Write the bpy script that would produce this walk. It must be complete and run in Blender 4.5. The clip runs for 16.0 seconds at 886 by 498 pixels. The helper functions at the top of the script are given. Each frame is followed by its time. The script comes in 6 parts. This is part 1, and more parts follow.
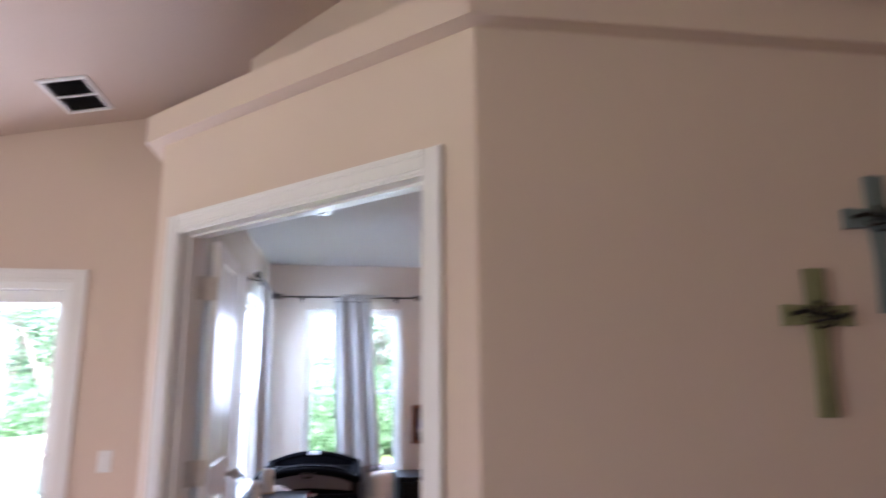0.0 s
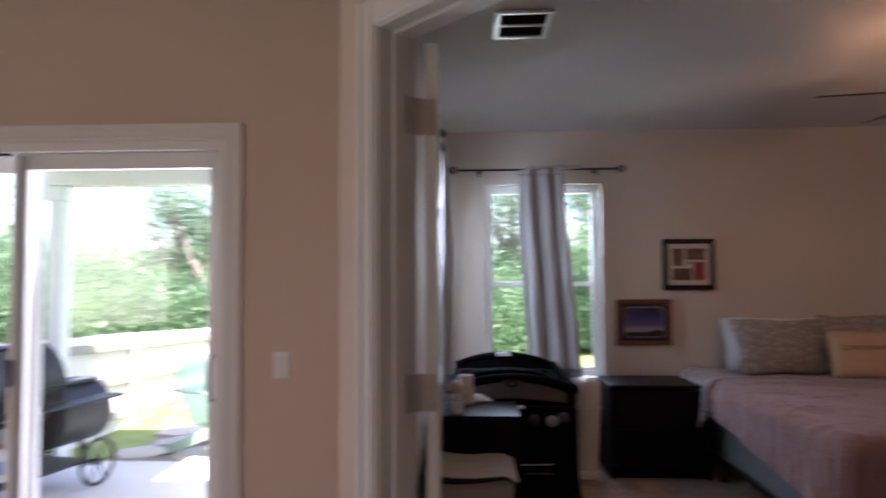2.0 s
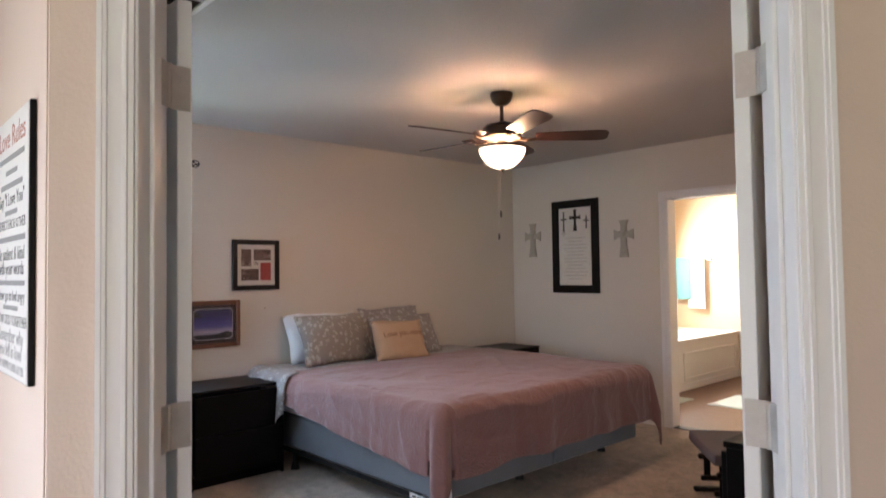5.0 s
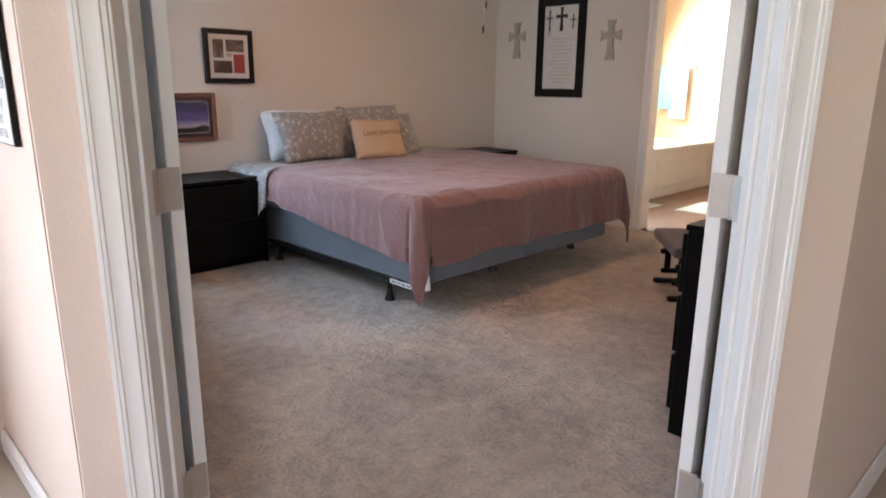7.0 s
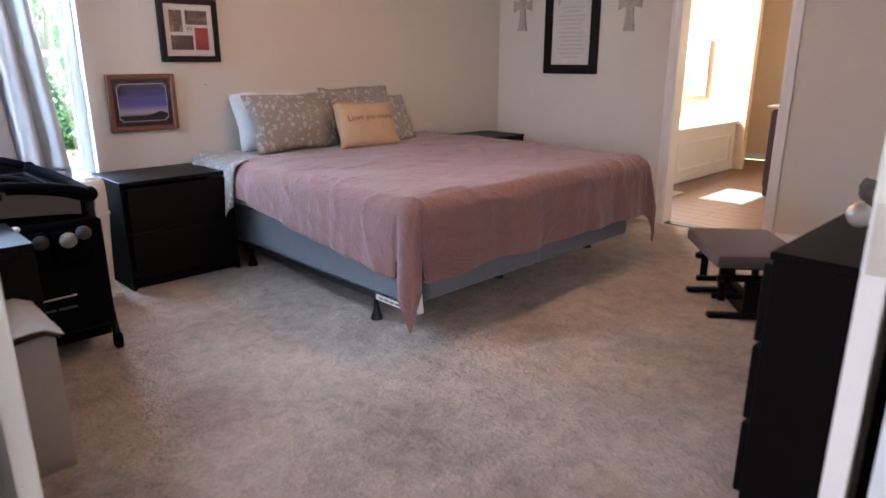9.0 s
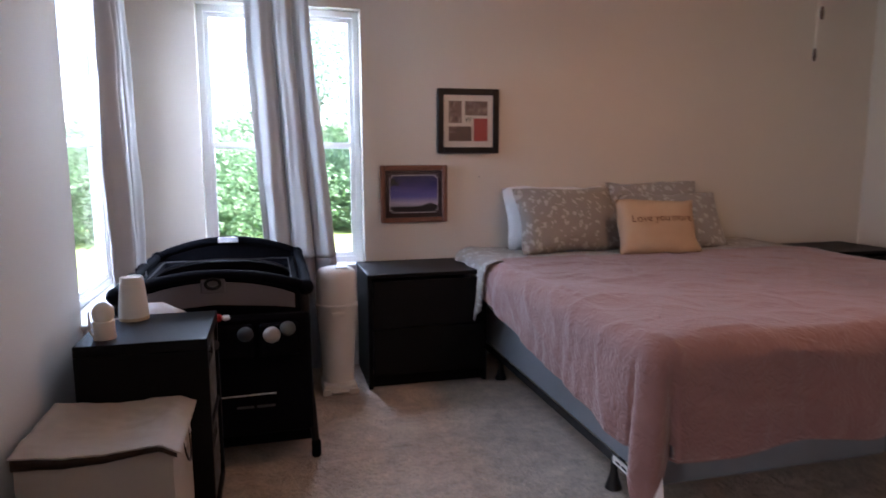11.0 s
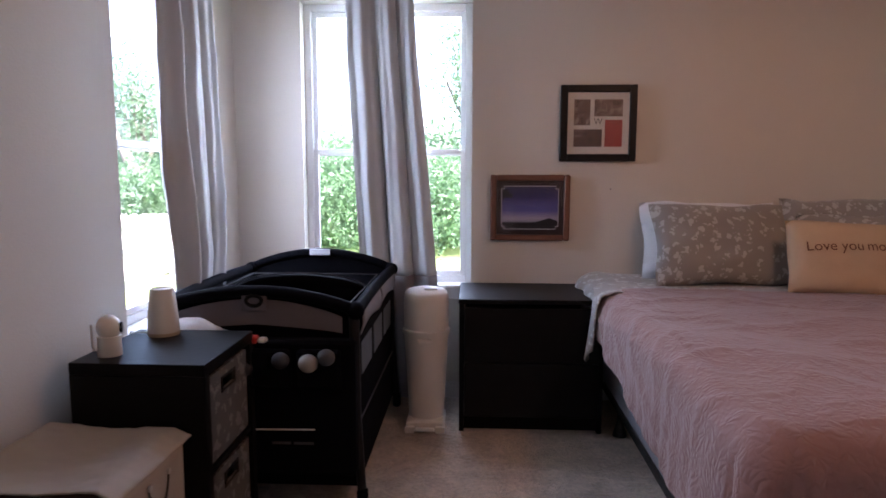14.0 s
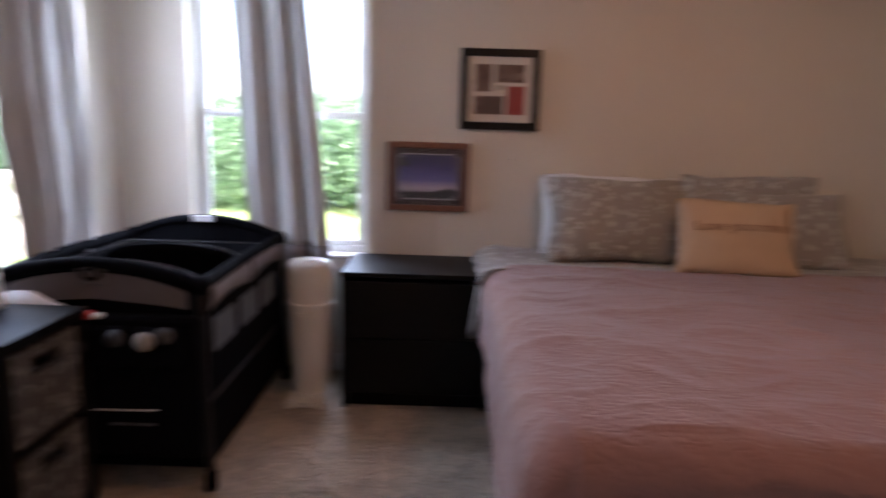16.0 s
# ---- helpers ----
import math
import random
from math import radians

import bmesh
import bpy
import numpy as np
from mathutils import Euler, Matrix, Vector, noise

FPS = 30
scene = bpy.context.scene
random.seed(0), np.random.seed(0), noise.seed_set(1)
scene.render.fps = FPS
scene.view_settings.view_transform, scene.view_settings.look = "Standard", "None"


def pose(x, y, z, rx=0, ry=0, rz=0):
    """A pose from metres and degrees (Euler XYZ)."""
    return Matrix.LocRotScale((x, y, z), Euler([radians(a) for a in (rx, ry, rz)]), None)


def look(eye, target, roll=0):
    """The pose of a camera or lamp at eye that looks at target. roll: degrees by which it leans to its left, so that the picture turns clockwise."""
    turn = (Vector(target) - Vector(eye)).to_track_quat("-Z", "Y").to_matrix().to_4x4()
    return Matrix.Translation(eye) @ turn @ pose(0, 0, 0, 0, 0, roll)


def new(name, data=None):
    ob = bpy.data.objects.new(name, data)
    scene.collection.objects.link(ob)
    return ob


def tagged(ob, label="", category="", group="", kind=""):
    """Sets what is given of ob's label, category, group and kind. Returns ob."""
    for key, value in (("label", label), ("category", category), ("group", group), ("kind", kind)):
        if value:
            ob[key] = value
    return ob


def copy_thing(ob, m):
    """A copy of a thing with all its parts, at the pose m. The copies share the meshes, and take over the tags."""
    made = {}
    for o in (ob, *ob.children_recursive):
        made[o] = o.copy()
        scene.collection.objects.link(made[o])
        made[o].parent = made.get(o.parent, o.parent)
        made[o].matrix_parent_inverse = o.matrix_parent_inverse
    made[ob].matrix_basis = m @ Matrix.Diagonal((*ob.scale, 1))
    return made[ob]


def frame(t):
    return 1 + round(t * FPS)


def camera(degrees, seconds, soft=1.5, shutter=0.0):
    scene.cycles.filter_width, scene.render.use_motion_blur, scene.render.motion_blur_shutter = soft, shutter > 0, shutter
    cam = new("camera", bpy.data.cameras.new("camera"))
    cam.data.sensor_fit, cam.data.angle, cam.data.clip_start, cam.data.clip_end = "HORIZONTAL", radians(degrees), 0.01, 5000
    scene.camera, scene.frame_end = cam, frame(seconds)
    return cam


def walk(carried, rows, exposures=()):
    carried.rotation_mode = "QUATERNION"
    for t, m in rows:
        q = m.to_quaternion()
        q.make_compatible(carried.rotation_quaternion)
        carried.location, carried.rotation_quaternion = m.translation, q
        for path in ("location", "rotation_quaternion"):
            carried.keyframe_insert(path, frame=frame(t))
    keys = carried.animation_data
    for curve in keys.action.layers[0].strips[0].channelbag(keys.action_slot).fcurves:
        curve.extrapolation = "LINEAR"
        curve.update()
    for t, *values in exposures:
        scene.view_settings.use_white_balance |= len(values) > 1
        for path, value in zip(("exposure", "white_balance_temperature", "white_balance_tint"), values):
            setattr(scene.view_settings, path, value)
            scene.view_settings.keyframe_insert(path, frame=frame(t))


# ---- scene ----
# ---------------------------------------------------------------- camera
cam = camera(68.2, 16.0, soft=1.65, shutter=0.5)
PATH = [
    (0, (0.141, 0.021, 1.398), (0.419, 1.962, 1.790), -0.23),
    (0.5, (-0.061, 0.366, 1.350), (-0.235, 2.332, 1.676), 0.51),
    (1, (-0.209, 0.691, 1.343), (-0.658, 2.631, 1.530), -1.21),
    (1.5, (-0.254, 0.996, 1.341), (-0.778, 2.923, 1.462), -0.72),
    (2, (-0.344, 1.179, 1.336), (-0.433, 3.175, 1.426), -0.28),
    (2.5, (-0.492, 1.340, 1.377), (-0.016, 3.268, 1.617), -1.68),
    (3, (-0.680, 1.519, 1.392), (0.118, 3.310, 1.787), -1.45),
    (3.5, (-0.793, 1.580, 1.391), (0.324, 3.189, 1.794), 0.60),
    (6, (-1.135, 1.462, 1.316), (0.253, 2.884, 1.094), 1.10),
    (6.5, (-1.124, 1.466, 1.289), (0.248, 2.867, 0.895), 0.90),
    (7, (-1.100, 1.484, 1.270), (0.262, 2.861, 0.775), 0.60),
    (7.5, (-1.046, 1.536, 1.253), (0.307, 2.885, 0.663), 0.30),
    (8, (-0.911, 1.618, 1.252), (0.444, 2.956, 0.639), 0.20),
    (8.5, (-0.778, 1.748, 1.250), (0.577, 3.083, 0.631), 0.30),
    (9, (-0.619, 1.924, 1.261), (0.726, 3.296, 0.703), -0.00),
    (9.5, (-0.470, 2.041, 1.270), (0.824, 3.465, 0.726), -0.50),
    (10, (-0.267, 2.114, 1.258), (0.759, 3.766, 0.789), -0.60),
    (12.5, (0.441, 2.527, 1.207), (0.49, 4.518, 1.025), -0.3),
    (13, (0.483, 2.543, 1.2), (0.424, 4.533, 1.004), -0.4),
    (13.5, (0.536, 2.591, 1.188), (0.447, 4.577, 0.966), -0.3),
    (14, (0.639, 2.72, 1.19), (0.541, 4.704, 0.955), 0.1),
    (14.5, (0.733, 2.807, 1.19), (0.498, 4.777, 0.939), -0.6),
    (15, (0.848, 2.844, 1.2), (0.355, 4.763, 0.927), -1.1),
    (15.5, (0.899, 2.863, 1.209), (0.356, 4.756, 0.863), -0.9),
    (16, (1.029, 2.867, 1.232), (1.011, 4.835, 0.876), 1.7),
]
EXPOSURES = [(0, 3.75, 5630, 24), (0.25, 3.15, 5530, 21), (0.5, 2.35, 5570, 23), (1, 2.25, 5770, 29), (1.5, 2.25, 5970, 30), (2, 2.4, 6220, 27), (2.5, 2.7, 6850, 33), (3, 3.43, 6450, 30), (3.5, 3.57, 6200, 22), (6, 3.8, 5690, 13), (7, 3.95, 5740, 13), (8, 3.9, 5760, 14), (8.5, 4.09, 5690, 14), (9, 4.11, 5600, 17), (9.5, 4.2, 5890, 21), (10, 3.9, 5890, 22), (12.5, 3.15, 5950, 27), (14.5, 3.15, 6000, 28), (15.5, 3.1, 6100, 28), (16, 3.15, 6240, 26)]
walk(cam, [(t, look(eye, target, roll)) for t, eye, target, roll in PATH], EXPOSURES)

# ---------------------------------------------------------------- world, sun, large lights
SUN_EL, SUN_AZ = radians(58), radians(150)
world = bpy.data.worlds.new("sky")
scene.world = world
world.use_nodes = True
_wn = world.node_tree.nodes
_sky = _wn.new("ShaderNodeTexSky")
_sky.sky_type, _sky.sun_disc = "NISHITA", False
_sky.sun_elevation, _sky.sun_rotation = SUN_EL, SUN_AZ
_sky.air_density, _sky.dust_density = 1.0, 3.0
world.node_tree.links.new(_sky.outputs[0], _wn["Background"].inputs[0])
_wn["Background"].inputs[1].default_value = 0.15
_sun = bpy.data.lights.new("sun", "SUN")
_sun.energy, _sun.angle, _sun.color = 5.0, radians(0.6), (1.0, 0.95, 0.87)
_so = new("sun", _sun)
_so.matrix_world = look((0, 0, 30), (-math.sin(SUN_AZ) * math.cos(SUN_EL) * 10, -math.cos(SUN_AZ) * math.cos(SUN_EL) * 10, 30 - math.sin(SUN_EL) * 10))


def window_light(name, x, y, z, w, h, target, watts, color=(0.82, 0.91, 1.0)):
    """An area lamp for the daylight of one opening, whether a seen or an added one."""
    li = bpy.data.lights.new(name, "AREA")
    li.shape, li.size, li.size_y, li.energy, li.color = "RECTANGLE", w, h, watts, color
    ob = new(name, li)
    ob.matrix_world = look((x, y, z), target)
    return ob


window_light("north_window_light", 0.18, 6.72, 1.72, 0.95, 1.3, (0.18, 4.2, 0.0), 10.8, (0.72, 0.87, 1.0))
window_light("west_window_light", -1.22, 5.38, 1.72, 0.95, 1.3, (1.3, 5.1, 0.0), 11.0, (0.72, 0.87, 1.0))
window_light("patio_door_light", -2.38, 4.12, 1.0, 1.7, 1.8, (-2.38, -3.0, 0.9), 6.0, (0.95, 0.97, 1.0))
# added lamp that brightens the living room from an unseen, assumed window
window_light("living_fill_light", -5.02, -1.3, 1.4, 1.7, 1.3, (0.0, 1.6, 1.55), 7.6, (1.0, 0.93, 0.84))
# added warm lamp; the bathroom's real light source is out of view
window_light("bath_fill_light", 6.2, 5.9, 1.75, 1.1, 0.9, (6.2, 3.0, 0.6), 9.8, (1.0, 0.86, 0.70))

# ---------------------------------------------------------------- helpers for meshes
def box(bm, x0, x1, y0, y1, z0, z1, bevel=0.0, m=None, seg=1):
    ret = bmesh.ops.create_cube(bm, size=1.0)
    vs = ret["verts"]
    for v in vs:
        v.co = Vector(((x0 + x1) / 2 + v.co.x * (x1 - x0), (y0 + y1) / 2 + v.co.y * (y1 - y0), (z0 + z1) / 2 + v.co.z * (z1 - z0)))
    if bevel > 0:
        es = list({e for v in vs for e in v.link_edges})
        r = bmesh.ops.bevel(bm, geom=es, offset=bevel, segments=seg, affect="EDGES", profile=0.7)
        vs = list({v for f in r["faces"] for v in f.verts} | {v for v in vs if v.is_valid})
    if m is not None:
        for v in vs:
            v.co = m @ v.co
    return bm


def cyl(bm, p0, p1, r0, r1=None, n=16, cap=True):
    """A tapered round bar from p0 to p1."""
    r1 = r0 if r1 is None else r1
    p0, p1 = Vector(p0), Vector(p1)
    d = (p1 - p0).normalized()
    a = d.orthogonal().normalized()
    b = d.cross(a)
    rings = []
    for p, r in ((p0, r0), (p1, r1)):
        rings.append([bm.verts.new(p + (a * math.cos(2 * math.pi * i / n) + b * math.sin(2 * math.pi * i / n)) * r) for i in range(n)])
    for i in range(n):
        bm.faces.new((rings[0][i], rings[0][(i + 1) % n], rings[1][(i + 1) % n], rings[1][i]))
    if cap:
        bm.faces.new(list(reversed(rings[0])))
        bm.faces.new(rings[1])
    return bm


def tube(bm, pts, r, n=10, closed=False):
    """A round tube along a line of points; r may be one radius or one for each point."""
    pts = [Vector(p) for p in pts]
    rs = r if isinstance(r, (list, tuple)) else [r] * len(pts)
    rings, a = [], None
    k = len(pts)
    for i, p in enumerate(pts):
        q0 = pts[(i - 1) % k] if closed or i else p
        q1 = pts[(i + 1) % k] if closed or i < k - 1 else p
        d = (q1 - q0).normalized()
        a = (a - d * a.dot(d)).normalized() if a is not None and (a - d * a.dot(d)).length > 1e-5 else d.orthogonal().normalized()
        b = d.cross(a)
        rings.append([bm.verts.new(p + (a * math.cos(2 * math.pi * j / n) + b * math.sin(2 * math.pi * j / n)) * rs[i]) for j in range(n)])
    for i in range(k if closed else k - 1):
        r0, r1 = rings[i], rings[(i + 1) % k]
        for j in range(n):
            bm.faces.new((r0[j], r0[(j + 1) % n], r1[(j + 1) % n], r1[j]))
    if not closed:
        bm.faces.new(list(reversed(rings[0])))
        bm.faces.new(rings[-1])
    return bm


def lathe(bm, profile, n=28, cx=0.0, cy=0.0, sx=1.0, sy=1.0):
    """A turned solid from (radius, height) pairs."""
    rings = []
    for r, z in profile:
        if r < 1e-5:
            rings.append([bm.verts.new((cx, cy, z))])
        else:
            rings.append([bm.verts.new((cx + sx * r * math.cos(2 * math.pi * i / n), cy + sy * r * math.sin(2 * math.pi * i / n), z)) for i in range(n)])
    for a, b in zip(rings, rings[1:]):
        for i in range(n):
            q = [a[i % len(a)], a[(i + 1) % len(a)], b[(i + 1) % len(b)], b[i % len(b)]]
            q = [v for j, v in enumerate(q) if v not in q[:j]]
            if len(q) > 2:
                bm.faces.new(q)
    return bm


def prism(bm, outline, z0, z1, m=None):
    """An upright prism over a plan outline."""
    lo = [bm.verts.new((x, y, z0)) for x, y in outline]
    hi = [bm.verts.new((x, y, z1)) for x, y in outline]
    n = len(outline)
    fs = [bm.faces.new(list(reversed(lo))), bm.faces.new(hi)]
    for i in range(n):
        fs.append(bm.faces.new((lo[i], lo[(i + 1) % n], hi[(i + 1) % n], hi[i])))
    if m is not None:
        for v in lo + hi:
            v.co = m @ v.co
    return bm


def sheet(bm, f, nu, nv):
    """A net of faces over f(u, v), u and v from 0 to 1."""
    vs = [[bm.verts.new(f(i / nu, j / nv)) for i in range(nu + 1)] for j in range(nv + 1)]
    for j in range(nv):
        for i in range(nu):
            bm.faces.new((vs[j][i], vs[j][i + 1], vs[j + 1][i + 1], vs[j + 1][i]))
    return bm


def cushion(bm, w, h, d, m=None, n=18, pinch=0.25, pw=0.45):
    """A filled pillow, w by h, d thick, in the x-z plane, standing on z = 0."""
    def side(sgn):
        def f(u, v):
            a, b = 2 * u - 1, 2 * v - 1
            t = max(0.0, (1 - a * a)) ** pw * max(0.0, (1 - b * b)) ** pw
            kx = 1 - pinch * 0.12 * (1 - b * b) * abs(a) ** 6
            kz = 1 - pinch * 0.12 * (1 - a * a) * abs(b) ** 6
            wob = 0.012 * noise.noise(Vector((a * 2.3, b * 2.3, sgn * 3.1 + w)))
            return Vector((a * w / 2 * kx, sgn * d / 2 * t + wob * t, h / 2 + b * h / 2 * kz))
        return f
    for s in (-1, 1):
        sheet(bm, side(s), n, n)
    bmesh.ops.remove_doubles(bm, verts=bm.verts, dist=0.0005)
    bmesh.ops.recalc_face_normals(bm, faces=bm.faces)
    if m is not None:
        for v in bm.verts:
            v.co = m @ v.co
    return bm


def obj(name, bm, mat, smooth=False):
    me = bpy.data.meshes.new(name)
    bmesh.ops.recalc_face_normals(bm, faces=bm.faces)
    bm.to_mesh(me)
    bm.free()
    me.materials.append(mat)
    if smooth:
        me.polygons.foreach_set("use_smooth", [True] * len(me.polygons))
        me.set_sharp_from_angle(angle=radians(smooth if smooth > 1 else 40))
    return new(name, me)


def part(name, bm, mat, parent, label="", smooth=False):
    ob = obj(name, bm, mat, smooth)
    ob.parent = parent
    if label:
        ob["label"] = label
    return ob


def thing(name, label, category, x=0, y=0, z=0, rz=0, group="", kind=""):
    ob = new(name)
    ob.empty_display_size = 0.1
    ob.matrix_basis = pose(x, y, z, 0, 0, rz)
    return tagged(ob, label, category, group, kind)


def struct(name, bm, mat, label, category, smooth=False):
    return tagged(obj(name, bm, mat, smooth), label, category, "", "structure")


def pbox(name, x0, x1, y0, y1, z0, z1, mat, parent, bevel=0.003, label="", m=None, seg=1):
    return part(name, box(bmesh.new(), x0, x1, y0, y1, z0, z1, bevel, m, seg), mat, parent, label)


def solid(ob, t, offset=0.0):
    md = ob.modifiers.new("thickness", "SOLIDIFY")
    md.thickness, md.offset = t, offset
    return ob


def text(name, body, size, mat, parent, m, depth=0.0006, align="CENTER"):
    cu = bpy.data.curves.new(name, "FONT")
    cu.body, cu.size, cu.extrude, cu.align_x, cu.align_y = body, size, depth, align, "CENTER"
    tmp = bpy.data.objects.new(name, cu)
    scene.collection.objects.link(tmp)
    dg = bpy.context.evaluated_depsgraph_get()
    me = bpy.data.meshes.new_from_object(tmp.evaluated_get(dg))
    scene.collection.objects.unlink(tmp)
    bpy.data.objects.remove(tmp)
    me.materials.clear()
    me.materials.append(mat)
    me.transform(m)
    ob = new(name, me)
    ob.parent = parent
    return ob


# ---------------------------------------------------------------- materials
def mat(name, col, rough=0.6, metal=0.0, var=0.08, scale=6.0, bump=0.0, bscale=60.0, fine=0.05, sheen=0.0, spec=0.5, coat=0.0, stretch=(1, 1, 1), island=0.0):
    """Paint, wood, cloth or metal: a base colour with two scales of variation and a fine relief."""
    m = bpy.data.materials.new(name)
    m.use_nodes = True
    nt = m.node_tree
    N, L = nt.nodes, nt.links
    p = N["Principled BSDF"]
    p.inputs["Roughness"].default_value, p.inputs["Metallic"].default_value = rough, metal
    p.inputs["Specular IOR Level"].default_value = spec
    p.inputs["Sheen Weight"].default_value, p.inputs["Coat Weight"].default_value = sheen, coat
    tc = N.new("ShaderNodeTexCoord")
    mp = N.new("ShaderNodeMapping")
    mp.inputs["Scale"].default_value = stretch
    L.new(tc.outputs["Object"], mp.inputs[0])
    n1, n2 = N.new("ShaderNodeTexNoise"), N.new("ShaderNodeTexNoise")
    n1.inputs["Scale"].default_value, n1.inputs["Detail"].default_value = scale, 4
    n2.inputs["Scale"].default_value, n2.inputs["Detail"].default_value = bscale, 3
    L.new(mp.outputs[0], n1.inputs[0]), L.new(mp.outputs[0], n2.inputs[0])
    add = N.new("ShaderNodeMath")
    add.operation = "MULTIPLY_ADD"
    L.new(n1.outputs[0], add.inputs[0])
    add.inputs[1].default_value = 2 * var
    add.inputs[2].default_value = 1 - var - fine
    add2 = N.new("ShaderNodeMath")
    add2.operation = "MULTIPLY_ADD"
    L.new(n2.outputs[0], add2.inputs[0])
    add2.inputs[1].default_value = 2 * fine
    L.new(add.outputs[0], add2.inputs[2])
    last = add2
    if island:
        g = N.new("ShaderNodeNewGeometry")
        a3 = N.new("ShaderNodeMath")
        a3.operation = "MULTIPLY_ADD"
        L.new(g.outputs["Random Per Island"], a3.inputs[0])
        a3.inputs[1].default_value = island
        L.new(add2.outputs[0], a3.inputs[2])
        last = a3
    mul = N.new("ShaderNodeVectorMath")
    mul.operation = "SCALE"
    mul.inputs[0].default_value = col
    L.new(last.outputs[0], mul.inputs["Scale"])
    L.new(mul.outputs[0], p.inputs["Base Color"])
    if bump:
        b = N.new("ShaderNodeBump")
        b.inputs["Strength"].default_value, b.inputs["Distance"].default_value = bump, 0.01
        L.new(n2.outputs[0], b.inputs["Height"])
        L.new(b.outputs[0], p.inputs["Normal"])
    return m


def ramp_mat(name, stops, tex, rough=0.8, bump=0.0, sheen=0.0):
    """A material whose colour runs over a ramp driven by the socket that tex(nodes, links, coords) returns."""
    m = bpy.data.materials.new(name)
    m.use_nodes = True
    N, L = m.node_tree.nodes, m.node_tree.links
    p = N["Principled BSDF"]
    p.inputs["Roughness"].default_value, p.inputs["Sheen Weight"].default_value = rough, sheen
    tc = N.new("ShaderNodeTexCoord")
    out = tex(N, L, tc.outputs["Object"])
    r = N.new("ShaderNodeValToRGB")
    els = r.color_ramp.elements
    while len(els) < len(stops):
        els.new(0.5)
    for e, (pos, c) in zip(els, stops):
        e.position, e.color = pos, (*c, 1)
    L.new(out, r.inputs[0])
    L.new(r.outputs[0], p.inputs["Base Color"])
    if bump:
        b = N.new("ShaderNodeBump")
        b.inputs["Strength"].default_value, b.inputs["Distance"].default_value = bump, 0.01
        L.new(out, b.inputs["Height"])
        L.new(b.outputs[0], p.inputs["Normal"])
    return m


def noise_tex(scale, detail=4, dist=0.0, rough=0.5):
    def f(N, L, co):
        n = N.new("ShaderNodeTexNoise")
        n.inputs["Scale"].default_value, n.inputs["Detail"].default_value, n.inputs["Distortion"].default_value = scale, detail, dist
        n.inputs["Roughness"].default_value = rough
        L.new(co, n.inputs[0])
        return n.outputs[0]
    return f


def z_tex(z0, z1):
    def f(N, L, co):
        s = N.new("ShaderNodeSeparateXYZ")
        L.new(co, s.inputs[0])
        r = N.new("ShaderNodeMapRange")
        r.inputs[1].default_value, r.inputs[2].default_value = z0, z1
        L.new(s.outputs[2], r.inputs[0])
        return r.outputs[0]
    return f


def glass_mat(name, tint=(1, 1, 1)):
    m = bpy.data.materials.new(name)
    m.use_nodes = True
    N, L = m.node_tree.nodes, m.node_tree.links
    N.remove(N["Principled BSDF"])
    t, g, mx, lw = N.new("ShaderNodeBsdfTransparent"), N.new("ShaderNodeBsdfGlossy"), N.new("ShaderNodeMixShader"), N.new("ShaderNodeLayerWeight")
    pw, ad = N.new("ShaderNodeMath"), N.new("ShaderNodeMath")
    t.inputs[0].default_value = (*tint, 1)
    g.inputs["Roughness"].default_value = 0.02
    lw.inputs[0].default_value = 0.5
    pw.operation, ad.operation = "POWER", "MULTIPLY_ADD"
    pw.inputs[1].default_value, ad.inputs[1].default_value, ad.inputs[2].default_value = 5.0, 0.7, 0.03
    L.new(lw.outputs["Facing"], pw.inputs[0]), L.new(pw.outputs[0], ad.inputs[0])
    L.new(ad.outputs[0], mx.inputs[0]), L.new(t.outputs[0], mx.inputs[1]), L.new(g.outputs[0], mx.inputs[2])
    L.new(mx.outputs[0], N["Material Output"].inputs[0])
    return m


def glow_mat(name, col, strength):
    m = bpy.data.materials.new(name)
    m.use_nodes = True
    p = m.node_tree.nodes["Principled BSDF"]
    p.inputs["Base Color"].default_value = (0.9, 0.85, 0.75, 1)
    p.inputs["Emission Color"].default_value, p.inputs["Emission Strength"].default_value = (*col, 1), strength
    return m


PAINT = mat("bedroom_wall_paint", (0.62, 0.58, 0.515), 0.75, var=0.03, scale=1.2, bump=0.10, bscale=110, fine=0.015)
PAINT_GR = mat("living_wall_paint", (0.63, 0.505, 0.415), 0.75, var=0.03, scale=1.2, bump=0.10, bscale=110, fine=0.015)
PAINT_BATH = mat("bath_wall_paint", (0.74, 0.58, 0.39), 0.7, var=0.03, scale=1.5, bump=0.08, bscale=110, fine=0.015)
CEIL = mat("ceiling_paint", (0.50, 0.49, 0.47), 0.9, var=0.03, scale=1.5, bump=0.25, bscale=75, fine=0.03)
CEIL_GR = mat("living_ceiling_paint", (0.58, 0.465, 0.39), 0.9, var=0.03, scale=1.5, bump=0.25, bscale=75, fine=0.03)
TRIM = mat("white_trim_paint", (0.74, 0.72, 0.70), 0.35, var=0.03, scale=3, bump=0.02, bscale=40, fine=0.01)
VINYL = mat("white_vinyl", (0.80, 0.80, 0.79), 0.3, var=0.02, scale=4, fine=0.01)
BLACKWOOD = mat("black_brown_veneer", (0.0042, 0.0038, 0.0038), 0.45, spec=0.13, var=0.25, scale=5, bump=0.05, bscale=45, fine=0.2, stretch=(1, 1, 9))
BLACK = mat("black_frame_lacquer", (0.009, 0.008, 0.008), 0.4, spec=0.15, var=0.1, scale=8, fine=0.05)
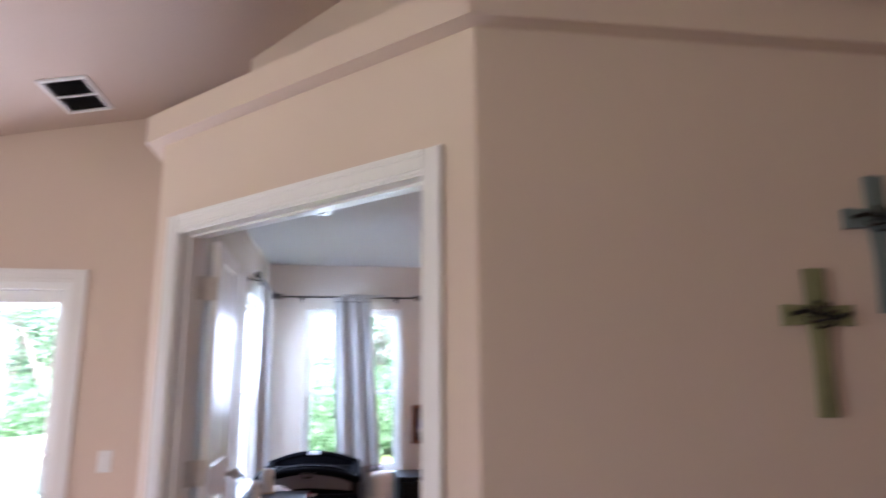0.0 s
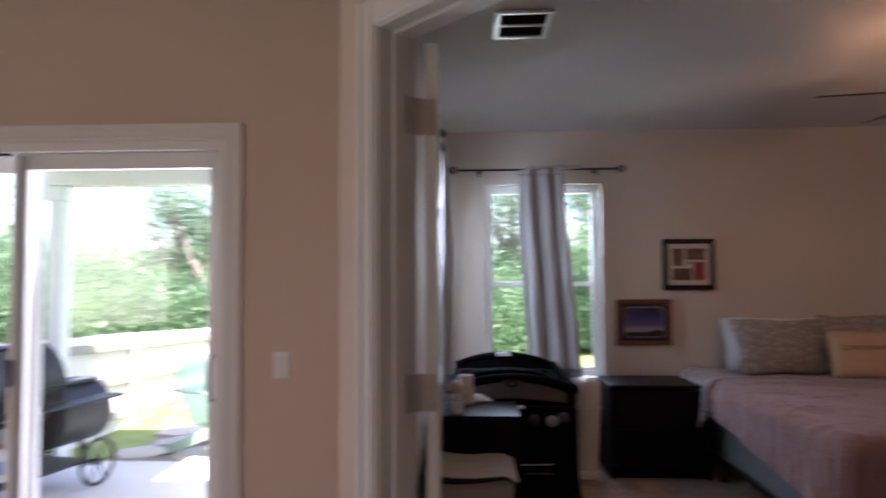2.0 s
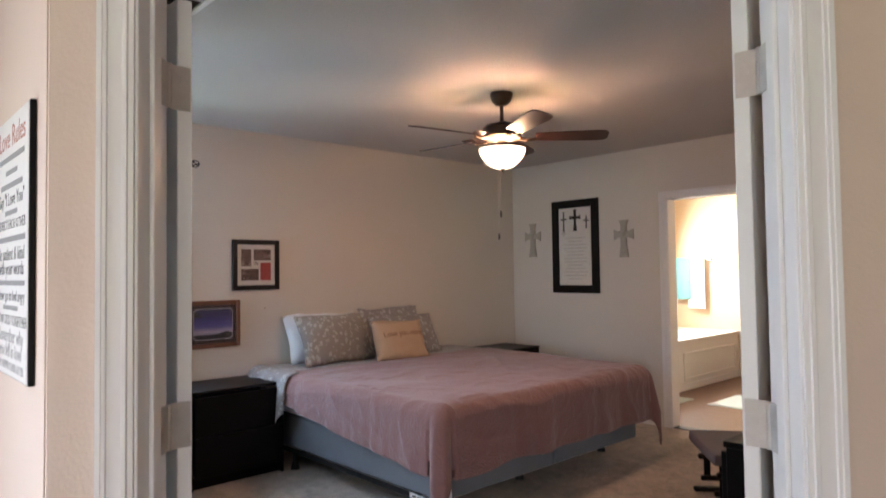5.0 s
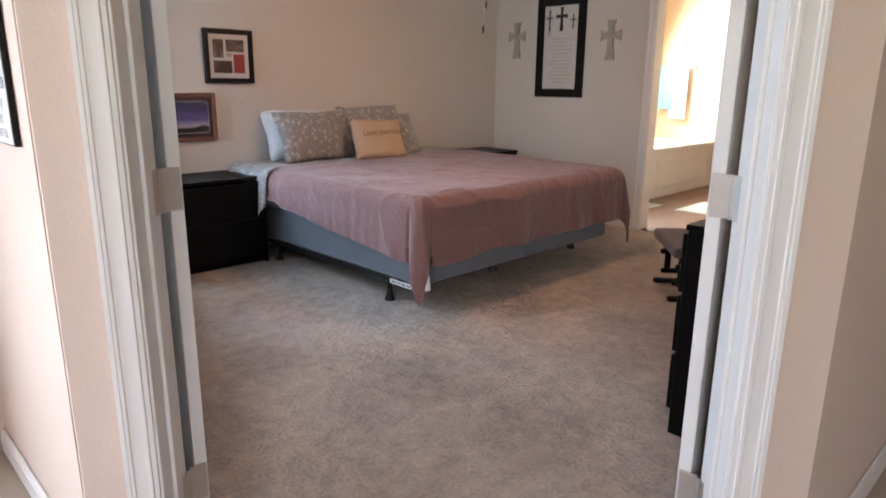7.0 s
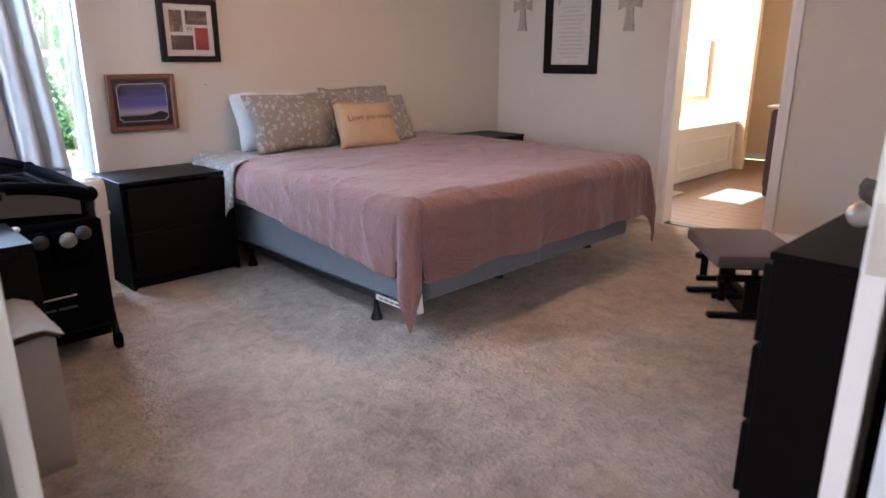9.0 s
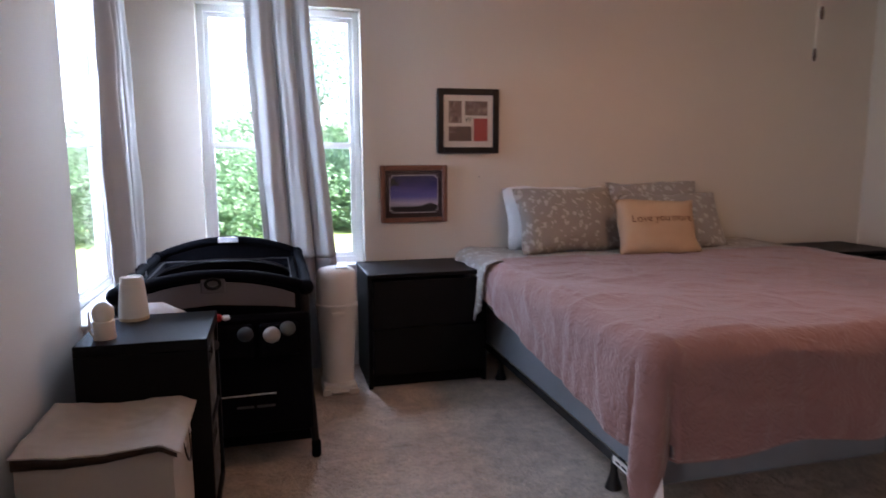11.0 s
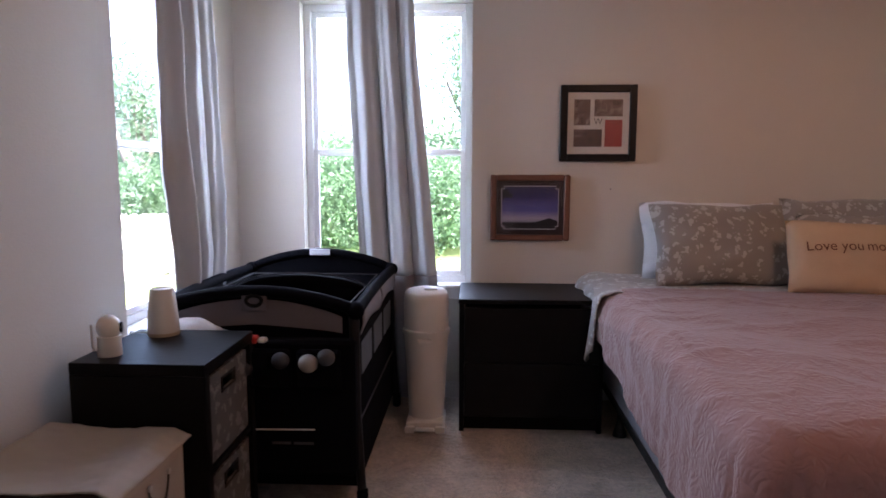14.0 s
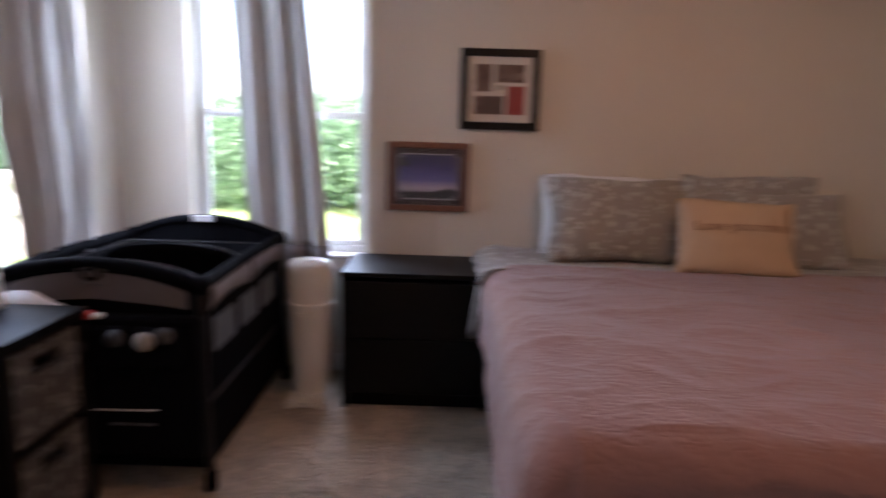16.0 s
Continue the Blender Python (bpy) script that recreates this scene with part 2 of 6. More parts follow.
IRON = mat("dark_iron", (0.02, 0.018, 0.017), 0.45, 0.6, var=0.2, scale=20, bump=0.1, bscale=150)
NICKEL = mat("satin_nickel", (0.58, 0.55, 0.51), 0.42, 0.9, var=0.12, scale=30, bump=0.03, bscale=200)
BRONZE = mat("dark_bronze", (0.035, 0.022, 0.016), 0.35, 0.7, var=0.15, scale=20)
CHERRY = mat("cherry_blade_wood", (0.030, 0.011, 0.008), 0.42, var=0.25, scale=4, bump=0.03, bscale=40, fine=0.15, stretch=(2, 14, 2))
GLASS = glass_mat("window_glass")
BOXSPRING = mat("blue_grey_ticking", (0.165, 0.182, 0.205), 0.85, var=0.08, scale=12, bump=0.2, bscale=400, fine=0.08)
WHITECLOTH = mat("white_cotton", (0.74, 0.75, 0.78), 0.9, var=0.05, scale=9, bump=0.25, bscale=30, fine=0.03, sheen=0.2)
PLASTIC_W = mat("white_plastic", (0.74, 0.72, 0.68), 0.32, var=0.03, scale=10, fine=0.01)
CURTAIN = mat("silver_grey_satin", (0.50, 0.50, 0.50), 0.55, spec=0.3, var=0.07, scale=7, bump=0.06, bscale=260, fine=0.05, sheen=0.25)
CURTAIN_BAND = mat("grey_curtain_band", (0.25, 0.25, 0.27), 0.5, var=0.07, scale=7, bump=0.06, bscale=260, fine=0.05, sheen=0.2)
NAVY = mat("black_navy_nylon", (0.0040, 0.0042, 0.006), 0.8, spec=0.04, var=0.2, scale=9, bump=0.12, bscale=320, fine=0.1)
TRIMGREY = mat("light_grey_cloth", (0.14, 0.125, 0.13), 0.9, var=0.1, scale=10, bump=0.2, bscale=300, fine=0.1)
DIMGREY = mat("dim_grey_plastic", (0.030, 0.031, 0.034), 0.7, var=0.3, scale=25)
PALECUP = mat("pale_cup_plastic", (0.30, 0.275, 0.25), 0.5, var=0.1, scale=20)
PALEGREY = mat("pale_grey_quilted_cloth", (0.24, 0.23, 0.245), 0.85, var=0.1, scale=10, bump=0.2, bscale=300, fine=0.08)
GREYCLOTH = mat("grey_woven_cloth", (0.06, 0.058, 0.06), 0.85, var=0.1, scale=10, bump=0.2, bscale=300, fine=0.1)
CREAM = mat("cream_canvas", (0.43, 0.385, 0.33), 0.85, var=0.06, scale=5, bump=0.18, bscale=420, fine=0.06)
WOODFLOOR = mat("brown_plank", (0.16, 0.085, 0.05), 0.4, var=0.2, scale=3, bump=0.06, bscale=30, fine=0.15, stretch=(1, 10, 1))
CARPET = None


def carpet_mat():
    m = bpy.data.materials.new("beige_pile_carpet")
    m.use_nodes = True
    N, L = m.node_tree.nodes, m.node_tree.links
    p = N["Principled BSDF"]
    p.inputs["Roughness"].default_value, p.inputs["Sheen Weight"].default_value = 1.0, 0.25
    p.inputs["Specular IOR Level"].default_value = 0.1
    tc = N.new("ShaderNodeTexCoord")
    outs = []
    for sc, det, dist in ((2.2, 5, 0.6), (14, 5, 0.5), (60, 4, 0.3), (210, 3, 0.0)):
        n = N.new("ShaderNodeTexNoise")
        n.inputs["Scale"].default_value, n.inputs["Detail"].default_value, n.inputs["Distortion"].default_value = sc, det, dist
        L.new(tc.outputs["Object"], n.inputs[0])
        outs.append(n.outputs[0])
    def mad(a, k, c):
        x = N.new("ShaderNodeMath")
        x.operation = "MULTIPLY_ADD"
        L.new(a, x.inputs[0])
        x.inputs[1].default_value = k
        if isinstance(c, float):
            x.inputs[2].default_value = c
        else:
            L.new(c, x.inputs[2])
        return x.outputs[0]
    s = mad(outs[3], 0.6, mad(outs[2], 0.75, mad(outs[1], 0.85, mad(outs[0], 1.15, -0.675))))
    v = N.new("ShaderNodeVectorMath")
    v.operation = "SCALE"
    v.inputs[0].default_value = (0.55, 0.450, 0.36)
    L.new(s, v.inputs["Scale"])
    L.new(v.outputs[0], p.inputs["Base Color"])
    h = mad(outs[1], 1.6, mad(outs[2], 1.0, mad(outs[3], 0.5, 0.0)))
    b = N.new("ShaderNodeBump")
    b.inputs["Strength"].default_value, b.inputs["Distance"].default_value = 1.0, 0.018
    L.new(h, b.inputs["Height"])
    L.new(b.outputs[0], p.inputs["Normal"])
    return m


CARPET = carpet_mat()


def quilt_mat():
    """Mauve matelasse: raised leaf-like cells with stitched valleys."""
    m = mat("mauve_matelasse", (0.235, 0.118, 0.106), 0.85, var=0.06, scale=4, fine=0.05, bscale=300, sheen=0.3)
    N, L = m.node_tree.nodes, m.node_tree.links
    tc = next(n for n in N if n.type == "TEX_COORD")
    vo = N.new("ShaderNodeTexVoronoi")
    vo.feature = "DISTANCE_TO_EDGE"
    vo.inputs["Scale"].default_value = 29
    wn = N.new("ShaderNodeTexNoise")
    wn.inputs["Scale"].default_value = 9
    mx = N.new("ShaderNodeVectorMath")
    mx.operation = "MULTIPLY_ADD"
    L.new(tc.outputs["Object"], wn.inputs[0])
    L.new(wn.outputs[1], mx.inputs[0])
    mx.inputs[1].default_value = (0.22, 0.22, 0.22)
    L.new(tc.outputs["Object"], mx.inputs[2])
    L.new(mx.outputs[0], vo.inputs["Vector"])
    n3 = N.new("ShaderNodeTexNoise")
    n3.inputs["Scale"].default_value = 120
    L.new(tc.outputs["Object"], n3.inputs[0])
    ad = N.new("ShaderNodeMath")
    ad.operation = "MULTIPLY_ADD"
    L.new(n3.outputs[0], ad.inputs[0])
    ad.inputs[1].default_value = 0.12
    L.new(vo.outputs["Distance"], ad.inputs[2])
    b = N.new("ShaderNodeBump")
    b.inputs["Strength"].default_value, b.inputs["Distance"].default_value = 0.42, 0.016
    L.new(ad.outputs[0], b.inputs["Height"])
    L.new(b.outputs[0], N["Principled BSDF"].inputs["Normal"])
    return m


QUILT = quilt_mat()


def let_through(m, col, share):
    """Thin cloth: a share of the light passes to the other side."""
    N, L = m.node_tree.nodes, m.node_tree.links
    t, mx = N.new("ShaderNodeBsdfTranslucent"), N.new("ShaderNodeMixShader")
    t.inputs[0].default_value = (*col, 1)
    mx.inputs[0].default_value = share
    L.new(N["Principled BSDF"].outputs[0], mx.inputs[1]), L.new(t.outputs[0], mx.inputs[2])
    L.new(mx.outputs[0], N["Material Output"].inputs[0])


let_through(CURTAIN, (0.50, 0.49, 0.48), 0.12)
let_through(CURTAIN_BAND, (0.25, 0.25, 0.25), 0.08)


def floral(name, ground, figure, scale, t=0.55):
    """A printed cloth: pale blossoms on a plain ground."""
    def tex(N, L, co):
        wn = N.new("ShaderNodeTexNoise")
        wn.inputs["Scale"].default_value, wn.inputs["Detail"].default_value = scale * 1.6, 3
        L.new(co, wn.inputs[0])
        ma = N.new("ShaderNodeVectorMath")
        ma.operation = "MULTIPLY_ADD"
        L.new(wn.outputs[1], ma.inputs[0])
        ma.inputs[1].default_value = (1.6 / scale,) * 3
        L.new(co, ma.inputs[2])
        vo = N.new("ShaderNodeTexVoronoi")
        vo.inputs["Scale"].default_value = scale
        L.new(ma.outputs[0], vo.inputs["Vector"])
        return vo.outputs["Distance"]
    return ramp_mat(name, [(0.0, figure), (t - 0.06, figure), (t, ground), (1.0, ground)], tex, 0.85, sheen=0.2)


SHEET = floral("floral_sheet", (0.29, 0.27, 0.25), (0.47, 0.46, 0.45), 25, 0.38)
BINCLOTH = floral("floral_bin_cloth", (0.062, 0.060, 0.058), (0.17, 0.165, 0.16), 24, 0.42)

# ---------------------------------------------------------------- large structure
def wall_run(name, p0, p1, thick, z0, z1, material, label, openings=()):
    """A wall from p0 to p1, thick to its left, with openings (from, to, low, high) along it."""
    p0, p1 = Vector(p0), Vector(p1)
    length = (p1 - p0).length
    m = Matrix.Translation((p0.x, p0.y, 0)) @ Matrix.Rotation(math.atan2(p1.y - p0.y, p1.x - p0.x), 4, "Z")
    bm = bmesh.new()
    s = 0.0
    for a, b, lo, hi in sorted(openings):
        box(bm, s, a, 0, thick, z0, z1, 0, m)
        if lo > z0:
            box(bm, a, b, 0, thick, z0, lo, 0, m)
        if hi < z1:
            box(bm, a, b, 0, thick, hi, z1, 0, m)
        s = b
    box(bm, s, length, 0, thick, z0, z1, 0, m)
    bmesh.ops.remove_doubles(bm, verts=bm.verts, dist=0.0004)
    return struct(name, bm, material, label, "wall")


XW, XE, YN, YS = -0.60, 4.195, 6.09, 2.005      # inner faces of the bedroom
DL, DR = (-0.734, 3.084), (0.5045, 1.8455)        # ends of the slanted door wall, living-room face
wall_run("wall_north", (4.315, 6.24), (-0.75, 6.24), 0.15, 0, 2.5, PAINT, "smooth greige painted bedroom wall with a window", [(3.695, 4.567, 0.605, 2.04)])
wall_run("wall_west", (-0.60, 3.13), (-0.60, 6.09), 0.134, 0, 2.5, PAINT, "smooth greige painted bedroom wall beside the cot", [(1.82, 2.69, 0.605, 2.04)])
wall_run("wall_east", (4.315, 2.005), (4.315, 6.09), 0.12, 0, 2.5, PAINT, "greige painted bedroom wall with the bathroom doorway", [(1.545, 2.34, 0, 1.98)])
wall_run("wall_south", (0.505, 1.8455), (4.315, 1.8455), 0.1595, 0, 2.60, PAINT_GR, "beige painted wall hung with two crosses")
wall_run("wall_slanted", DL, DR, 0.125, 0, 2.60, PAINT_GR, "beige slanted wall with a double doorway", [(0.169, 1.566, 0, 2.05)])
_b = box(bmesh.new(), -0.734, -0.66, 3.088, 3.1295, 0, 2.60)
struct("wall_corner", _b, PAINT_GR, "beige corner return beside the double doorway", "wall")
wall_run("wall_return", (-0.734, 4.02), (-0.734, 3.10), -0.003, 0, 2.60, PAINT_GR, "beige return wall beside the patio door")
wall_run("wall_patio", (-0.735, 4.17), (-5.0, 4.17), 0.15, 0, 3.5, PAINT_GR, "beige living-room wall with a sliding patio door", [(0.695, 2.595, 0.0, 1.96)])
# the opening is assumed, cut for the added living-room lamp
wall_run("wall_living_west", (-5.15, -3.5), (-5.15, 4.17), -0.15, 0, 3.2, PAINT_GR, "beige living-room wall with an added window opening", [(1.3, 3.1, 0.7, 2.1)])
wall_run("wall_living_south", (-5.15, -3.5), (4.5, -3.5), -0.15, 0, 3.8, PAINT_GR, "beige living-room wall")
wall_run("wall_living_east", (4.345, -3.5), (4.345, 1.8455), -0.15, 0, 3.8, PAINT_GR, "beige living-room wall")
# north opening is made up to let the bathroom lamp in
wall_run("wall_bath_north", (8.3, 6.09), (4.315, 6.09), 0.15, 0, 2.5, PAINT_BATH, "warm cream bathroom wall", [(1.5, 2.7, 1.3, 2.2)])
wall_run("wall_bath_east", (8.3, 3.0), (8.3, 5.95), -0.12, 0, 2.5, PAINT_BATH, "warm cream bathroom wall")
wall_run("wall_bath_south", (4.315, 3.0), (8.3, 3.0), -0.12, 0, 2.5, PAINT_BATH, "warm cream bathroom wall")
_b = box(bmesh.new(), 7.32, 7.42, 4.98, 5.94, 0, 2.44)
struct("wall_bath_wing", _b, PAINT_BATH, "short cream wall at the end of the bathtub", "wall")

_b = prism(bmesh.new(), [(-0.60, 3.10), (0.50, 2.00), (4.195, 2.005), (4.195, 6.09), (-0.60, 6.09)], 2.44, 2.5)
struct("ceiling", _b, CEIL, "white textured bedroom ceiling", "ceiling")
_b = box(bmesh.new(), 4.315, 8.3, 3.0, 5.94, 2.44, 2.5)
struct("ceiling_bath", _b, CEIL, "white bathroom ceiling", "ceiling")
# the sloping living-room ceiling
_b = bmesh.new()
_pr = [(-5.15, 2.212), (1.2, 3.417), (4.5, 2.78)]
_lo = [[_b.verts.new((x, y, z)) for x, z in _pr] for y in (-3.65, 4.17)]
_hi = [[_b.verts.new((x, y, z + 0.12)) for x, z in _pr] for y in (-3.65, 4.17)]
for i in range(2):
    _b.faces.new((_lo[0][i], _lo[1][i], _lo[1][i + 1], _lo[0][i + 1]))
    _b.faces.new((_hi[0][i], _hi[0][i + 1], _hi[1][i + 1], _hi[1][i]))
for k in range(2):
    _b.faces.new((_lo[k][0], _lo[k][1], _lo[k][2], _hi[k][2], _hi[k][1], _hi[k][0]))
_b.faces.new((_lo[0][0], _hi[0][0], _hi[1][0], _lo[1][0]))
_b.faces.new((_lo[0][2], _lo[1][2], _hi[1][2], _hi[0][2]))
struct("ceiling_living", _b, CEIL_GR, "beige sloping living-room ceiling", "ceiling")
# plant ledge round the bedroom box, and the set-back wall above it
P = 0.075
_b = prism(bmesh.new(), [(-0.734 - P, 4.018), (-0.734 - P, 3.084 - 0.414 * P), (0.5045 - 0.414 * P, 1.8455 - P), (4.34, 1.8455 - P), (4.34, 2.2), (0.75, 2.2), (-0.45, 3.4), (-0.45, 4.018)], 2.475, 2.60)
struct("plant_ledge", _b, PAINT_GR, "beige projecting drywall ledge above the double door", "trim")
_b = prism(bmesh.new(), [(-0.42, 4.018), (-0.42, 3.42), (0.80, 2.20), (4.34, 2.20), (4.34, 2.32), (0.86, 2.32), (-0.30, 3.46), (-0.30, 4.018)], 2.60, 3.42)
struct("wall_above_ledge", _b, PAINT_GR, "beige set-back wall above the ledge", "wall")
# unseen roof and attic walls, added to close the space over the bedroom to daylight
_b = box(bmesh.new(), -0.75, 8.4, 1.9, 6.24, 3.42, 3.5)
struct("roof", _b, CEIL, "unseen roof deck added above the bedroom", "roof")
for nm, a, b in (("wall_attic_north", (8.4, 6.24), (-0.75, 6.24)),):
    wall_run(nm, a, b, 0.15, 2.501, 3.42, PAINT_GR, "unseen attic wall added above the bedroom")
wall_run("wall_attic_west", (-0.60, 4.17), (-0.60, 6.09), 0.15, 2.501, 3.42, PAINT_GR, "unseen attic wall added above the bedroom")

_b = prism(bmesh.new(), [(-0.65, 3.13), (-0.65, 6.16), (4.255, 6.16), (4.255, 1.92), (0.56, 1.92)], -0.10, 0.0)
struct("floor_carpet", _b, CARPET, "beige cut-pile bedroom carpet with footprints", "carpet")
_b = prism(bmesh.new(), [(-5.1, -3.6), (4.4, -3.6), (4.4, 1.919), (0.559, 1.919), (-0.651, 3.129), (-0.651, 4.1), (-5.1, 4.1)], -0.10, -0.002)
struct("floor_living", _b, mat("beige_tile", (0.40, 0.34, 0.27), 0.45, var=0.08, scale=3, bump=0.05), "beige living-room floor", "floor")


# baseboards
def baseboard(name, p0, p1, parent=None):
    p0, p1 = Vector(p0), Vector(p1)
    m = Matrix.Translation((p0.x, p0.y, 0)) @ Matrix.Rotation(math.atan2(p1.y - p0.y, p1.x - p0.x), 4, "Z")
    L = (p1 - p0).length
    bm = bmesh.new()
    prof = [(0, 0), (0.014, 0), (0.014, 0.062), (0.010, 0.070), (0.010, 0.078), (0.004, 0.085), (0, 0.085)]
    ends = [[bm.verts.new(m @ Vector((s, d, z))) for d, z in prof] for s in (0, L)]
    n = len(prof)
    for i in range(n):
        bm.faces.new((ends[0][i], ends[0][(i + 1) % n], ends[1][(i + 1) % n], ends[1][i]))
    bm.faces.new(ends[0]), bm.faces.new(list(reversed(ends[1])))
    return struct(name, bm, TRIM, "white moulded baseboard", "baseboard")


baseboard("baseboard", (4.193, 6.088), (-0.598, 6.088))
baseboard("baseboard", (-0.598, 6.07), (-0.598, 3.22))
baseboard("baseboard", (4.193, 4.42), (4.193, 6.07))
baseboard("baseboard", (4.193, 2.02), (4.193, 3.47))
baseboard("baseboard", (0.60, 2.007), (4.19, 2.007))
baseboard("baseboard", (-0.7395, 3.10), (-0.7395, 4.018))
baseboard("baseboard", (-0.77, 4.018), (-1.36, 4.018))
baseboard("baseboard", (-3.41, 4.018), (-4.99, 4.018))
baseboard("baseboard", (4.33, 1.8435), (0.52, 1.8435))

# double doorway trim, in the slanted wall's own frame: s along the wall, d into the bedroom
MD = Matrix.Translation((DL[0], DL[1], 0)) @ Matrix.Rotation(radians(-45), 4, "Z")


def moulding(bm, s0, s1, z0, z1, d0, d1, axis, m, flip=False):
    """One length of stepped door casing, one closed profile; thicker towards its outer edge."""
    steps = [(0.0, 0.15, 0.55), (0.17, 0.29, 0.80), (0.31, 0.71, 0.70), (0.73, 0.83, 0.92), (0.85, 1.0, 1.0)]
    prof = [(0.0, 0.0)]
    for a, b, k in steps:
        prof += [(a, k), (b, k)]
    prof.append((1.0, 0.0))
    if flip:
        prof = [(1 - a, k) for a, k in reversed(prof)]
    lo, hi = (s0, s1) if axis == "v" else (z0, z1)
    ends = []
    for e in ((z0, z1) if axis == "v" else (s0, s1)):
        ring = []
        for a, k in prof:
            w, d = lo + (hi - lo) * a, d1 - (d1 - d0) * k
            ring.append(bm.verts.new(m @ (Vector((w, d, e)) if axis == "v" else Vector((e, d, w)))))
        ends.append(ring)
    n = len(prof)
    for i in range(n):
        bm.faces.new((ends[0][i], ends[0][(i + 1) % n], ends[1][(i + 1) % n], ends[1][i]))
    bm.faces.new(ends[0]), bm.faces.new(list(reversed(ends[1])))


S0, S1, ZD = 0.194, 1.546, 2.03      # clear opening
frame_d = thing("door_frame", "white moulded casing and jambs of the double doorway", "door frame", kind="structure")
for nm, a, b in (("jamb", S0 - 0.02, S0), ("jamb", S1, S1 + 0.02)):
    part(nm, box(bmesh.new(), a, b, -0.004, 0.129, 0, ZD + 0.02, 0.002, MD), TRIM, frame_d)
part("head_jamb", box(bmesh.new(), S0, S1, -0.004, 0.129, ZD, ZD + 0.02, 0.002, MD), TRIM, frame_d)
for nm, a, b in (("door_stop", S0, S0 + 0.011), ("door_stop", S1 - 0.011, S1)):
    part(nm, box(bmesh.new(), a, b, 0.045, 0.080, 0, ZD, 0.002, MD), TRIM, frame_d)
part("door_stop", box(bmesh.new(), S0 + 0.011, S1 - 0.011, 0.045, 0.080, ZD - 0.011, ZD, 0.002, MD), TRIM, frame_d)
CW = 0.076
for d0, d1 in ((-0.020, 0.0),):
    bm = bmesh.new(); moulding(bm, S0 - 0.006 - CW, S0 - 0.006, 0, ZD + 0.006 + CW, d0, d1, "v", MD, True)
    part("casing", bm, TRIM, frame_d)
    bm = bmesh.new(); moulding(bm, S1 + 0.006, S1 + 0.006 + CW, 0, ZD + 0.006 + CW, d0, d1, "v", MD)
    part("casing", bm, TRIM, frame_d)
    bm = bmesh.new(); moulding(bm, S0 - 0.006, S1 + 0.006, ZD + 0.006, ZD + 0.006 + CW, d0, d1, "h", MD)
    part("head_casing", bm, TRIM, frame_d)
for a, b in ((S0 - 0.006 - 0.07, S0 - 0.006), (S1 + 0.006, S1 + 0.076)):
    part("inner_casing", box(bmesh.new(), a, b, 0.1255, 0.140, 0, ZD + 0.07, 0.004, MD), TRIM, frame_d)
part("inner_head_casing", box(bmesh.new(), S0 - 0.006, S1 + 0.006, 0.1255, 0.140, ZD + 0.006, ZD + 0.07, 0.004, MD), TRIM, frame_d)
part("strike_plate", box(bmesh.new(), 0.83, 0.90, 0.052, 0.074, ZD - 0.0135, ZD - 0.0108, 0.001, MD), NICKEL, frame_d, "dark nickel catch plate")


HH = 0.106      # hinge height


def door_leaf(name, s_hinge, side, open_deg, label):
    """A panelled leaf hung on the bedroom side; side +1 swings from the wall's start."""
    W, T, H = 0.61, 0.035, 2.012
    root = thing(name, label, "door", kind="structure")
    hp = MD @ Vector((s_hinge, 0.136, 0))
    ang = -45 + (open_deg if side > 0 else 180 - open_deg)
    root.matrix_basis = pose(hp.x, hp.y, 0.008, 0, 0, ang)
    t0, t1 = (-T - 0.024, -0.024) if side > 0 else (0.024, T + 0.024)
    x0 = 0.006
    bm = bmesh.new()
    st, rails = 0.105, (0.0, 0.23, 0.95, 1.11, 1.62, 1.72, 1.925, H)
    box(bm, x0, x0 + st, t0, t1, 0, H, 0.002)
    box(bm, W - st, W, t0, t1, 0, H, 0.002)
    for a, b in ((0, 0.2), (0.88, 1.02), (1.58, 1.68), (1.93, H)):
        box(bm, x0 + st, W - st, t0 + 0.0005, t1 - 0.0005, a, b, 0.002)
    part("leaf_frame", bm, TRIM, root)
    for a, b in ((0.2, 0.88), (1.02, 1.58), (1.68, 1.93)):
        bm = bmesh.new()
        box(bm, x0 + st, W - st, t0 + 0.010, t1 - 0.010, a, b)
        box(bm, x0 + st + 0.03, W - st - 0.03, t0 + 0.004, t1 - 0.004, a + 0.03, b - 0.03, 0.006)
        part("panel", bm, TRIM, root)
    bmk = bmesh.new()
    tk = t0 if side > 0 else t1
    sg = -1 if side > 0 else 1
    cyl(bmk, (W - 0.06, tk, 0.93), (W - 0.06, tk + sg * 0.045, 0.93), 0.012)
    bmesh.ops.create_uvsphere(bmk, u_segments=14, v_segments=10, radius=0.027, matrix=Matrix.Translation((W - 0.06, tk + sg * 0.055, 0.93)))
    part("knob", bmk, NICKEL, root, "satin nickel knob", True)
    for z in (0.155, 0.952, 1.742):
        bm = bmesh.new()
        cyl(bm, (0, 0, z), (0, 0, z + HH), 0.0075, n=12)
        yl = -0.053 if side > 0 else 0.0
        # leaf on the door's hinge edge
        box(bm, x0 - 0.0035, x0 - 0.0005, yl, yl + 0.053, z, z + HH, 0.0008)
        for dz in (0.020, 0.053, 0.086):
            cyl(bm, (x0 - 0.005, yl + 0.0265, z + dz), (x0 - 0.003, yl + 0.0265, z + dz), 0.004, n=8)
        part("hinge", bm, NICKEL, root, "satin nickel butt hinge")
    return root


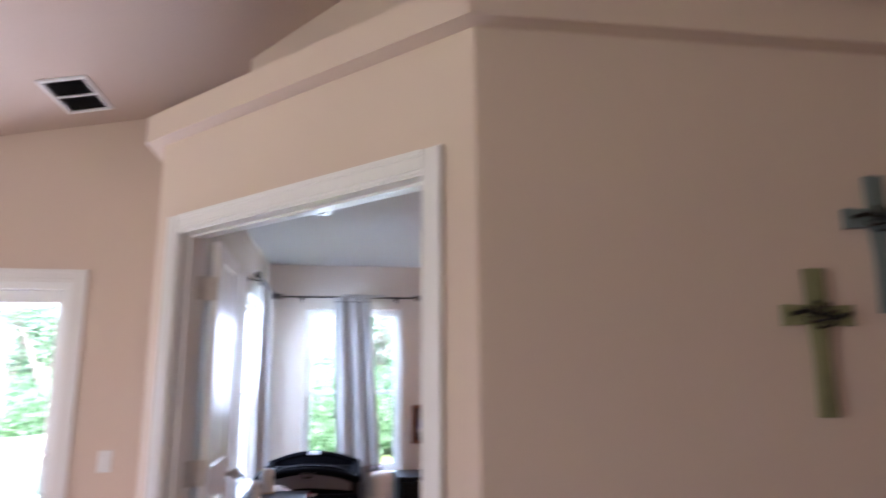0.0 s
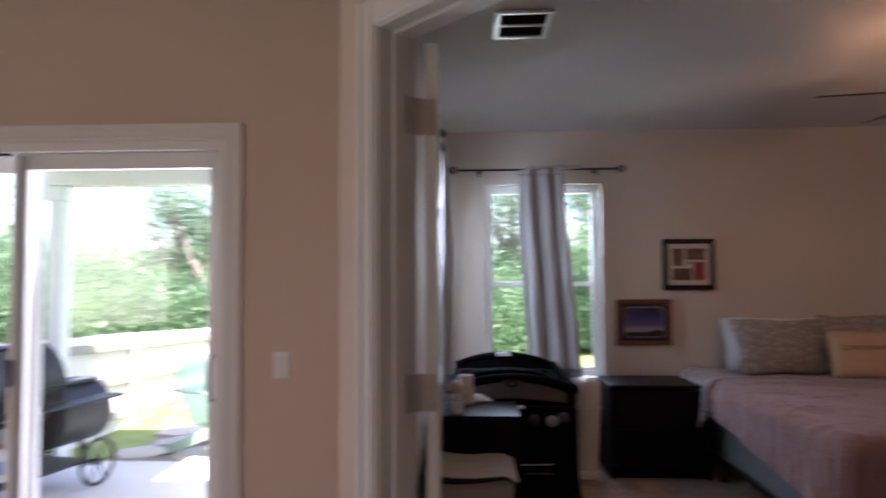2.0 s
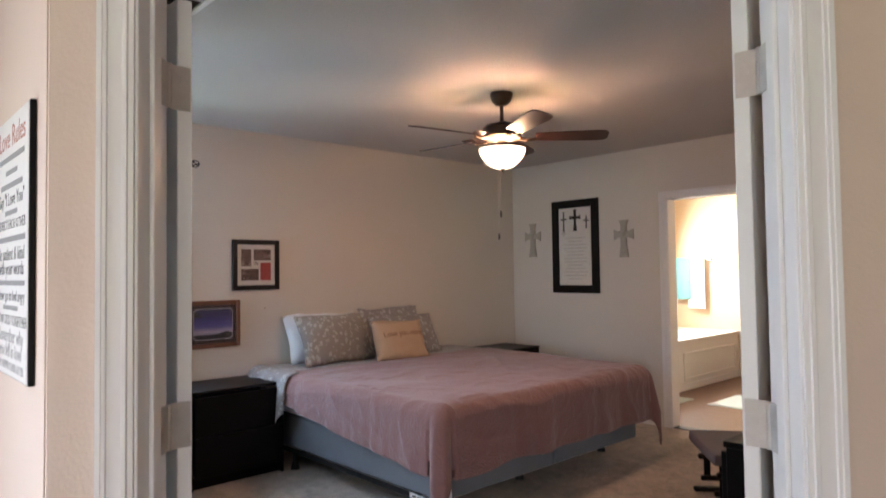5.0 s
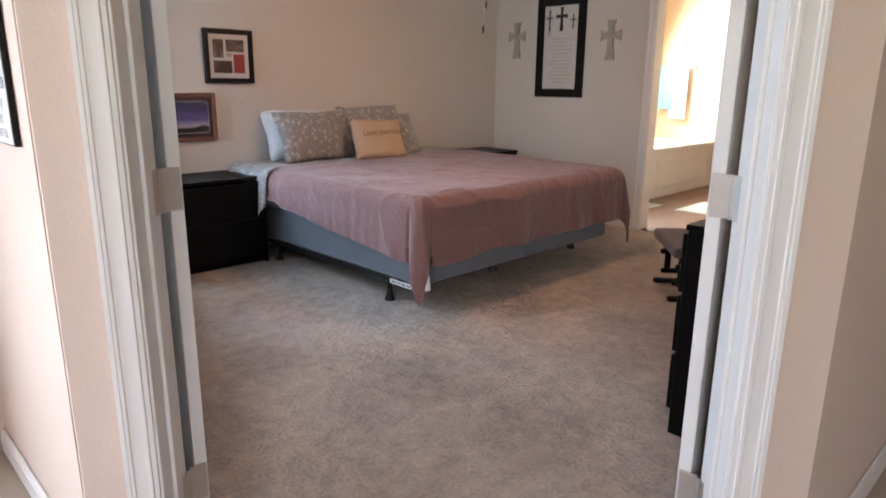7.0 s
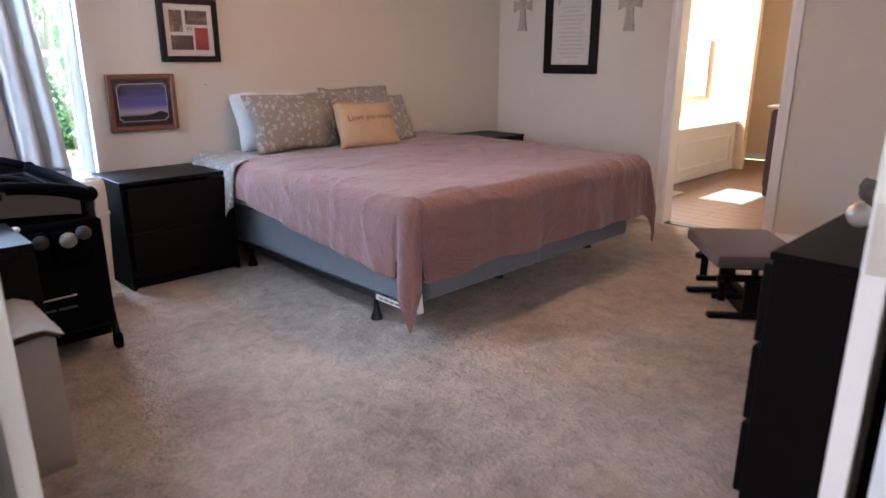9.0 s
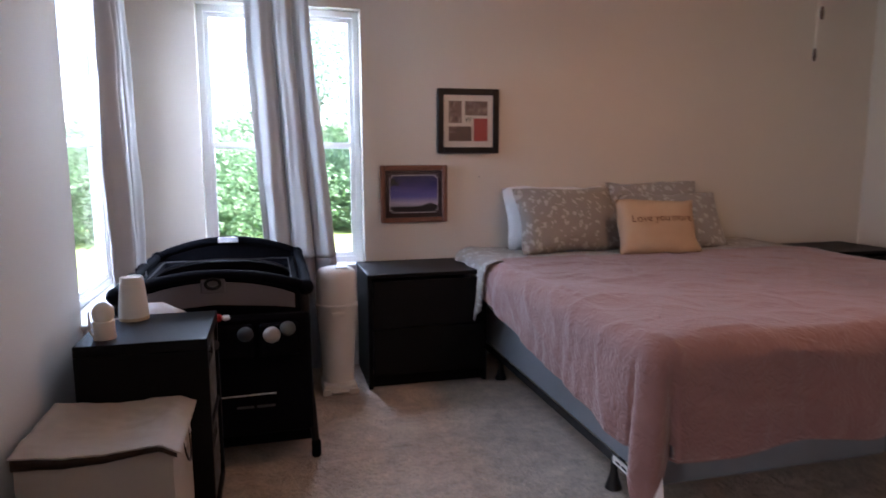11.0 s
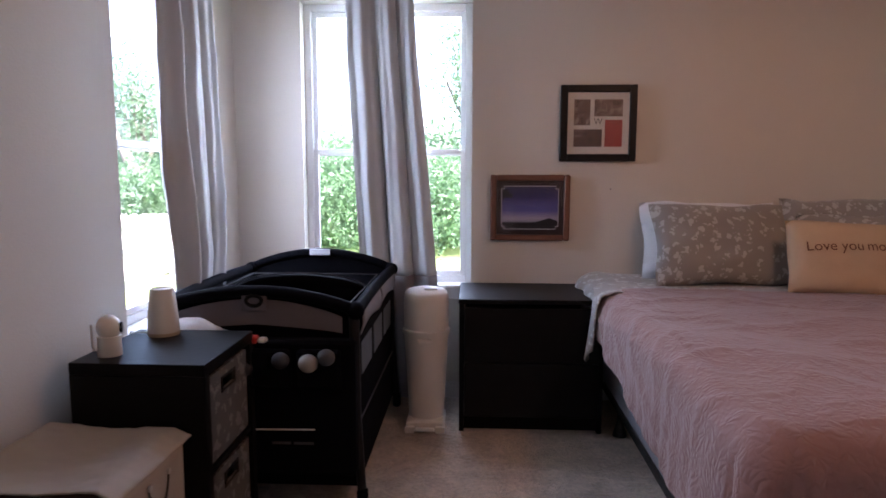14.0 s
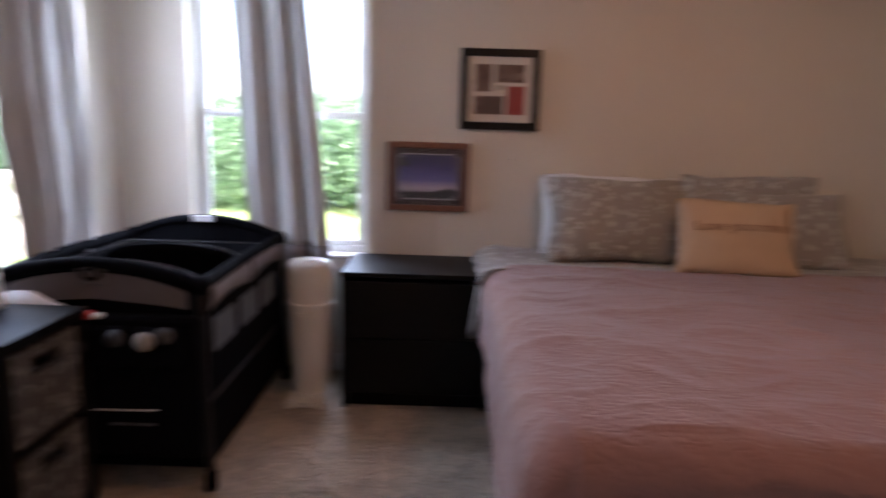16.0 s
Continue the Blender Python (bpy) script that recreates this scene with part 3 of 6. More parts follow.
door_leaf("door_1", S0, 1, 137, "white panelled door leaf standing wide open")
door_leaf("door_2", S1, -1, 127, "white panelled door leaf standing open by the dresser")
for s in (S0, S1):
    for z in (0.163, 0.960, 1.750):
        sgn = 1 if s == S0 else -1
        part("hinge_plate", box(bmesh.new(), min(s, s + sgn * 0.003), max(s, s + sgn * 0.003), 0.092, 0.136, z, z + HH, 0.0008, MD), NICKEL, frame_d, "satin nickel hinge plate")

# bathroom doorway trim
frame_b = thing("door_frame", "white casing of the bathroom doorway", "door frame", kind="structure")
part("jamb", box(bmesh.new(), 4.19, 4.32, 4.325, 4.345, 0, 1.96, 0.002), TRIM, frame_b)
part("jamb", box(bmesh.new(), 4.19, 4.32, 3.55, 3.57, 0, 1.96, 0.002), TRIM, frame_b)
part("head_jamb", box(bmesh.new(), 4.19, 4.32, 3.55, 4.345, 1.96, 1.98, 0.002), TRIM, frame_b)
MB = Matrix.Translation((4.195, 4.345, 0)) @ Matrix.Rotation(radians(-90), 4, "Z")
for a, b, fl in ((-0.055, 0.012, True), (0.783, 0.85, False)):
    bm = bmesh.new(); moulding(bm, a, b, 0, 2.03, -0.017, 0.0, "v", MB, fl)
    part("casing", bm, TRIM, frame_b)
bm = bmesh.new(); moulding(bm, 0.012, 0.783, 1.966, 2.03, -0.017, 0.0, "h", MB)
part("head_casing", bm, TRIM, frame_b)


# ---------------------------------------------------------------- windows
def sash_window(name, m, w, z0, z1, label):
    """A white single-hung window, set in the wall's depth; local x across, y outwards."""
    root = thing(name, label, "window", kind="structure")
    root.matrix_basis = m
    fw, y0, y1 = 0.036, 0.075, 0.135
    zm = z0 + (z1 - z0) * 0.475
    bm = bmesh.new()
    box(bm, 0, fw, y0, y1, z0, z1, 0.003)
    box(bm, w - fw, w, y0, y1, z0, z1, 0.003)
    box(bm, fw, w - fw, y0, y1, z1 - fw, z1, 0.003)
    box(bm, fw, w - fw, y0, y1, z0, z0 + fw, 0.003)
    part("window_frame", bm, VINYL, root)
    for nm, a, b, yy in (("lower_sash", z0 + fw, zm + 0.02, y0 + 0.008), ("upper_sash", zm - 0.015, z1 - fw, y0 + 0.030)):
        bm = bmesh.new()
        s = 0.025
        box(bm, fw, fw + s, yy, yy + 0.022, a, b, 0.002)
        box(bm, w - fw - s, w - fw, yy, yy + 0.022, a, b, 0.002)
        box(bm, fw + s, w - fw - s, yy, yy + 0.022, b - s, b, 0.002)
        box(bm, fw + s, w - fw - s, yy, yy + 0.022, a, a + s, 0.002)
        part(nm, bm, VINYL, root)
        g = pbox("pane", fw + s, w - fw - s, yy + 0.009, yy + 0.013, a + s, b - s, GLASS, root, 0)
        g.visible_shadow = False
    pbox("sash_lock", w / 2 - 0.03, w / 2 + 0.03, y0 - 0.005, y0 + 0.01, zm + 0.02, zm + 0.035, VINYL, root)
    pbox("window_sill", -0.02, w + 0.02, -0.028, y0 - 0.001, z0 - 0.018, z0 + 0.002, TRIM, root, 0.004)
    pbox("sill_apron", 0.0, w, -0.014, -0.001, z0 - 0.075, z0 - 0.0185, TRIM, root, 0.003)
    return root


sash_window("window_1", pose(-0.252, 6.09, 0), 0.872, 0.605, 2.04, "white single-hung window behind a grey curtain")
sash_window("window_2", pose(-0.60, 4.95, 0, 0, 0, 90), 0.87, 0.605, 2.04, "white single-hung window beside the cot")

# sliding patio door
sd = thing("sliding_door", "white two-panel sliding glass patio door", "patio door", kind="structure")
X0, X1 = -3.33, -1.43
bm = bmesh.new()
for a, b, c, d, fl, ax in ((X0 - 0.07, X0 + 0.005, 0, 2.03, True, "v"), (X1 - 0.005, X1 + 0.07, 0, 2.03, False, "v"), (X0 + 0.005, X1 - 0.005, 1.955, 2.03, False, "h")):
    moulding(bm, a, b, c, d, -0.02, 0.0, ax, Matrix.Translation((0, 4.02, 0)), fl)
part("casing", bm, TRIM, sd)
bm = bmesh.new()
box(bm, X0, X0 + 0.045, 4.02, 4.165, 0, 1.96, 0.003)
box(bm, X1 - 0.045, X1, 4.02, 4.165, 0, 1.96, 0.003)
box(bm, X0 + 0.045, X1 - 0.045, 4.02, 4.165, 1.915, 1.96, 0.003)
box(bm, X0 + 0.045, X1 - 0.045, 4.02, 4.165, -0.02, 0.03, 0.003)
part("door_frame", bm, VINYL, sd)
XM = (X0 + X1) / 2
for nm, a, b, yy in (("fixed_panel", X0 + 0.045, XM + 0.04, 4.115), ("sliding_panel", XM - 0.06, X1 - 0.045, 4.060)):
    bm = bmesh.new()
    s = 0.075
    box(bm, a, a + s, yy, yy + 0.035, 0.03, 1.915, 0.004)
    e = 0.048 if nm == "sliding_panel" else s
    box(bm, b - e, b, yy, yy + 0.035, 0.03, 1.915, 0.004)
    box(bm, a + s, b - e, yy, yy + 0.035, 1.915 - s, 1.915, 0.004)
    box(bm, a + s, b - e, yy, yy + 0.035, 0.03, 0.03 + 0.11, 0.004)
    pn = part(nm, bm, VINYL, sd)
    pbox("stile_strip", a + s * 0.45, a + s * 0.98, yy - 0.004, yy - 0.0005, 0.035, 1.905, IRON if nm == "fixed_panel" else mat("grey_blue_vinyl", (0.36, 0.39, 0.41), 0.4), pn, 0.001, "grey strip on the stile" if nm == "sliding_panel" else "dark strip on the stile")
    g = pbox("pane", a + s, b - e, yy + 0.014, yy + 0.020, 0.14, 1.84, GLASS, pn, 0)
    g.visible_shadow = False
bm = bmesh.new()
tube(bm, [(X1 - 0.070, 4.058, 0.80), (X1 - 0.070, 4.02, 0.81), (X1 - 0.070, 4.012, 0.86), (X1 - 0.070, 4.012, 0.94), (X1 - 0.070, 4.02, 0.99), (X1 - 0.070, 4.058, 1.0)], 0.009, 8)
part("handle", bm, NICKEL, sd, "nickel pull handle", True)
bm = box(bmesh.new(), XM - 0.055, XM - 0.035, 4.045, 4.058, 0.86, 0.98, 0.003)
part("latch", bm, IRON, sd, "black latch")
bm = box(bmesh.new(), X0 + 0.05, XM - 0.05, 4.03, 4.05, 1.90, 1.912, 0.001)
part("track", bm, IRON, sd, "dark track groove")


def vent_grille(name, m, w, h, label):
    """A two-row louvred register; local x-y plane, facing down."""
    root = thing(name, label, "ceiling vent")
    root.matrix_basis = m
    f = 0.024
    bm = bmesh.new()
    for a, b, c, d in ((-w / 2, w / 2, -h / 2, -h / 2 + f), (-w / 2, w / 2, h / 2 - f, h / 2), (-w / 2, -w / 2 + f, -h / 2 + f, h / 2 - f), (w / 2 - f, w / 2, -h / 2 + f, h / 2 - f), (-w / 2 + f, w / 2 - f, -0.006, 0.006)):
        box(bm, a, b, c, d, -0.014, 0, 0.003)
    part("frame", bm, VINYL, root)
    # black sheet in place of the duct's shade behind the slats
    pbox("duct_shade", -w / 2 + f, w / 2 - f, -h / 2 + f, h / 2 - f, -0.002, -0.0005, BLACK, root, 0)
    n = 9
    for k in range(n):
        for y0, y1 in ((-h / 2 + f, -0.008), (0.008, h / 2 - f)):
            yy = y0 + (y1 - y0) * (k + 0.5) / n
            mm = Matrix.Translation((0, yy, -0.006)) @ Matrix.Rotation(radians(35), 4, "X")
            part("slat", box(bmesh.new(), -w / 2 + f, w / 2 - f, -0.005, 0.005, -0.0006, 0.0006, 0, mm), IRON, root)
    return root


vent_grille("ceiling_vent", pose(-0.12, 3.985, 2.44, 0, 0, 0), 0.24, 0.30, "white framed louvred vent in the bedroom ceiling")
vent_grille("ceiling_vent", Matrix.Translation((-1.36, 3.60, 2.931)) @ Matrix.Rotation(-math.atan(0.19), 4, "Y"), 0.24, 0.42, "white framed louvred vent in the sloping ceiling")

# ---------------------------------------------------------------- bedroom: bed
BX0, BX1, BY0, BY1, BZ = 1.27, 3.20, 4.06, 6.06, 0.645


def make_bed():
    root = thing("bed", "king bed on a black metal frame", "bed", 0, 0, 0)
    for nm, a, b in (("box_spring", BX0 + 0.01, (BX0 + BX1) / 2 - 0.004), ("box_spring", (BX0 + BX1) / 2 + 0.004, BX1 - 0.01)):
        part(nm, box(bmesh.new(), a, b, BY0 + 0.01, BY1, 0.15, 0.38, 0.025, None, 3), BOXSPRING, root, "blue-grey cloth-covered box spring", True)
    part("mattress", box(bmesh.new(), BX0, BX1, BY0, BY1, 0.382, BZ - 0.012, 0.05, None, 4), WHITECLOTH, root, "", True)
    for x in (BX0 + 0.03, (BX0 + BX1) / 2, BX1 - 0.03):
        bm = bmesh.new()
        box(bm, x - 0.018, x + 0.018, BY0 + 0.12, BY1 - 0.05, 0.112, 0.116, 0.001)
        box(bm, x - 0.018, x - 0.014, BY0 + 0.12, BY1 - 0.05, 0.116, 0.149, 0.001)
        part("side_rail", bm, IRON, root)
    for y in (BY0 + 0.30, BY1 - 0.45):
        part("cross_bar", box(bmesh.new(), BX0 + 0.02, BX1 - 0.02, y - 0.018, y + 0.018, 0.105, 0.111, 0.001), IRON, root)
        for x in (BX0 + 0.03, (BX0 + BX1) / 2, BX1 - 0.03):
            bm = lathe(bmesh.new(), [(0, 0.0), (0.032, 0.0), (0.030, 0.012), (0.017, 0.05), (0.013, 0.075), (0.013, 0.105), (0, 0.105)], 14, x, y)
            part("leg", bm, IRON, root, "", True)
    bm = box(bmesh.new(), BX0 + 0.005, BX0 + 0.012, BY0 + 0.03, BY0 + 0.27, 0.118, 0.146, 0.001)
    lab = part("rail_label", bm, PLASTIC_W, root, "white and red paper label on the frame")
    part("red_patch", box(bmesh.new(), BX0 + 0.003, BX0 + 0.005, BY0 + 0.035, BY0 + 0.075, 0.12, 0.144), mat("red_print", (0.5, 0.05, 0.04), 0.6), lab)
    for k in range(4):
        part("print_bar", box(bmesh.new(), BX0 + 0.0035, BX0 + 0.005, BY0 + 0.09 + k * 0.042, BY0 + 0.12 + k * 0.042, 0.128, 0.136), IRON, lab)
    return root


make_bed()

# sheet turned over at the head, hanging at the near side
def sheet_f(u, v):
    # u runs across the bed from its hanging edge, v towards the head
    s = -0.36 + u * (BX1 - BX0 + 0.36)
    y = 5.47 + v * 0.57 + 0.015 * math.sin(u * 9) * (1 - v)
    wob = (0.012 if s < 0 else 0.006) * noise.noise(Vector((u * 7, v * 5, 1.3)))
    if s < 0:
        # the flap is longest where the quilt ends and shortens towards the head
        k = -s / 0.36
        fall = 0.33 * k * max(0.30, 1.0 - 1.2 * abs(v - 0.18))
        bend = min(1.0, fall / 0.06)
        x = BX0 - 0.105 * math.sin(bend * 1.57) - 0.022 * math.sin(v * 16) * k - 0.02 * k
        y += 0.05 * k * (0.45 - v)
        z = BZ + 0.026 - 0.05 * (1 - math.cos(bend * 1.57)) - max(0.0, fall - 0.05)
    else:
        x, z = BX0 + s, BZ + 0.014 + 0.012 * math.exp(-s / 0.05)
    return Vector((x, y, z + wob + 0.01))


_b = sheet(bmesh.new(), sheet_f, 60, 24)
bed_sheet = tagged(obj("bed_sheet", _b, SHEET, True), "grey floral bed sheet folded over the mattress", "bed sheet")
solid(bed_sheet, 0.006, 0)


def quilt_f(u, v):
    """The quilt: flat on top, hanging over both sides and the foot, with draped corners."""
    OL, OR, OF = 0.40, 0.40, 0.415
    W, L = BX1 - BX0, 1.53
    a = -OL + u * (W + OL + OR)
    b = -OF + v * (L + OF)
    top = BZ + 0.022
    if v > 0.98:
        top -= 0.006
    ha = -a if a < 0 else (a - W if a > W else 0.0)
    sa = -1 if a < 0 else 1
    hb = -b if b < 0 else 0.0
    # the near side slants up towards the head
    if a < 0:
        ha *= 1.0 - 0.42 * max(0.0, b / L) ** 1.3
    x = BX0 + min(max(a, 0.0), W)
    y = BY0 + max(b, 0.0)
    r = (ha ** 2 + hb ** 2) ** 0.5
    q = Vector((a, b, 0.0))
    soft = 0.018 * noise.noise(q * 2.3) + 0.006 * noise.noise(q * 6.0 + Vector((3, 1, 4)))
    # short crumpled ridges in two directions
    k1 = noise.noise(Vector((a * 2.6 + b * 1.2, b * 4.0 - a * 1.4, 7.0)))
    k2 = noise.noise(Vector((a * 6.0 - b * 2.0, b * 5.0 + a * 2.0, 2.0)))
    crumple = 0.030 * max(0.0, 0.20 - abs(k1)) + 0.018 * max(0.0, 0.18 - abs(k2))
    ridge = 0.012 * math.exp(-((a - 0.95 - 0.45 * b + 0.10 * math.sin(b * 4.1)) / 0.045) ** 2) * max(0.0, min(1.0, (b - 0.35) * 3)) * max(0.0, min(1.0, (1.25 - b) * 3))
    head = min(1.0, max(0.0, (b - 1.15) / 0.22))
    soft = soft * (1 - 0.7 * head) + 0.012 * head
    z = top + soft + crumple + ridge
    if r > 0:
        rr = 0.085
        both = ha > 0 and hb > 0
        ang = math.atan2(hb, ha) if both else 0.0
        rc = r * (1 + 0.085 * math.sin(2 * ang) ** 2) if both else r
        drop = rc - rr * 0.57 if rc > rr * 1.57 else rr * (1 - math.cos(min(rc / rr, 1.57)))
        out = rr * math.sin(min(r / rr, 1.57))
        t = min(1.0, max(0.0, (r - 0.05) / 0.30))
        hem = 0.022 * noise.noise(Vector((a * 3.0 + 5, b * 3.0, 1.0))) * t
        z = top - drop + soft * 0.3 + crumple * 0.5 + hem
        if both:
            flare = out + t * (0.075 * math.sin(2 * ang) ** 3 + 0.016 * (1 - math.cos(ang * 8)) * math.sin(2 * ang) - 0.004)
            x += sa * flare * math.cos(ang)
            y -= flare * math.sin(ang)
        elif ha > 0:
            x += sa * (out + t * (0.030 * noise.noise(Vector((b * 4.5, 3.0, sa))) + 0.012 * noise.noise(Vector((b * 13, 8.0, sa))) + 0.012) + crumple)
        else:
            y -= out + t * (0.040 * noise.noise(Vector((a * 3.6, 1.0, 6.0))) + 0.016 * noise.noise(Vector((a * 10.0, 2.0, 9.0))) + 0.022) + crumple
    return Vector((x, y, z))


_b = sheet(bmesh.new(), quilt_f, 260, 200)
quilt = tagged(obj("quilt", _b, QUILT, 80), "dusty mauve matelasse quilt draped over the bed", "bedspread")
solid(quilt, 0.008, 0)
for edge in ([quilt_f(i / 120, 0.0) for i in range(121)], [quilt_f(0.0, i / 90) for i in range(91)], [quilt_f(1.0, i / 90) for i in range(91)]):
    part("hem", tube(bmesh.new(), edge, 0.0055, 6), QUILT, quilt, "", True)
_c0, _c1 = quilt_f(0.035, 0.0), quilt_f(0.075, 0.0)
_b = sheet(bmesh.new(), lambda u, v: _c0.lerp(_c1, u) + Vector((0.004 * v, -0.012 - 0.006 * v, 0.022 - (0.012 + 0.075 * u) * v)), 4, 4)
tag = tagged(obj("quilt_tag", _b, WHITECLOTH), "white cloth care tag at the quilt's corner", "tag")
solid(tag, 0.002)


def pillow(name, x, y, z, w, h, d, lean, turn, material, label, category="pillow"):
    m = pose(x, y, z, -lean, 0, turn)
    bm = cushion(bmesh.new(), w, h, d)
    for v in bm.verts:
        p = v.co * 5.0 + Vector((x * 3, y * 3, 0))
        v.co += Vector((0.022 * noise.noise(p), 0.018 * noise.noise(p * 1.7), 0.022 * noise.noise(p + Vector((9, 4, 2)))))
        v.co.z = max(v.co.z, -0.004)
    ob = tagged(obj(name, bm, material, 80), label, category)
    ob.matrix_basis = m
    return ob


pillow("pillow", 1.79, 5.93, 0.665, 0.66, 0.40, 0.17, 20, 0, WHITECLOTH, "white cotton pillow leaning on the wall")
pillow("pillow", 1.81, 5.755, 0.67, 0.66, 0.41, 0.17, 27, 4, SHEET, "grey pillow with white blossoms leaning on another")
pillow("pillow", 2.46, 5.90, 0.665, 0.66, 0.42, 0.17, 20, 0, SHEET, "grey pillow with white blossoms against the wall")
pillow("pillow", 2.50, 5.76, 0.665, 0.66, 0.37, 0.15, 28, -3, SHEET, "grey pillow with white blossoms leaning on another")
BURLAP = mat("tan_burlap", (0.50, 0.36, 0.24), 0.9, var=0.08, scale=12, bump=0.3, bscale=380, fine=0.12)
lp = pillow("throw_pillow", 2.22, 5.52, 0.672, 0.49, 0.325, 0.15, 22, -3, BURLAP, "tan burlap throw pillow with brown lettering", "throw pillow")
INK = mat("brown_print", (0.13, 0.05, 0.025), 0.8)


def lettering_on_pillow(body):
    """The words lie on the pillow's bulging front."""
    words = [text("word", w, 0.060, INK, lp, Matrix.Identity(4), 0.0) for w in body.split()]
    spans = [(min(v.co.x for v in o.data.vertices), max(v.co.x for v in o.data.vertices)) for o in words]
    gap = 0.018
    left = -(sum(b - a for a, b in spans) + gap * (len(words) - 1)) / 2
    for ob, (lo, hi) in zip(words, spans):
        bm = bmesh.new()
        bm.from_mesh(ob.data)
        for _ in range(2):
            bmesh.ops.subdivide_edges(bm, edges=[e for e in bm.edges if e.calc_length() > 0.02], cuts=1)
        for v in bm.verts:
            x, z = v.co.x - lo + left, v.co.y + 0.195
            a, b = 2 * x / 0.49, 2 * z / 0.325 - 1
            t = max(0.0, 1 - a * a) ** 0.45 * max(0.0, 1 - b * b) ** 0.45
            v.co = Vector((x, -0.075 * t - 0.014, z))
        bm.to_mesh(ob.data)
        bm.free()
        left += hi - lo + gap


lettering_on_pillow("Love you more")


# ---------------------------------------------------------------- nightstands, dresser
def drawer_chest(name, label, category, x, y, w, d, h, rows, cols, gap, rz=0, proud=0.0):
    """A plain veneer chest on a recessed foot; its drawers face -y."""
    root = thing(name, label, category, x, y, 0, rz)
    t = 0.022
    pbox("side_panel", 0, t, 0.012, d, 0, h - t, BLACKWOOD, root, 0.002)
    pbox("side_panel", w - t, w, 0.012, d, 0, h - t, BLACKWOOD, root, 0.002)
    pbox("top", -0.004, w + 0.004, 0.004, d, h - t + 0.0005, h, BLACKWOOD, root, 0.003)
    pbox("back_panel", t, w - t, d - 0.012, d - 0.002, 0.05, h - t, BLACKWOOD, root, 0)
    pbox("plinth", t, w - t, 0.05, 0.068, 0, 0.07, BLACKWOOD, root, 0.001)
    z0, z1 = 0.078, h - t - 0.012
    rh = (z1 - z0) / rows
    cw = (w - 2 * t) / cols
    for r in range(rows):
        for c in range(cols):
            a, b = z0 + r * rh + gap / 2, z0 + (r + 1) * rh - gap / 2
            pbox("drawer_front", t + c * cw + 0.002, t + (c + 1) * cw - 0.002, -0.012 - proud, 0.012, a, b, BLACKWOOD, root, 0.003)
            pbox("drawer_box", t + c * cw + 0.01, t + (c + 1) * cw - 0.01, 0.0125, d - 0.04, a + 0.01, b - 0.03, BLACKWOOD, root, 0)
    return root


ns = drawer_chest("nightstand", "black-brown two-drawer nightstand beside the bed", "nightstand", 0.57, 5.61, 0.65, 0.455, 0.62, 2, 1, 0.004)
tagged(ns, group="nightstands")
copy_thing(ns, pose(3.36, 5.61, 0))
drawer_chest("dresser", "low black-brown dresser with overlapping drawer fronts", "dresser", 2.62, 2.475, 1.555, 0.46, 0.80, 3, 2, 0.014, 180, 0.004)

# things on the dresser
def desk_frame():
    root = thing("photo_frame", "dark grey photo frame leaning on its stand on the dresser", "photo frame", 1.98, 2.36, 0.801, 25)
    m = pose(0, 0, 0.004, -12, 0, 0)
    part("frame", box(bmesh.new(), -0.08, 0.08, -0.008, 0.008, 0, 0.13, 0.003, m), BRONZE, root)
    part("print", box(bmesh.new(), -0.062, 0.062, -0.0095, -0.0082, 0.018, 0.112, 0, m), GREYCLOTH, root)
    part("stand", box(bmesh.new(), -0.02, 0.02, 0.03, 0.06, 0, 0.09, 0.003), BRONZE, root)


desk_frame()
_b = cushion(bmesh.new(), 0.20, 0.075, 0.085, pose(0, 0, 0.0), 14)
pouch = tagged(obj("cloth_pouch", _b, mat("taupe_cloth", (0.085, 0.075, 0.068), 0.9, var=0.12, scale=14, bump=0.3, bscale=220), 70), "soft taupe cloth pouch lying on the dresser", "pouch")
pouch.matrix_basis = pose(1.86, 2.43, 0.8015, 0, 0, 35)


# ---------------------------------------------------------------- curtains and rods
def curtain_rod(name, p0, p1, label, wall):
    root = thing(name, label, "curtain rod")
    p0, p1 = Vector(p0), Vector(p1)
    d = (p1 - p0).normalized()
    part("pole", cyl(bmesh.new(), p0, p1, 0.008, n=12), IRON, root, "", True)
    for p, s in ((p0, -1), (p1, 1)):
        c = p + d * s * 0.035
        bm = bmesh.new()
        cyl(bm, p, p + d * s * 0.012, 0.012, n=12)
        for k in range(5):
            pts = []
            for j in range(9):
                a = math.pi * j / 8
                rad = 0.026 * math.sin(a)
                th = k * 2 * math.pi / 5 + a * 0.9
                e1 = d.orthogonal().normalized()
                e2 = d.cross(e1)
                pts.append(c - d * s * 0.028 * math.cos(a) + (e1 * math.cos(th) + e2 * math.sin(th)) * rad)
            tube(bm, pts, 0.0035, 6)
        part("finial", bm, IRON, root, "twisted iron cage finial", True)
    w = Vector(wall)
    for f in (0.13, 0.87):
        p = p0 + (p1 - p0) * f
        bm = bmesh.new()
        tube(bm, [p + Vector((0, 0, -0.012)), p + w * 0.5 + Vector((0, 0, -0.012)), p + w * 0.97], 0.006, 8)
        cyl(bm, p + w * 0.93 + Vector((0, 0, -0.0)), p + w * 0.995, 0.02, n=12)
        tube(bm, [p + Vector((0, 0, -0.014)), p + Vector((0, 0, -0.05))], 0.006, 8)
        part("bracket", bm, IRON, root, "", True)
    return root


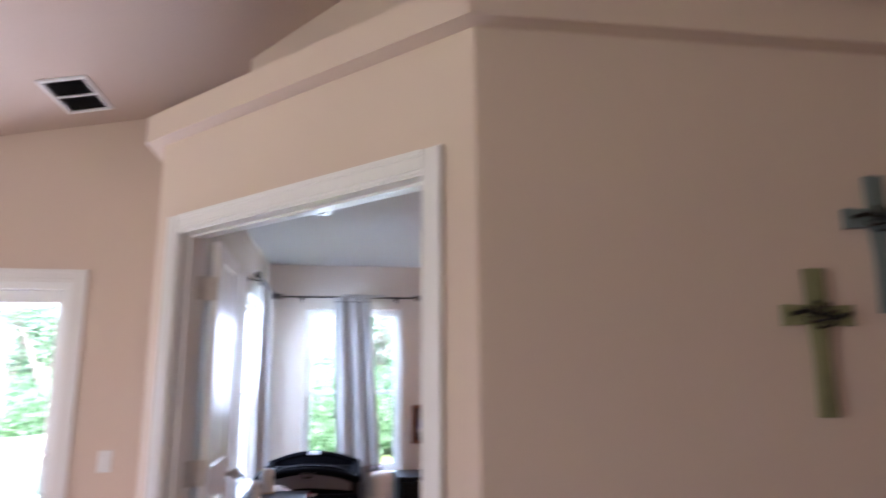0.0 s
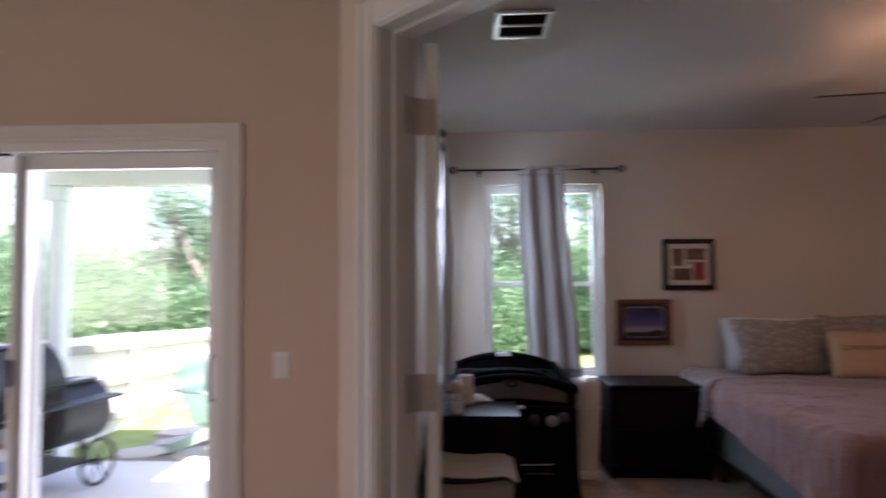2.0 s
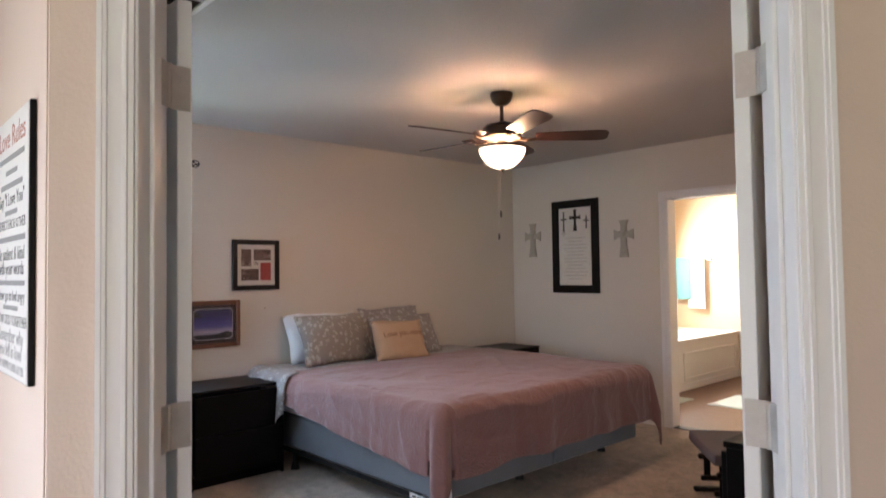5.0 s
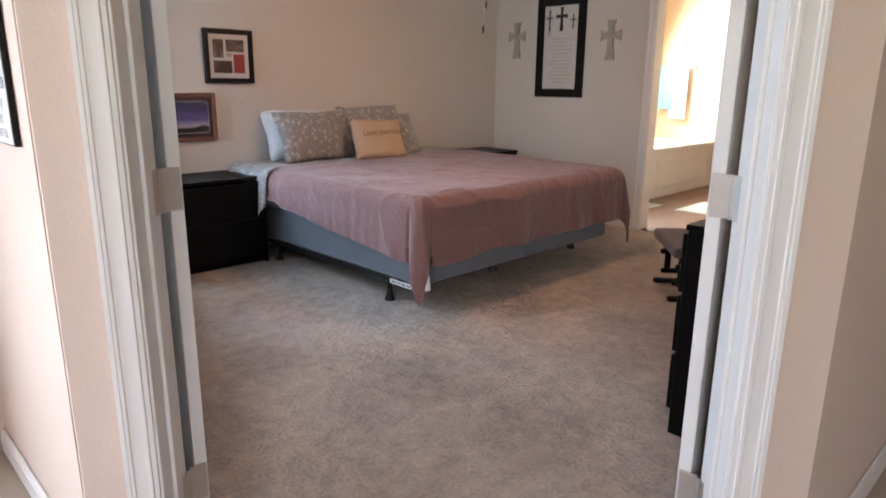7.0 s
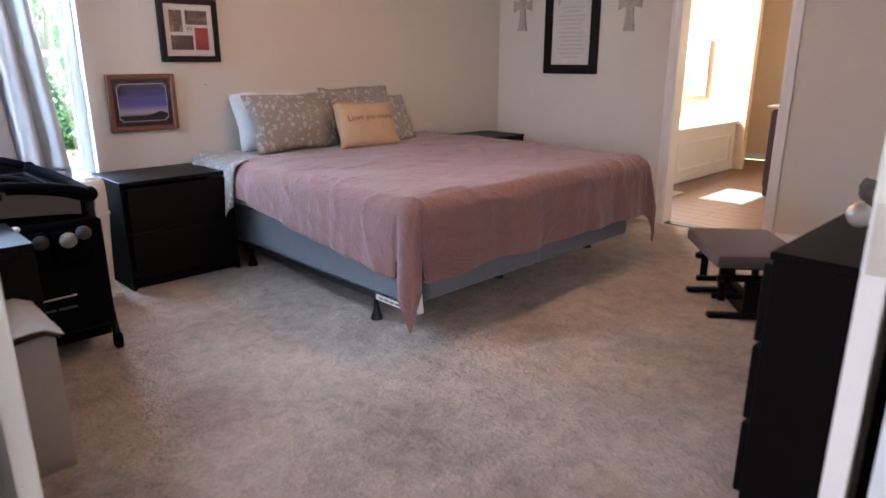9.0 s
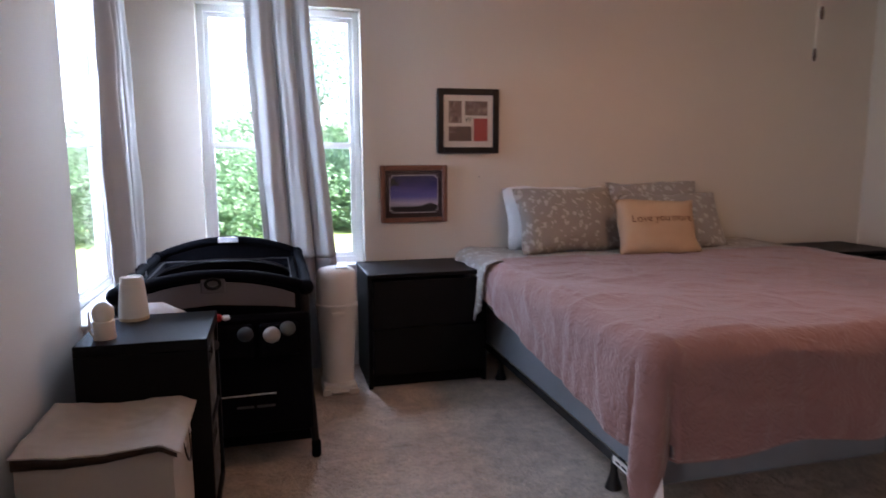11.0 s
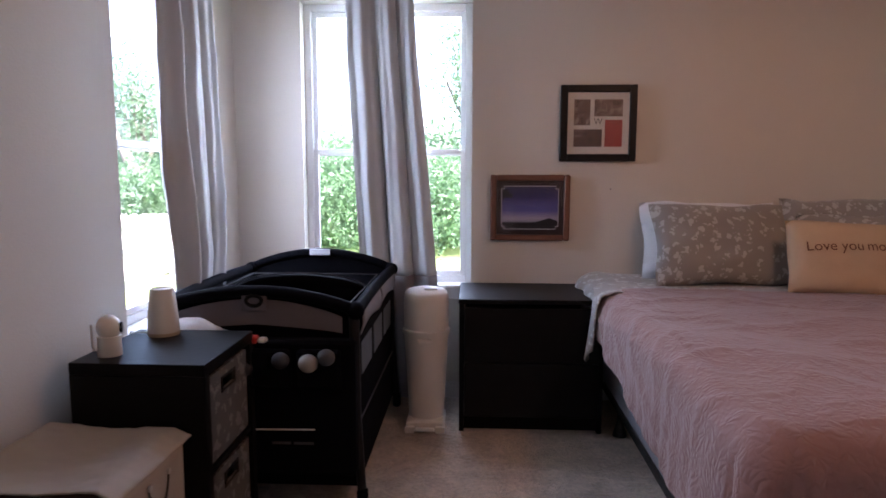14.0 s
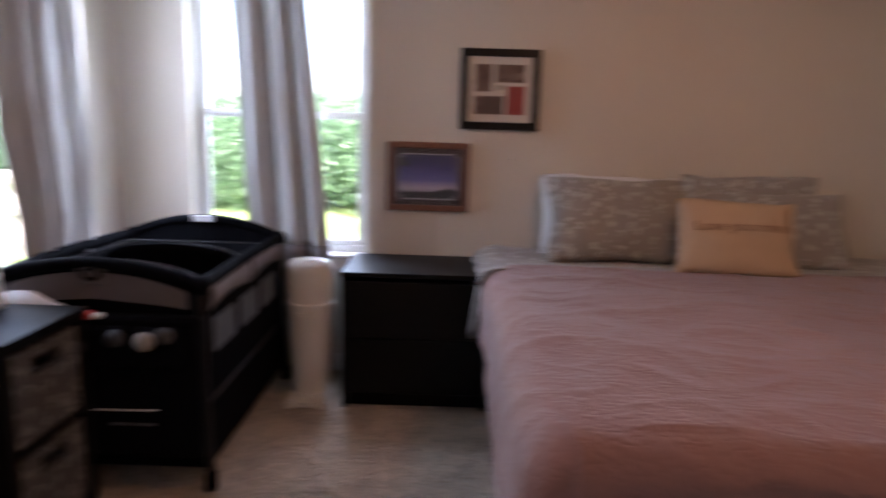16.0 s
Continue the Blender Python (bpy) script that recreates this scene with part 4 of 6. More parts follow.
curtain_rod("curtain_rod", (-0.44, 6.00, 2.135), (0.72, 6.00, 2.135), "black iron curtain rod with cage finials", (0, 0.09, 0))
curtain_rod("curtain_rod", (-0.51, 4.80, 2.135), (-0.51, 5.92, 2.135), "black iron curtain rod with cage finials", (-0.09, 0, 0))


def curtain(name, keys, depth, pleats, m, seed, label):
    """A gathered panel hung over its rod; keys are (height, left edge, right edge)."""
    root = thing(name, label, "curtain")
    root.matrix_basis = m

    def edge(z):
        for (z0, a0, b0), (z1, a1, b1) in zip(keys, keys[1:]):
            if z0 >= z >= z1:
                k = (z0 - z) / (z0 - z1)
                return a0 + (a1 - a0) * k, b0 + (b1 - b0) * k
        return keys[-1][1:]
    zt, zb = keys[0][0], keys[-1][0]

    def f(zz0, zz1):
        def g(u, v):
            z = zz0 + (zz1 - zz0) * v
            a, b = edge(z)
            k = (zt - z) / (zt - zb)
            uu = u + 0.035 * noise.noise(Vector((u * 3, z * 0.8, seed))) + 0.02 * k * math.sin(6 * u + seed)
            ph = 2 * math.pi * pleats * uu
            amp = depth * (0.75 + 0.5 * noise.noise(Vector((u * 4.0, z * 0.7, seed + 5)))) * min(1.0, 0.35 + k * 3)
            fold = amp * (math.sin(ph) + 0.30 * math.sin(2.3 * ph + seed))
            crease = 0.009 * noise.noise(Vector((u * 7, z * 3.2, seed))) + 0.004 * noise.noise(Vector((u * 16, z * 7, seed)))
            return Vector((a + (b - a) * u + 0.018 * math.cos(ph) * k, fold + crease - 0.01 * k, z))
        return g
    zc = zb + 0.63
    solid(part("panel", sheet(bmesh.new(), f(zt - 0.03, zc), 140, 60), CURTAIN, root, "", 80), 0.003)
    solid(part("hem_band", sheet(bmesh.new(), f(zc, zb), 140, 16), CURTAIN_BAND, root, "darker grey band at the foot", 80), 0.003)
    solid(part("header", sheet(bmesh.new(), f(zt + 0.03, zt - 0.03), 140, 6), CURTAIN, root, "", 80), 0.003)
    return root


curtain("curtain", [(2.13, 0.00, 0.325), (1.75, 0.0, 0.345), (1.30, 0.02, 0.385), (0.65, 0.05, 0.435), (0.04, 0.07, 0.46)], 0.040, 3, pose(0, 5.985, 0), 2.0, "silver-grey satin curtain gathered over the window's middle")
curtain("curtain", [(2.13, 5.12, 5.60), (1.6, 5.09, 5.60), (1.2, 5.12, 5.62), (0.85, 5.19, 5.60), (0.6, 5.20, 5.52), (0.04, 5.2, 5.55)], 0.042, 3, pose(-0.515, 0, 0, 0, 0, 90), 7.0, "silver-grey satin curtain hanging beside the cot")


# ---------------------------------------------------------------- pictures and crosses on the walls
PAPER = mat("off_white_mat_board", (0.62, 0.60, 0.56), 0.9, var=0.03, scale=8)
WALNUT = mat("walnut_frame_wood", (0.15, 0.055, 0.026), 0.4, var=0.25, scale=6, bump=0.05, bscale=60, fine=0.15, stretch=(2, 2, 8))


def frame_bars(bm, w, h, f, d0, d1, m=None, bevel=0.003):
    box(bm, 0, f, d0, d1, 0, h, bevel, m)
    box(bm, w - f, w, d0, d1, 0, h, bevel, m)
    box(bm, f, w - f, d0, d1, 0, f, bevel, m)
    box(bm, f, w - f, d0, d1, h - f, h, bevel, m)
    return bm


pa = thing("picture_frame", "square black frame with a collage of four photos", "picture", 1.06, 6.087, 1.243)
part("frame", frame_bars(bmesh.new(), 0.377, 0.376, 0.036, -0.024, 0), BLACK, pa)
pbox("mat_board", 0.034, 0.343, -0.012, -0.002, 0.034, 0.342, PAPER, pa, 0)
PH1 = ramp_mat("sepia_photo", [(0.3, (0.02, 0.012, 0.01)), (0.5, (0.10, 0.055, 0.045)), (0.75, (0.38, 0.33, 0.30))], noise_tex(14, 5, 1.5), 0.3)
PHR = mat("crimson_photo", (0.28, 0.02, 0.02), 0.35, var=0.2, scale=12)
for nm, a, b, c, d, mt in (("photo", 0.068, 0.148, 0.178, 0.305, PH1), ("photo", 0.168, 0.308, 0.222, 0.305, PH1), ("photo", 0.068, 0.208, 0.072, 0.158, PH1), ("photo", 0.222, 0.308, 0.072, 0.205, PHR)):
    pbox(nm, a, b, -0.0135, -0.0122, c, d, mt, pa, 0)
text("initial", "W", 0.042, IRON, pa, pose(0.188, -0.0128, 0.196, 90))
g = pbox("glazing", 0.036, 0.341, -0.0165, -0.0145, 0.036, 0.340, GLASS, pa, 0)
g.visible_shadow = False

pb = thing("picture_frame", "walnut frame with a twilight landscape picture", "picture", 0.715, 6.087, 0.84)
part("frame", frame_bars(bmesh.new(), 0.402, 0.335, 0.030, -0.026, 0, None, 0.006), WALNUT, pb)
DMAT = mat("dark_brown_mat_board", (0.035, 0.02, 0.02), 0.8)
pbox("mat_board", 0.028, 0.374, -0.012, -0.002, 0.028, 0.307, DMAT, pb, 0)
LINE = mat("pale_bevel_line", (0.5, 0.48, 0.5), 0.7)


def notched(w, h, n, x, z):
    pts = [(n, 0), (w - n, 0), (w - n, n), (w, n), (w, h - n), (w - n, h - n), (w - n, h), (n, h), (n, h - n), (0, h - n), (0, n), (n, n)]
    return [(x + a, z + b) for a, b in pts]


MX = Matrix(((1, 0, 0, 0), (0, 0, 1, 0), (0, 1, 0, 0), (0, 0, 0, 1)))
part("inner_line", prism(bmesh.new(), notched(0.292, 0.222, 0.014, 0.055, 0.057), -0.0128, -0.0121, MX), LINE, pb)
DUSK = ramp_mat("twilight_print", [(0.0, (0.01, 0.01, 0.014)), (0.14, (0.02, 0.016, 0.02)), (0.17, (0.30, 0.28, 0.33)), (0.24, (0.42, 0.36, 0.44)), (0.42, (0.12, 0.11, 0.33)), (0.75, (0.035, 0.028, 0.14)), (1.0, (0.015, 0.012, 0.06))], z_tex(0.061, 0.275), 0.3)
part("print", prism(bmesh.new(), notched(0.284, 0.214, 0.014, 0.059, 0.061), -0.0134, -0.0129, MX), DUSK, pb)
SIL = mat("black_ink", (0.008, 0.008, 0.01), 0.5)
part("shore", prism(bmesh.new(), [(0.06, 0.082), (0.11, 0.092), (0.16, 0.088), (0.23, 0.094), (0.27, 0.106), (0.30, 0.116), (0.342, 0.100), (0.342, 0.076), (0.06, 0.076)], -0.0139, -0.0135, MX), SIL, pb)
part("bough", prism(bmesh.new(), [(0.06, 0.262), (0.09, 0.258), (0.10, 0.235), (0.115, 0.243), (0.11, 0.215), (0.08, 0.222), (0.06, 0.205)], -0.0139, -0.0135, MX), SIL, pb)
g = pbox("glazing", 0.030, 0.372, -0.017, -0.015, 0.030, 0.305, GLASS, pb, 0)
g.visible_shadow = False

ME = Matrix.Translation((4.193, 5.555, 1.14)) @ Matrix.Rotation(radians(-90), 4, "Z")
pt = thing("picture_frame", "tall black frame with a printed vow and crosses", "picture")
pt.matrix_basis = ME
part("frame", frame_bars(bmesh.new(), 0.535, 0.90, 0.075, -0.03, 0), BLACK, pt)
pbox("paper", 0.072, 0.463, -0.012, -0.002, 0.072, 0.828, PAPER, pt, 0)


def cross_outline(w, h, t, zc, x=0.0, z=0.0, flare=1.6):
    f = t * flare
    pts = [(-f / 2, 0), (-t / 2, zc * 0.55), (-t / 2, zc - t / 2), (-w * 0.35, zc - t / 2), (-w / 2, zc - f / 2), (-w / 2, zc + f / 2), (-w * 0.35, zc + t / 2), (-t / 2, zc + t / 2), (-t / 2, h * 0.88), (-f / 2, h)]
    return [(x + a, z + b) for a, b in pts] + [(x - a, z + b) for a, b in reversed(pts)]


SILVERPAPER = mat("pale_embossed_paper", (0.42, 0.40, 0.37), 0.7, var=0.1, scale=30)
for x, z, w, h, mt in ((0.27, 0.60, 0.13, 0.21, IRON), (0.135, 0.60, 0.07, 0.19, GREYCLOTH), (0.40, 0.62, 0.06, 0.12, GREYCLOTH), (0.135, 0.55, 0.05, 0.05, SILVERPAPER)):
    part("printed_cross", prism(bmesh.new(), cross_outline(w, h, w * 0.22, h * 0.62, x, z), -0.0136, -0.0122, MX), mt, pt)
GREYINK = mat("pale_grey_print", (0.50, 0.48, 0.45), 0.8)
for k in range(13):
    wd = 0.15 + 0.13 * abs(math.sin(k * 2.3))
    pbox("print_bar", 0.2675 - wd / 2, 0.2675 + wd / 2, -0.0130, -0.0122, 0.13 + k * 0.033, 0.142 + k * 0.033, GREYINK, pt, 0)
g = pbox("glazing", 0.075, 0.46, -0.018, -0.016, 0.075, 0.825, GLASS, pt, 0)
g.visible_shadow = False

WASH = mat("whitewashed_metal", (0.40, 0.37, 0.31), 0.6, 0.2, var=0.25, scale=30, bump=0.3, bscale=90, fine=0.12)


def wall_cross(name, m, w, h, material, label, wrap=None):
    root = thing(name, label, "wall cross")
    root.matrix_basis = m
    part("cross", prism(bmesh.new(), cross_outline(w, h, w * 0.30, h * 0.62), -0.016, -0.001, MX), material, root)
    part("raised_edge", prism(bmesh.new(), cross_outline(w * 0.78, h * 0.86, w * 0.18, h * 0.535, 0, h * 0.06), -0.021, -0.0162, MX), material, root)
    bm = bmesh.new()
    lathe(bm, [(0, 0), (0.022, 0.0), (0.018, 0.006), (0, 0.011)], 14)
    for v in bm.verts:
        v.co = Vector((v.co.x, -0.021 - v.co.z, v.co.y + h * 0.62))
    part("boss", bm, material, root)
    return root


wall_cross("wall_cross", Matrix.Translation((4.193, 5.815, 1.50)) @ Matrix.Rotation(radians(-90), 4, "Z"), 0.20, 0.34, WASH, "whitewashed metal cross on the bedroom wall")
wall_cross("wall_cross", Matrix.Translation((4.193, 4.755, 1.47)) @ Matrix.Rotation(radians(-90), 4, "Z"), 0.20, 0.34, WASH, "whitewashed metal cross on the bedroom wall")
_b = prism(bmesh.new(), [(0, 0), (0.004, 0), (0.004, 0.006), (0, 0.006)], -0.012, 0, Matrix.Translation((1.32, 6.088, 1.10)) @ MX)
nail = tagged(obj("nail", _b, IRON), "small dark nail in the bedroom wall", "nail")


# ---------------------------------------------------------------- ceiling fan
def make_fan():
    root = thing("ceiling_fan", "dark bronze five-blade ceiling fan with a lit glass bowl", "ceiling fan", 1.884, 4.149, 2.4395)
    part("canopy", lathe(bmesh.new(), [(0, 0), (0.068, 0), (0.070, -0.012), (0.060, -0.05), (0.035, -0.075), (0.014, -0.08), (0, -0.08)], 28), BRONZE, root, "", True)
    part("down_rod", cyl(bmesh.new(), (0, 0, -0.075), (0, 0, -0.19), 0.012), BRONZE, root, "", True)
    part("motor", lathe(bmesh.new(), [(0, -0.17), (0.03, -0.175), (0.05, -0.19), (0.105, -0.20), (0.118, -0.215), (0.118, -0.27), (0.10, -0.285), (0.05, -0.292), (0.035, -0.30), (0.035, -0.352), (0, -0.353)], 32), BRONZE, root, "", True)
    for k in range(5):
        a = radians(k * 72 - 46)
        m = Matrix.Rotation(a, 4, "Z")
        bm = bmesh.new()
        tube(bm, [m @ Vector(p) for p in ((0.10, 0, -0.275), (0.15, 0.0, -0.29), (0.20, 0, -0.285))], 0.010, 8)
        box(bm, 0.17, 0.25, -0.03, 0.03, -0.281, -0.276, 0.002, m @ Matrix.Rotation(radians(10), 4, "X"))
        part("blade_arm", bm, BRONZE, root)
        out = [(0.20, -0.050), (0.30, -0.058), (0.56, -0.067), (0.615, -0.060), (0.635, -0.035), (0.635, 0.035), (0.615, 0.060), (0.56, 0.067), (0.30, 0.058), (0.20, 0.050)]
        part("blade", prism(bmesh.new(), out, -0.0035, 0.0035, m @ Matrix.Translation((0, 0, -0.270)) @ Matrix.Rotation(radians(-13), 4, "X")), CHERRY, root)
    bowl_glass = glow_mat("lit_alabaster_glass", (1.0, 0.66, 0.38), 0.40)
    part("glass_bowl", lathe(bmesh.new(), [(0.138, -0.335), (0.142, -0.345), (0.134, -0.375), (0.108, -0.415), (0.072, -0.447), (0.04, -0.459), (0, -0.462)], 32), bowl_glass, root, "glowing cream glass bowl", True).visible_shadow = False
    part("bowl_rim", lathe(bmesh.new(), [(0.136, -0.328), (0.144, -0.328), (0.146, -0.338), (0.140, -0.343), (0.136, -0.338)], 32), BRONZE, root, "", True)
    part("finial", lathe(bmesh.new(), [(0, -0.456), (0.014, -0.458), (0.014, -0.466), (0.006, -0.474), (0.008, -0.482), (0, -0.49)], 14), BRONZE, root, "", True)
    for x, y, z in ((0.095, 0.105, -0.70), (0.085, 0.115, -0.84)):
        bm = bmesh.new()
        cyl(bm, (x, y, -0.33), (x, y, z), 0.0007, n=5)
        part("pull_chain", bm, NICKEL, root)
        part("pull", lathe(bmesh.new(), [(0, z), (0.005, z - 0.002), (0.007, z - 0.03), (0.004, z - 0.045), (0, z - 0.046)], 10, x, y), BRONZE, root, "", True)
    return root


make_fan()
for k in range(2):
    li = bpy.data.lights.new("fan_bulb", "POINT")
    li.energy, li.color, li.shadow_soft_size = 1.38, (1.0, 0.55, 0.30), 0.025
    fl = new("fan_bulb", li)
    a = radians(30 + 180 * k)
    fl.location = (1.884 + 0.072 * math.cos(a), 4.149 + 0.072 * math.sin(a), 2.4395 - 0.335)

# ---------------------------------------------------------------- the cot corner
def make_playard():
    root = thing("travel_cot", "black and navy travel cot with grey trim and organiser", "travel cot", -0.125, 5.42, 0)
    w, l = 0.355, 0.49          # half sizes
    h = 0.71

    def ball(x, y, z, r):
        bm = bmesh.new()
        bmesh.ops.create_uvsphere(bm, u_segments=20, v_segments=14, radius=r, matrix=Matrix.Translation((x, y, z)) @ Matrix.Diagonal((1, 0.8, 0.95, 1)))
        return bm

    def arch(y, rise, n=15):
        return [(-w + 2 * w * i / (n - 1), y, h + rise * math.sin(math.pi * i / (n - 1)) ** 0.8) for i in range(n)]
    for sx in (-1, 1):
        for sy in (-1, 1):
            bm = bmesh.new()
            tube(bm, [(sx * (w + 0.015), sy * (l + 0.02), 0.05), (sx * (w - 0.005), sy * (l - 0.005), 0.35), (sx * (w - 0.012), sy * (l - 0.012), h)], [0.016, 0.016, 0.02], 10)
            leg = part("leg", bm, IRON, root, "", True)
            bm = bmesh.new()
            box(bm, sx * (w + 0.016) - 0.019, sx * (w + 0.016) + 0.019, sy * (l + 0.02) - 0.021, sy * (l + 0.02) + 0.021, 0.0, 0.075, 0.010)
            part("foot", bm, NAVY, leg, "black plastic foot")
            bm = bmesh.new()
            bmesh.ops.create_uvsphere(bm, u_segments=14, v_segments=10, radius=0.033, matrix=Matrix.Translation((sx * (w - 0.005), sy * (l - 0.005), h)))
            part("corner_cap", bm, NAVY, leg, "", True)
    # padded rails
    for sx in (-1, 1):
        pts = [(sx * w, -l + 2 * l * i / 12, h + 0.012 * math.sin(math.pi * i / 12)) for i in range(13)]
        part("side_rail", tube(bmesh.new(), pts, 0.022, 12), NAVY, root, "", True)
    for sy, rise in ((-1, 0.066), (1, 0.082)):
        part("end_rail", tube(bmesh.new(), arch(sy * l, rise), 0.021, 12), NAVY, root, "", True)
    # cloth panels
    for sx in (-1, 1):
        part("side_panel", box(bmesh.new(), sx * (w - 0.004) - 0.003, sx * (w - 0.004) + 0.003, -l + 0.02, l - 0.02, 0.07, h - 0.01), NAVY, root)
        for k in range(3):
            y0 = -l + 0.09 + k * 0.285
            part("mesh_window", box(bmesh.new(), sx * (w + 0.0005) - 0.0012, sx * (w + 0.0005) + 0.0012, y0, y0 + 0.225, 0.455, h - 0.135, 0.0), mat("grey_netting", (0.13, 0.15, 0.165), 0.9, var=0.15, scale=14) if k == 0 and sx < 0 else bpy.data.materials["grey_netting"], root, "grey netting window")
        for y0, y1 in ((-l + 0.035, -0.03), (0.0, l - 0.05)):
            def band(u, v, y0=y0, y1=y1, sx=sx):
                sag = 0.018 * math.sin(math.pi * u)
                return Vector((sx * (w + 0.006 + 0.012 * math.sin(math.pi * v)), y0 + (y1 - y0) * u, h + 0.012 - sag * (1 - v) - (0.105 - 0.02 * math.sin(math.pi * u)) * v))
            solid(part("side_trim", sheet(bmesh.new(), band, 16, 8), PALEGREY, root, "pale grey quilted side trim", True), 0.006)
        part("piping", tube(bmesh.new(), [(sx * (w + 0.001), -l + 0.03, 0.30), (sx * (w + 0.001), l - 0.03, 0.30)], 0.004, 6), GREYCLOTH, root)
    for sy, rise in ((-1, 0.066), (1, 0.082)):
        bm = bmesh.new()
        top = arch(sy * l, rise)
        lo = [bm.verts.new((x, y - sy * 0.006, 0.07)) for x, y, z in top]
        hi = [bm.verts.new((x, y - sy * 0.006, z)) for x, y, z in top]
        for i in range(len(top) - 1):
            bm.faces.new((lo[i], lo[i + 1], hi[i + 1], hi[i]))
        solid(part("end_panel", bm, NAVY, root), 0.006)
    # grey arch trim with its oval badge on the near end
    for sy in (-1, 1):
        bm = bmesh.new()
        top = [(x * 0.86, y, z) for x, y, z in arch(sy * (l + 0.006), 0.060, 17)]
        lo = [bm.verts.new((x, y, h - 0.078 + 0.028 * (1 - abs(2 * i / 16 - 1)) ** 0.7)) for i, (x, y, z) in enumerate(top)]
        hi = [bm.verts.new((x, y, z - 0.022)) for x, y, z in top]
        for i in range(16):
            bm.faces.new((lo[i], lo[i + 1], hi[i + 1], hi[i]))
        solid(part("arch_trim", bm, TRIMGREY, root, "grey cloth arch trim"), 0.006)
        part("badge_tab", box(bmesh.new(), -0.045, 0.045, sy * (l + 0.013) - 0.003, sy * (l + 0.013) + 0.003, h - 0.002, h + 0.068, 0.003), TRIMGREY, root)
        ring = [(0.027 * math.cos(a), sy * (l + 0.018), h + 0.035 + 0.018 * math.sin(a)) for a in [2 * math.pi * i / 20 for i in range(20)]]
        part("badge", tube(bmesh.new(), ring, 0.007, 8, True), BLACK, root, "black oval badge", True)
    part("white_tab", box(bmesh.new(), -0.05, 0.05, l - 0.030, l - 0.0215, h + 0.070, h + 0.100, 0.003), WHITECLOTH, root)
    # raised napper inside, with its two padded hoops
    def nap(u, v):
        x = -0.325 + 0.65 * u
        y = -0.43 + 0.86 * v
        rim = max(abs(2 * u - 1), abs(2 * v - 1)) ** 5
        wrinkle = 0.010 * noise.noise(Vector((u * 5, v * 6, 3.0)))
        return Vector((x, y, h - 0.15 + 0.14 * rim + wrinkle * (1 - rim)))
    part("napper", sheet(bmesh.new(), nap, 34, 34), NAVY, root, "black padded napper insert", True)
    for y0, rise, th in ((-0.30, 0.040, 0.026), (0.14, 0.030, 0.022)):
        def hoop(u, v, y0=y0, rise=rise):
            a = math.pi * u
            return Vector((-0.315 * math.cos(a), y0 + 0.10 * v - 0.05 * math.sin(a), h - 0.10 + (0.10 + rise) * math.sin(a) ** 0.7 - 0.26 * v * math.sin(a) ** 0.6))
        solid(part("napper_hoop", sheet(bmesh.new(), hoop, 26, 6), NAVY, root, "padded black cloth hoop", True), th)
        edge = [hoop(i / 26, 0.0) + Vector((0, -0.012, th * 0.5 + 0.002)) for i in range(3, 24)]
        part("hoop_piping", tube(bmesh.new(), edge, 0.0024, 6), GREYCLOTH, root, "thin grey piping", True)
    rim = [(-0.30, -0.34), (-0.30, 0.36), (0.30, 0.36), (0.30, -0.34)]
    part("rim_piping", tube(bmesh.new(), [(x, y, h - 0.006) for x, y in rim], 0.0026, 6), GREYCLOTH, root, "thin grey piping", True)
    # hanging organiser on the near end
    org = part("organiser", box(bmesh.new(), -0.34, w + 0.005, -l - 0.075, -l - 0.012, 0.14, h - 0.09, 0.012), NAVY, root, "black cloth hanging organiser", True)
    part("piping", tube(bmesh.new(), [(-0.10, -l - 0.078, 0.305), (0.22, -l - 0.078, 0.31)], 0.003, 6), PLASTIC_W, org)
    for k in range(2):
        part("label_bar", box(bmesh.new(), 0.07 + k * 0.075, 0.135 + k * 0.08, -l - 0.0785, -l - 0.0755, 0.255, 0.264), GREYCLOTH, org)
    for x in (-0.07, 0.07, 0.24):
        part("pocket", box(bmesh.new(), x - 0.075, x + 0.075, -l - 0.10, -l - 0.0755, 0.46, h - 0.115, 0.01), GREYCLOTH if x < 0 else NAVY, org)
    for x, dz in ((-0.075, 0.175), (-0.01, 0.18), (0.115, 0.15)):
        part("toy_ball", ball(x, -l - 0.108, h - dz, 0.030), DIMGREY, org, "dim grey ball behind the mesh pocket", True)
    part("cup", ball(0.212, -l - 0.118, h - 0.155, 0.033), PALECUP, org, "white round cup", True)
    part("cup", ball(0.272, -l - 0.114, h - 0.135, 0.030), GREYCLOTH, org, "grey round cup", True)
    part("packet", box(bmesh.new(), -0.07, 0.03, -l - 0.09, -l - 0.05, h - 0.10, h - 0.075, 0.006), mat("red_packet", (0.45, 0.025, 0.02), 0.5), org, "red and white packet")
    part("packet_end", box(bmesh.new(), 0.0305, 0.06, -l - 0.085, -l - 0.055, h - 0.098, h - 0.08, 0.006), PLASTIC_W, org)
    return root


make_playard()
# folded cloth on the cot's near rim
_b = sheet(bmesh.new(), lambda u, v: Vector((-0.455 + 0.24 * u, 4.85 + 0.07 * v, 0.628 + 0.055 * math.sin(math.pi * u) * math.sin(math.pi * v) + 0.012 * noise.noise(Vector((u * 5, v * 5, 0))))), 16, 10)
solid(tagged(obj("muslin_cloth", _b, WHITECLOTH, True), "crumpled white muslin cloth on the cot's organiser", "cloth"), 0.012)


